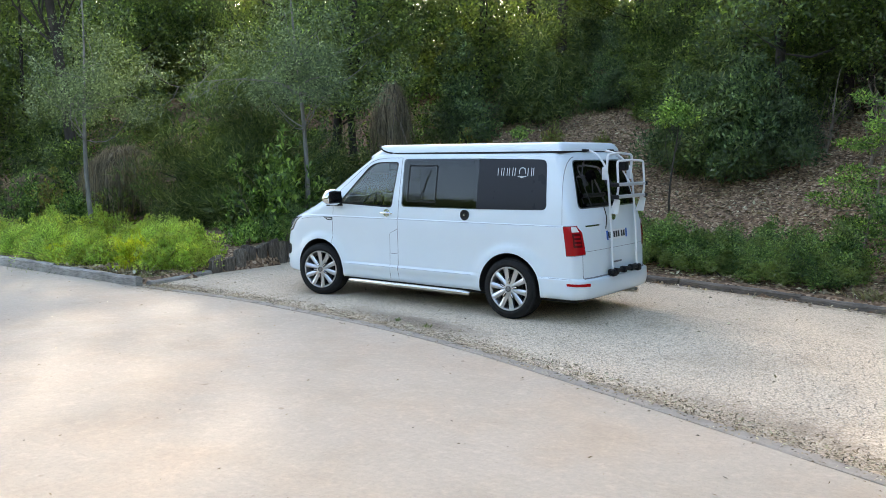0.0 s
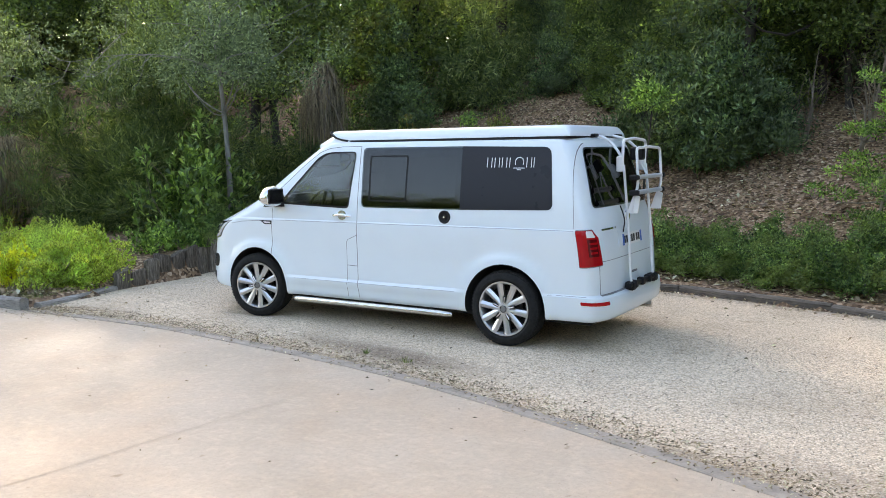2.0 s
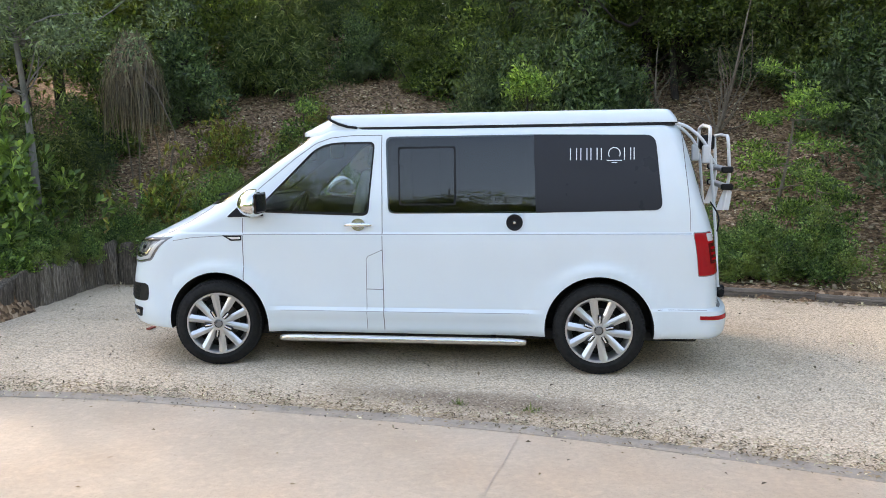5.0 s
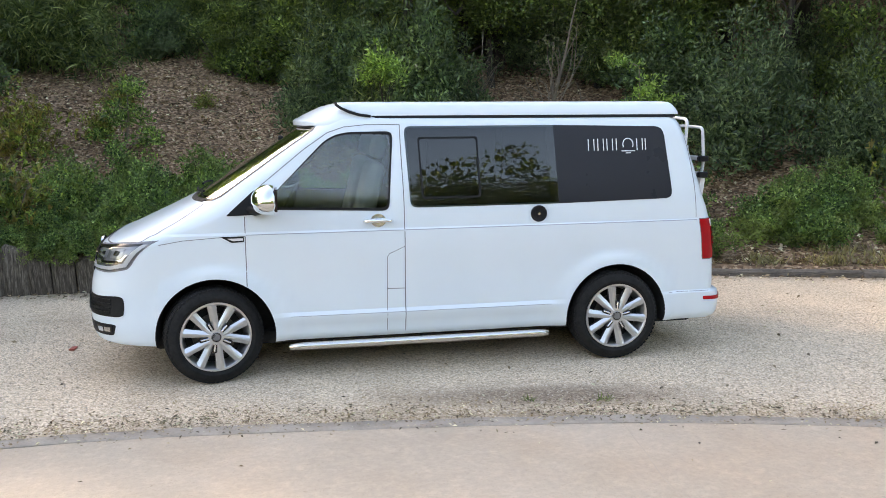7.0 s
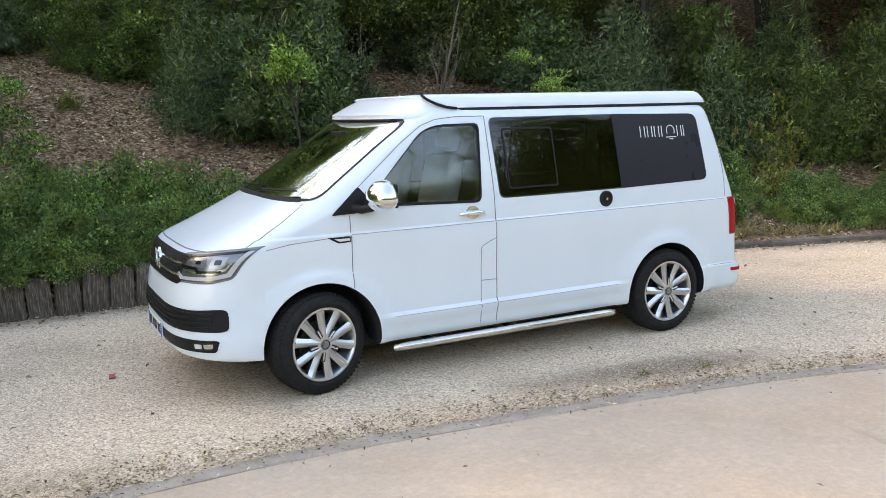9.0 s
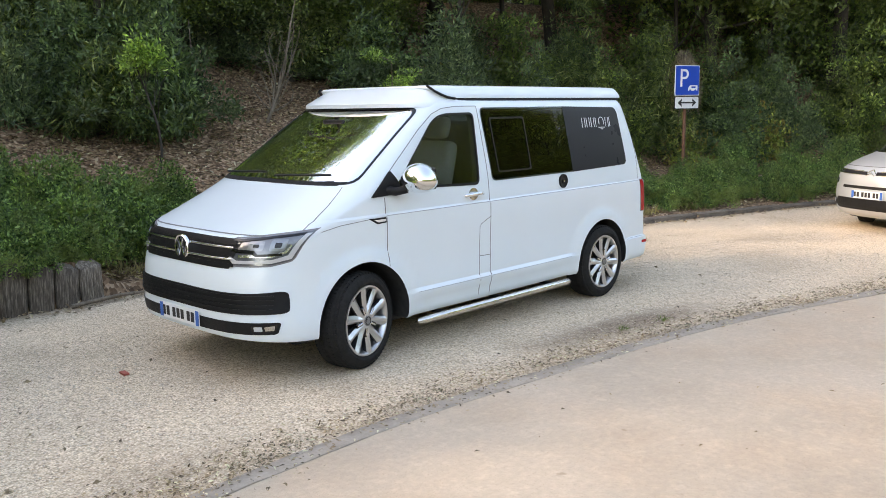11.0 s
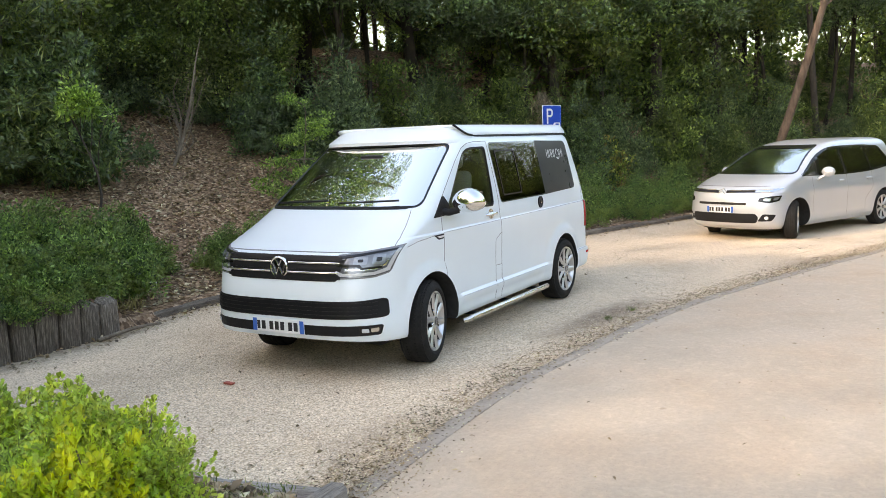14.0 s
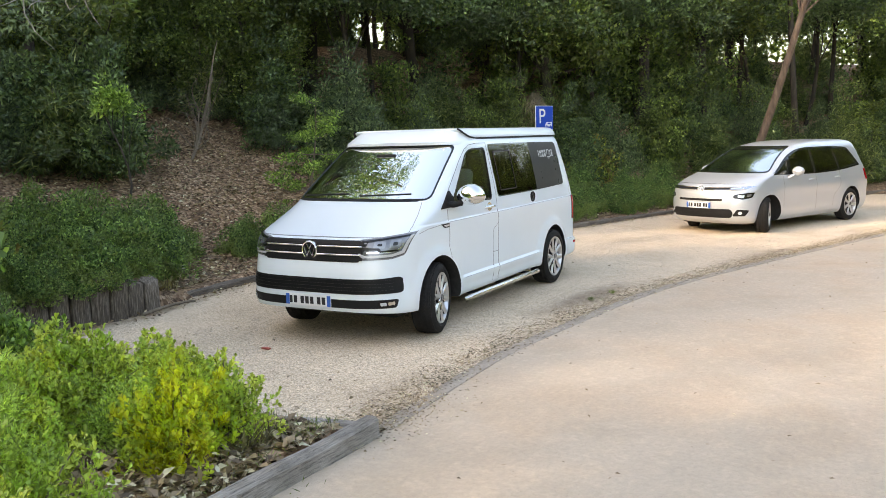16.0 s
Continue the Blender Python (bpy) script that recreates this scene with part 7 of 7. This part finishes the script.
# slender grey trees in the bed and the leaning pine
grey = tree("slender grey tree with thin grey green leaves", "grey trees", 5.6, 4.4, 2.7, 150, 90, 0.062, LEAF_GREY, GREYBARK, 91, 0.058, (-0.35, 0.1), 0.30, 26, 0.36, droop=0.35, fork=0.46)
set_at(grey, -5.3, 2.45, 1.0)
set_at(copy_thing(grey, Matrix()), -9.0, 0.25, 0.95, 2.5)
pine = tree("leaning pine with a bare reddish trunk", "pines", 11.0, 4.5, 7.0, 60, 70, 0.17, LEAF_LIGHT, PINEBARK, 92, 0.125, (0.0, -3.1), 0.5, 12, 0.07, name="pine_tree")
set_at(pine, 16.2, -0.68, 1.0)

# woods
oaks = [tree("tall woodland oak with a dark trunk", "woodland trees", h, w, cz, 150, 120, 0.115, LEAF_OAK, BARK, 101 + i, r, ln, 0.62, 6, 0.55)
        for i, (h, w, cz, r, ln) in enumerate(((10.5, 6.4, 2.2, 0.12, (0.4, 0.2)), (12.5, 6.0, 2.8, 0.15, (-0.5, 0.3)), (8.5, 6.0, 1.4, 0.10, (0.2, -0.6)), (14.0, 5.8, 3.4, 0.16, (0.1, 0.5))))]
spots = [(5.2, 9.6), (8.0, 9.4), (3.9, 12.4), (2.2, 11.0), (0.0, 11.4), (7.4, 8.2), (11.2, 6.6), (14.6, 4.6), (18.4, 2.8), (-4.8, 10.6), (-8.6, 7.4), (-11.0, 9.0), (-19.0, 4.4), (-18.2, 0.8), (-22.5, 1.6), (-24, 5.0), (21.8, 0.4), (24.6, -2.2), (28, -4.5), (22.2, -5.2)]
spots += [(31.5, -7), (34, -10), (26, 1.5), (29.5, -1), (33, -3), (37, -6), (19.6, -1.8), (-21, -1.6), (-25, -3.5), (-28, 0.5), (-20.5, 6.5), (-30, 4), (-7.4, 10.8), (-2.2, 12.4), (-1.8, 11.0), (1.6, 12.2), (-5.4, 12.2), (-9.4, 9.6), (-4.0, 11.2), (5.8, 8.2)]
spots += [(13.2, 3.6), (16.6, 2.2), (18.0, 0.8), (-23, 8.0), (-26, 12), (-15.5, 10.5), (-24.5, 5.0), (-27, 13.6), (-30, 15.7), (-33, 17.5), (-32, 10), (-36, 14), (-40, 18), (-34, 20), (-29, 15), (-44, 12), (-26, 9), (-38, 7)]
tries = 0
while len(spots) < 195 and tries < 9000:
    tries += 1
    x = rs.uniform(-46, 44)
    y = float(along(BACK, x)) + rs.uniform(8.5, 36)
    if all((x - a) ** 2 + (y - b) ** 2 > 6.0 for a, b in spots):
        spots.append((x, y))
slims = [tree("slender woodland tree with a high open crown", "slender woodland trees", h, w, cz, 80, 110, 0.11, LEAF_OAK, BARK, 121 + i, 0.10, ln, 0.6, 6, 0.55) for i, (h, w, cz, ln) in enumerate(((11.5, 4.4, 5.0, (0.5, 0.2)), (13.0, 4.8, 6.0, (-0.4, 0.4))))]
spread(slims, [p for i, p in enumerate(spots) if p[0] > 19 and i % 3], 0.85, 1.2, 18, 0.2)
open_left = lambda p: p[0] < -12 and (p[1] > 19 or (p[0] > -24 and p[1] > 11))
over_bank = lambda p: -5.0 < p[0] < 7.5 and p[1] < 14.5
spread(oaks, [p for i, p in enumerate(spots) if (p[0] <= 19 or i % 3 == 0) and not over_bank(p) and not open_left(p)], 0.85, 1.25, 8, 0.2)
low_oaks = [p for p in spots if over_bank(p) and p[0] > -1] + [(1.4, 9.2), (3.2, 9.4), (5.0, 8.6), (6.6, 9.8)]
# added trees whose crowns keep sky light off the bank
shade_canopy = [tree("low spreading tree with a flat dark crown, added to shade the bank", "spreading trees", 6.3 + 0.5 * i, 6.4, 3.5, 190, 130, 0.11, LEAF_DARK, BARK, 141 + i, 0.075, (0.3, -0.5), 0.6, 8, 0.5, droop=0.0) for i in range(2)]
spread(shade_canopy, [(8.8, 9.2), (7.3, 6.8), (12.6, 4.4), (15.2, 3.0), (18.0, 1.4), (13.8, 6.4), (20.8, 0.0), (10.4, 7.6), (16.8, 5.0), (19.6, 3.2), (22.4, 1.6), (23.6, -1.4)], 0.92, 1.08, 31, 0.2)
# dense oaks added high on the bank: they darken it and the windscreen's reflection
for x, y, s, a in ((2.6, 9.8, 0.95, 0.3), (4.3, 10.8, 1.0, 1.9), (1.3, 11.2, 1.0, 4.0)):
    set_at(copy_thing(oaks[0], Matrix()), x, y, s, a, 0.2)
spread([copy_thing(o, Matrix()) for o in oaks], [(-25.3, 15.2), (-29.3, 18.2), (-22.5, 16.8), (-27.5, 21.0)], 0.9, 1.1, 32, 0.2)
spread([copy_thing(o, Matrix()) for o in oaks], low_oaks, 0.58, 0.80, 28, 0.2)
tall = tree("very tall pine with an open crown, added to shape the light", "pines", 18.0, 8.0, 7.5, 260, 90, 0.17, LEAF_DARK, BARK, 131, 0.2, (-0.6, -1.6), 0.6, 14, 0.28, name="pine_tree")
# these two pines are added to block the low sun from the drive
set_at(tall, -15.5, 3.6, 0.85)
set_at(copy_thing(tall, Matrix()), -13.0, 9.2, 0.8, 5.0)
# pines added above the bank to shade it and mirror in the windscreen
set_at(copy_thing(tall, Matrix()), 3.4, 10.2, 0.98, 0.5)
set_at(copy_thing(tall, Matrix()), 0.8, 12.6, 0.98, 2.2)
set_at(copy_thing(tall, Matrix()), 6.2, 10.6, 0.85, 3.4)
set_at(copy_thing(tall, Matrix()), 9.4, 9.0, 1.0, 1.6)
set_at(copy_thing(tall, Matrix()), 15.6, 1.9, 0.9, 2.4)
# trees across the drive, seen only in the windows
across = [(x, min(-15.2, float(along(EDGE, x)) - 5.0) - 0.8 * math.sin(x)) for x in np.arange(12, 36, 2.0)] + [(x, min(-19.5, float(along(EDGE, x)) - 9.0) - math.cos(x)) for x in np.arange(12, 40, 2.6)]
lower = [(x, -23.5 + 2.0 * math.sin(x * 1.7)) for x in np.arange(-36, -9, 2.6)] + [(x, -28 + 1.5 * math.cos(x)) for x in np.arange(-34, -8, 3.1)]
lower += [(-7.5, -26), (-5.5, -28), (-3, -29), (-1, -31), (-4, -32)]
across += [(34, -17.5), (36, -20), (38, -23), (40, -18), (42, -21), (44, -25), (33, -21), (47, -19), (38, -16), (35, -23.5), (41, -24)]
spread([copy_thing(o, Matrix()) for o in oaks], across, 1.05, 1.4, 9, 0.2)
spread([copy_thing(o, Matrix()) for o in oaks], lower, 0.62, 0.95, 29, 0.2)
spread([copy_thing(o, Matrix()) for o in oaks], [(x, -38 - 3 * math.sin(x * 2)) for x in np.arange(-42, 18, 3.4)], 0.8, 1.05, 19, 0.2)


def far_woods(name, line, height, count, leaf, mat, label, seed):
    """A belt of distant foliage along a line of points."""
    rg = np.random.default_rng(seed)
    line = np.asarray(line, float)
    seg = np.linalg.norm(np.diff(line, axis=0), axis=1)
    cum = np.concatenate([[0], np.cumsum(seg)])
    n = count // 60
    s = rg.uniform(0, cum[-1], n)
    c = np.stack([np.interp(s, cum, line[:, 0]), np.interp(s, cum, line[:, 1]), np.zeros(n)], 1)
    c[:, :2] += rg.normal(size=(n, 2)) * 2.2
    top = height * (0.75 + 0.25 * np.sin(s * 0.35) * np.cos(s * 0.13 + 1))
    c[:, 2] = [max(0, ground_z(p[0], p[1])) for p in c] + top * rg.uniform(0, 1, n) ** 0.9
    v, f = cloud(c, rg.uniform(0.8, 1.6, n), 60, leaf, rg, 0.6)
    ob = part_mesh(name, mesh_of(name, v, f), mat)
    return tagged(ob, label, "woods", kind="stuff")


far_woods("far_woods", [(-60, -8), (-58, 20), (-40, 40), (-14, 42)], 12.5, 44000, 0.42, LEAF_OAK, "low far woodland foliage beyond the bed", 25)
far_woods("far_woods", [(-14, 42), (0, 42), (30, 28), (40, 19)], 16.0, 46000, 0.42, LEAF_OAK, "dense far woodland foliage beyond the bank", 5)
far_woods("far_woods", [(42, 17), (56, 2), (58, -18)], 9.5, 22000, 0.42, LEAF_OAK, "low far woodland foliage along the drive", 15)
far_woods("tree_line", [(24, -41), (-6, -38), (-44, -40)], 15.5, 100000, 0.38, LEAF_OAK, "rolling tree line across the drive", 26)
far_woods("tree_line", [(60, -30), (44, -42), (10, -56), (-30, -56), (-56, -36)], 11.0, 30000, 0.45, LEAF_OAK, "distant tree line across the drive", 6)


# fallen leaves and small stones
def scatter(name, n, place, size, mat, label, category, seed, ratio=0.6, flat=0.25):
    rg = np.random.default_rng(seed)
    p = np.array([place(rg) for _ in range(n)])
    d = rg.normal(size=(n, 3)) * np.array([1, 1, flat])
    d /= np.linalg.norm(d, axis=1, keepdims=True)
    ln = size * rg.uniform(0.5, 1.5, (n, 1))
    up = np.array([0, 0, 1.0]) + rg.normal(size=(n, 3)) * 0.35
    side = np.cross(d, up)
    side /= np.linalg.norm(side, axis=1, keepdims=True)
    mid = p + d * ln * 0.5
    v = np.stack([p, mid + side * ln * ratio / 2 + [0, 0, 0.15 * size], p + d * ln, mid - side * ln * ratio / 2 + [0, 0, 0.15 * size]], 1).reshape(-1, 3)
    ob = part_mesh(name, mesh_of(name, v, np.arange(4 * n).reshape(n, 4)), mat)
    return tagged(ob, label, category, kind="stuff")


def on_bank(rg):
    x = rg.uniform(-9, 15)
    d = rg.uniform(0.05, 1.0) ** 1.3 * 9.5
    y = float(along(BACK, x)) + d
    return (x, y, ground_z(x, y) + 0.012)


def on_bed(rg):
    y = rg.uniform(-1.68, 2.6)
    x = planter_x(y) - rg.uniform(0.08, 4.0)
    return (x, y, ground_z(x, y) + 0.012)


def by_edge(rg):
    x = rg.uniform(-4.1, 14)
    y = float(along(EDGE, x)) + rg.normal() * 0.13 + 0.10
    return (x, y, 0.012 if y > along(EDGE, x) else 0.02)


def by_kerb(rg):
    x = rg.uniform(-4.4, 14)
    return (x, float(along(BACK, x)) - abs(rg.normal()) * 0.16 - 0.03, 0.012)


def on_bed(rg):
    x, y = rg.uniform(-7.5, -4.45), rg.uniform(-1.76, -0.7)
    return (x, y, ground_z(x, y) + 0.012)


def on_lot(rg):
    x = rg.uniform(-4.4, 12)
    a, b = float(along(EDGE, x)), float(along(BACK, x))
    return (x, rg.uniform(a, b), 0.010)


def on_road(rg):
    x = rg.uniform(-8, 9)
    return (x, float(along(EDGE, x)) - 0.12 - rg.uniform(0, 1) ** 2 * 5, 0.006)


scatter("leaf_litter", 62000, on_bank, 0.065, LITTER, "fallen brown oak leaves covering the bank", "leaves", 1)
scatter("bed_litter", 5200, on_bed, 0.065, LITTER, "fallen brown leaves on the planting bed", "leaves", 2)
scatter("edge_litter", 13000, by_edge, 0.024, LITTER, "brown needles and leaf bits along the edging", "leaves", 3, 0.4)
scatter("kerb_litter", 1500, by_kerb, 0.045, LITTER, "fallen leaves along the timber kerb", "leaves", 4)
scatter("bed_litter", 1100, on_bed, 0.085, LITTER, "dry brown leaves lying under the bushes of the bed", "leaves", 8, 0.6)
scatter("gravel_litter", 500, on_lot, 0.035, LITTER, "leaf bits scattered on the gravel", "leaves", 5, 0.5)
scatter("corner_litter", 900, lambda rg: (-3.85 + rg.normal() * 0.35, -1.80 + rg.normal() * 0.16, 0.014), 0.02, LITTER, "brown leaf bits heaped at the corner of the bed", "leaves", 7, 0.5)
scatter("drive_litter", 260, on_road, 0.03, LITTER, "leaf bits scattered on the drive", "leaves", 6, 0.4)


def pebbles():
    rg = np.random.default_rng(12)
    n = 22000
    vs, fs = [], []
    ico = np.array([(1, 0, 0), (-1, 0, 0), (0, 1, 0), (0, -1, 0), (0, 0, 1), (0, 0, -0.6)])
    tri = [(0, 2, 4), (2, 1, 4), (1, 3, 4), (3, 0, 4), (2, 0, 5), (1, 2, 5), (3, 1, 5), (0, 3, 5)]
    for i in range(n):
        x = rg.uniform(-4.3, 7)
        a, b = float(along(EDGE, x)), float(along(BACK, x))
        y = rg.uniform(a + 0.02, min(b, a + 3.2))
        if x < planter_x(y) + 0.1:
            continue
        s = rg.uniform(0.004, 0.010) * np.array([1, rg.uniform(0.6, 1), rg.uniform(0.4, 0.8)])
        t = rg.uniform(0, 6.28)
        c, q = math.cos(t), math.sin(t)
        v = ico * s * rg.uniform(0.75, 1.2, (6, 3))
        v = np.stack([v[:, 0] * c - v[:, 1] * q + x, v[:, 0] * q + v[:, 1] * c + y, v[:, 2] + 0.003], 1)
        k = len(vs)
        vs += v.tolist()
        fs += [(p + k, r + k, o + k) for p, r, o in tri]
    ob = part_mesh("gravel_stones", mesh_of("gravel_stones", vs, fs), STONES)
    tagged(ob, "loose pale gravel stones", "gravel", kind="stuff")


def stone_mat():
    m, nt, p = material("pale loose stones")
    g = nt.nodes.new("ShaderNodeNewGeometry")
    col = ramp(nt, g.outputs["Random Per Island"], [(0.0, (0.32, 0.245, 0.175)), (0.3, (0.52, 0.42, 0.32)), (0.7, (0.60, 0.50, 0.39)), (1.0, (0.68, 0.59, 0.48))])
    nt.links.new(col, p.inputs["Base Color"])
    p.inputs["Roughness"].default_value = 0.9
    return m


STONES = stone_mat()
pebbles()


# grass and moss on worn ground
def tufts(name, spots, count, length, mat, label, seed):
    rg = np.random.default_rng(seed)
    vs, fs = [], []
    for x, y, r in spots:
        n = int(count * r)
        p = np.stack([x + rg.normal(size=n) * r * 0.5, y + rg.normal(size=n) * r * 0.35, np.zeros(n)], 1)
        p[:, 2] = [max(0.0, ground_z(a, b)) - 0.004 for a, b in p[:, :2]]
        d = rg.normal(size=(n, 3)) * np.array([0.6, 0.6, 0.15]) + np.array([0, 0, 0.8])
        d /= np.linalg.norm(d, axis=1, keepdims=True)
        ln = length * rg.uniform(0.4, 1.3, (n, 1))
        v, f = leaf_faces(p, p + d * ln, ln[:, 0] * 0.10, 0.1, rg)
        fs.append(f + 4 * sum(len(q) for q in fs))
        vs.append(v)
    ob = part_mesh(name, mesh_of(name, np.concatenate(vs), np.concatenate(fs)), mat)
    return tagged(ob, label, "grass", kind="stuff")


GRASS = leaf_mat("short mossy grass", (0.07, 0.10, 0.03), (0.22, 0.27, 0.08), 0.6, 0.3, (0.38, 0.36, 0.15))
STRAW = leaf_mat("dry straw grass", (0.20, 0.15, 0.08), (0.44, 0.35, 0.20), 0.7, 0.3)
tufts("grass", [(-4.45, -1.55, 0.35), (-4.75, -1.6, 0.4), (-4.6, -1.2, 0.3), (-5.1, -1.66, 0.4), (-5.6, -1.68, 0.3), (-6.3, -1.66, 0.4), (-4.55, -0.8, 0.25), (0.55, -1.70, 0.05), (1.05, -1.80, 0.06), (-7.4, -1.66, 0.5)], 900, 0.055, GRASS, "short mossy grass on the bed and worn gravel", 41)
tufts("dry_grass", [(5.4, 2.0, 0.35), (6.0, 1.85, 0.4), (6.6, 1.6, 0.3), (4.7, 2.2, 0.3), (5.8, 2.3, 0.4), (-4.9, -1.45, 0.2), (7.6, 1.4, 0.3), (-1.2, 3.3, 0.3)], 420, 0.16, STRAW, "dry straw coloured grass at the foot of the bank", 42)

# a bare limb of the grey tree, hanging over the bed
rg_limb = np.random.default_rng(77)


def bare_limb(root, tip, r0, deep):
    bm = bmesh.new()
    pts = branch(bm, root, tip, r0, r0 * 0.3, rg_limb, 0.02, 7)
    stack = [(p, deep) for p in pts[2:]]
    while stack:
        p, k = stack.pop()
        for _ in range(2):
            q = p + Vector(rg_limb.normal(size=3)) * 0.16 * k + (Vector(tip) - Vector(root)).normalized() * 0.16 * k + Vector((0, 0, -0.10 * k))
            sub_pts = branch(bm, p, q, 0.0035 * k, 0.0015, rg_limb, 0.1, 4, 4)
            if k > 1:
                stack += [(sub_pts[2], k - 1), (sub_pts[3], k - 1)]
    return bm


part("bare_limb", bare_limb((0.0, -0.05, 2.8), (0.25, -2.95, 2.66), 0.010, 2), GREYBARK, grey, "leafless grey limb", 60)

# a stick, a pale rock and a scrap on the ground
bm = bmesh.new()
branch(bm, (-2.10, 2.60, 0.022), (-1.28, 2.62, 0.026), 0.022, 0.012, rg_limb, 0.03, 7, 7)
tagged(part("fallen_stick", bm, TWIG, None, smooth=60), "fallen bare stick lying along the palisade", "stick")
bm = bmesh.new()
bmesh.ops.create_icosphere(bm, subdivisions=2, radius=0.085)
for v in bm.verts:
    v.co *= 1 + 0.25 * noise.noise(v.co * 14)
    v.co = Vector((v.co.x * 1.1 - 0.3, v.co.y * 0.8 + 3.85, v.co.z * 0.75 + ground_z(-0.3, 3.85) + 0.035))
ROCK = plain("pale limestone", (0.55, 0.53, 0.49), 0.9, 0, 0.2, 9.0, 0.3)
tagged(part("rock", bm, ROCK, None), "pale limestone rock lying on the bank", "rock")
bm = bmesh.new()
vs = [bm.verts.new(p) for p in ((-2.75, 0.24, 0.006), (-2.71, 0.24, 0.006), (-2.70, 0.33, 0.006), (-2.74, 0.33, 0.006))]
bm.faces.new(vs)
geo = bmesh.ops.extrude_face_region(bm, geom=bm.faces[:])
for v in geo["geom"]:
    if isinstance(v, bmesh.types.BMVert):
        v.co.z += 0.012
bmesh.ops.recalc_face_normals(bm, faces=bm.faces[:])
tagged(part("red_strip", bm, plain("faded red wood", (0.42, 0.10, 0.07), 0.7), None), "short red strip lying on the gravel", "strip")
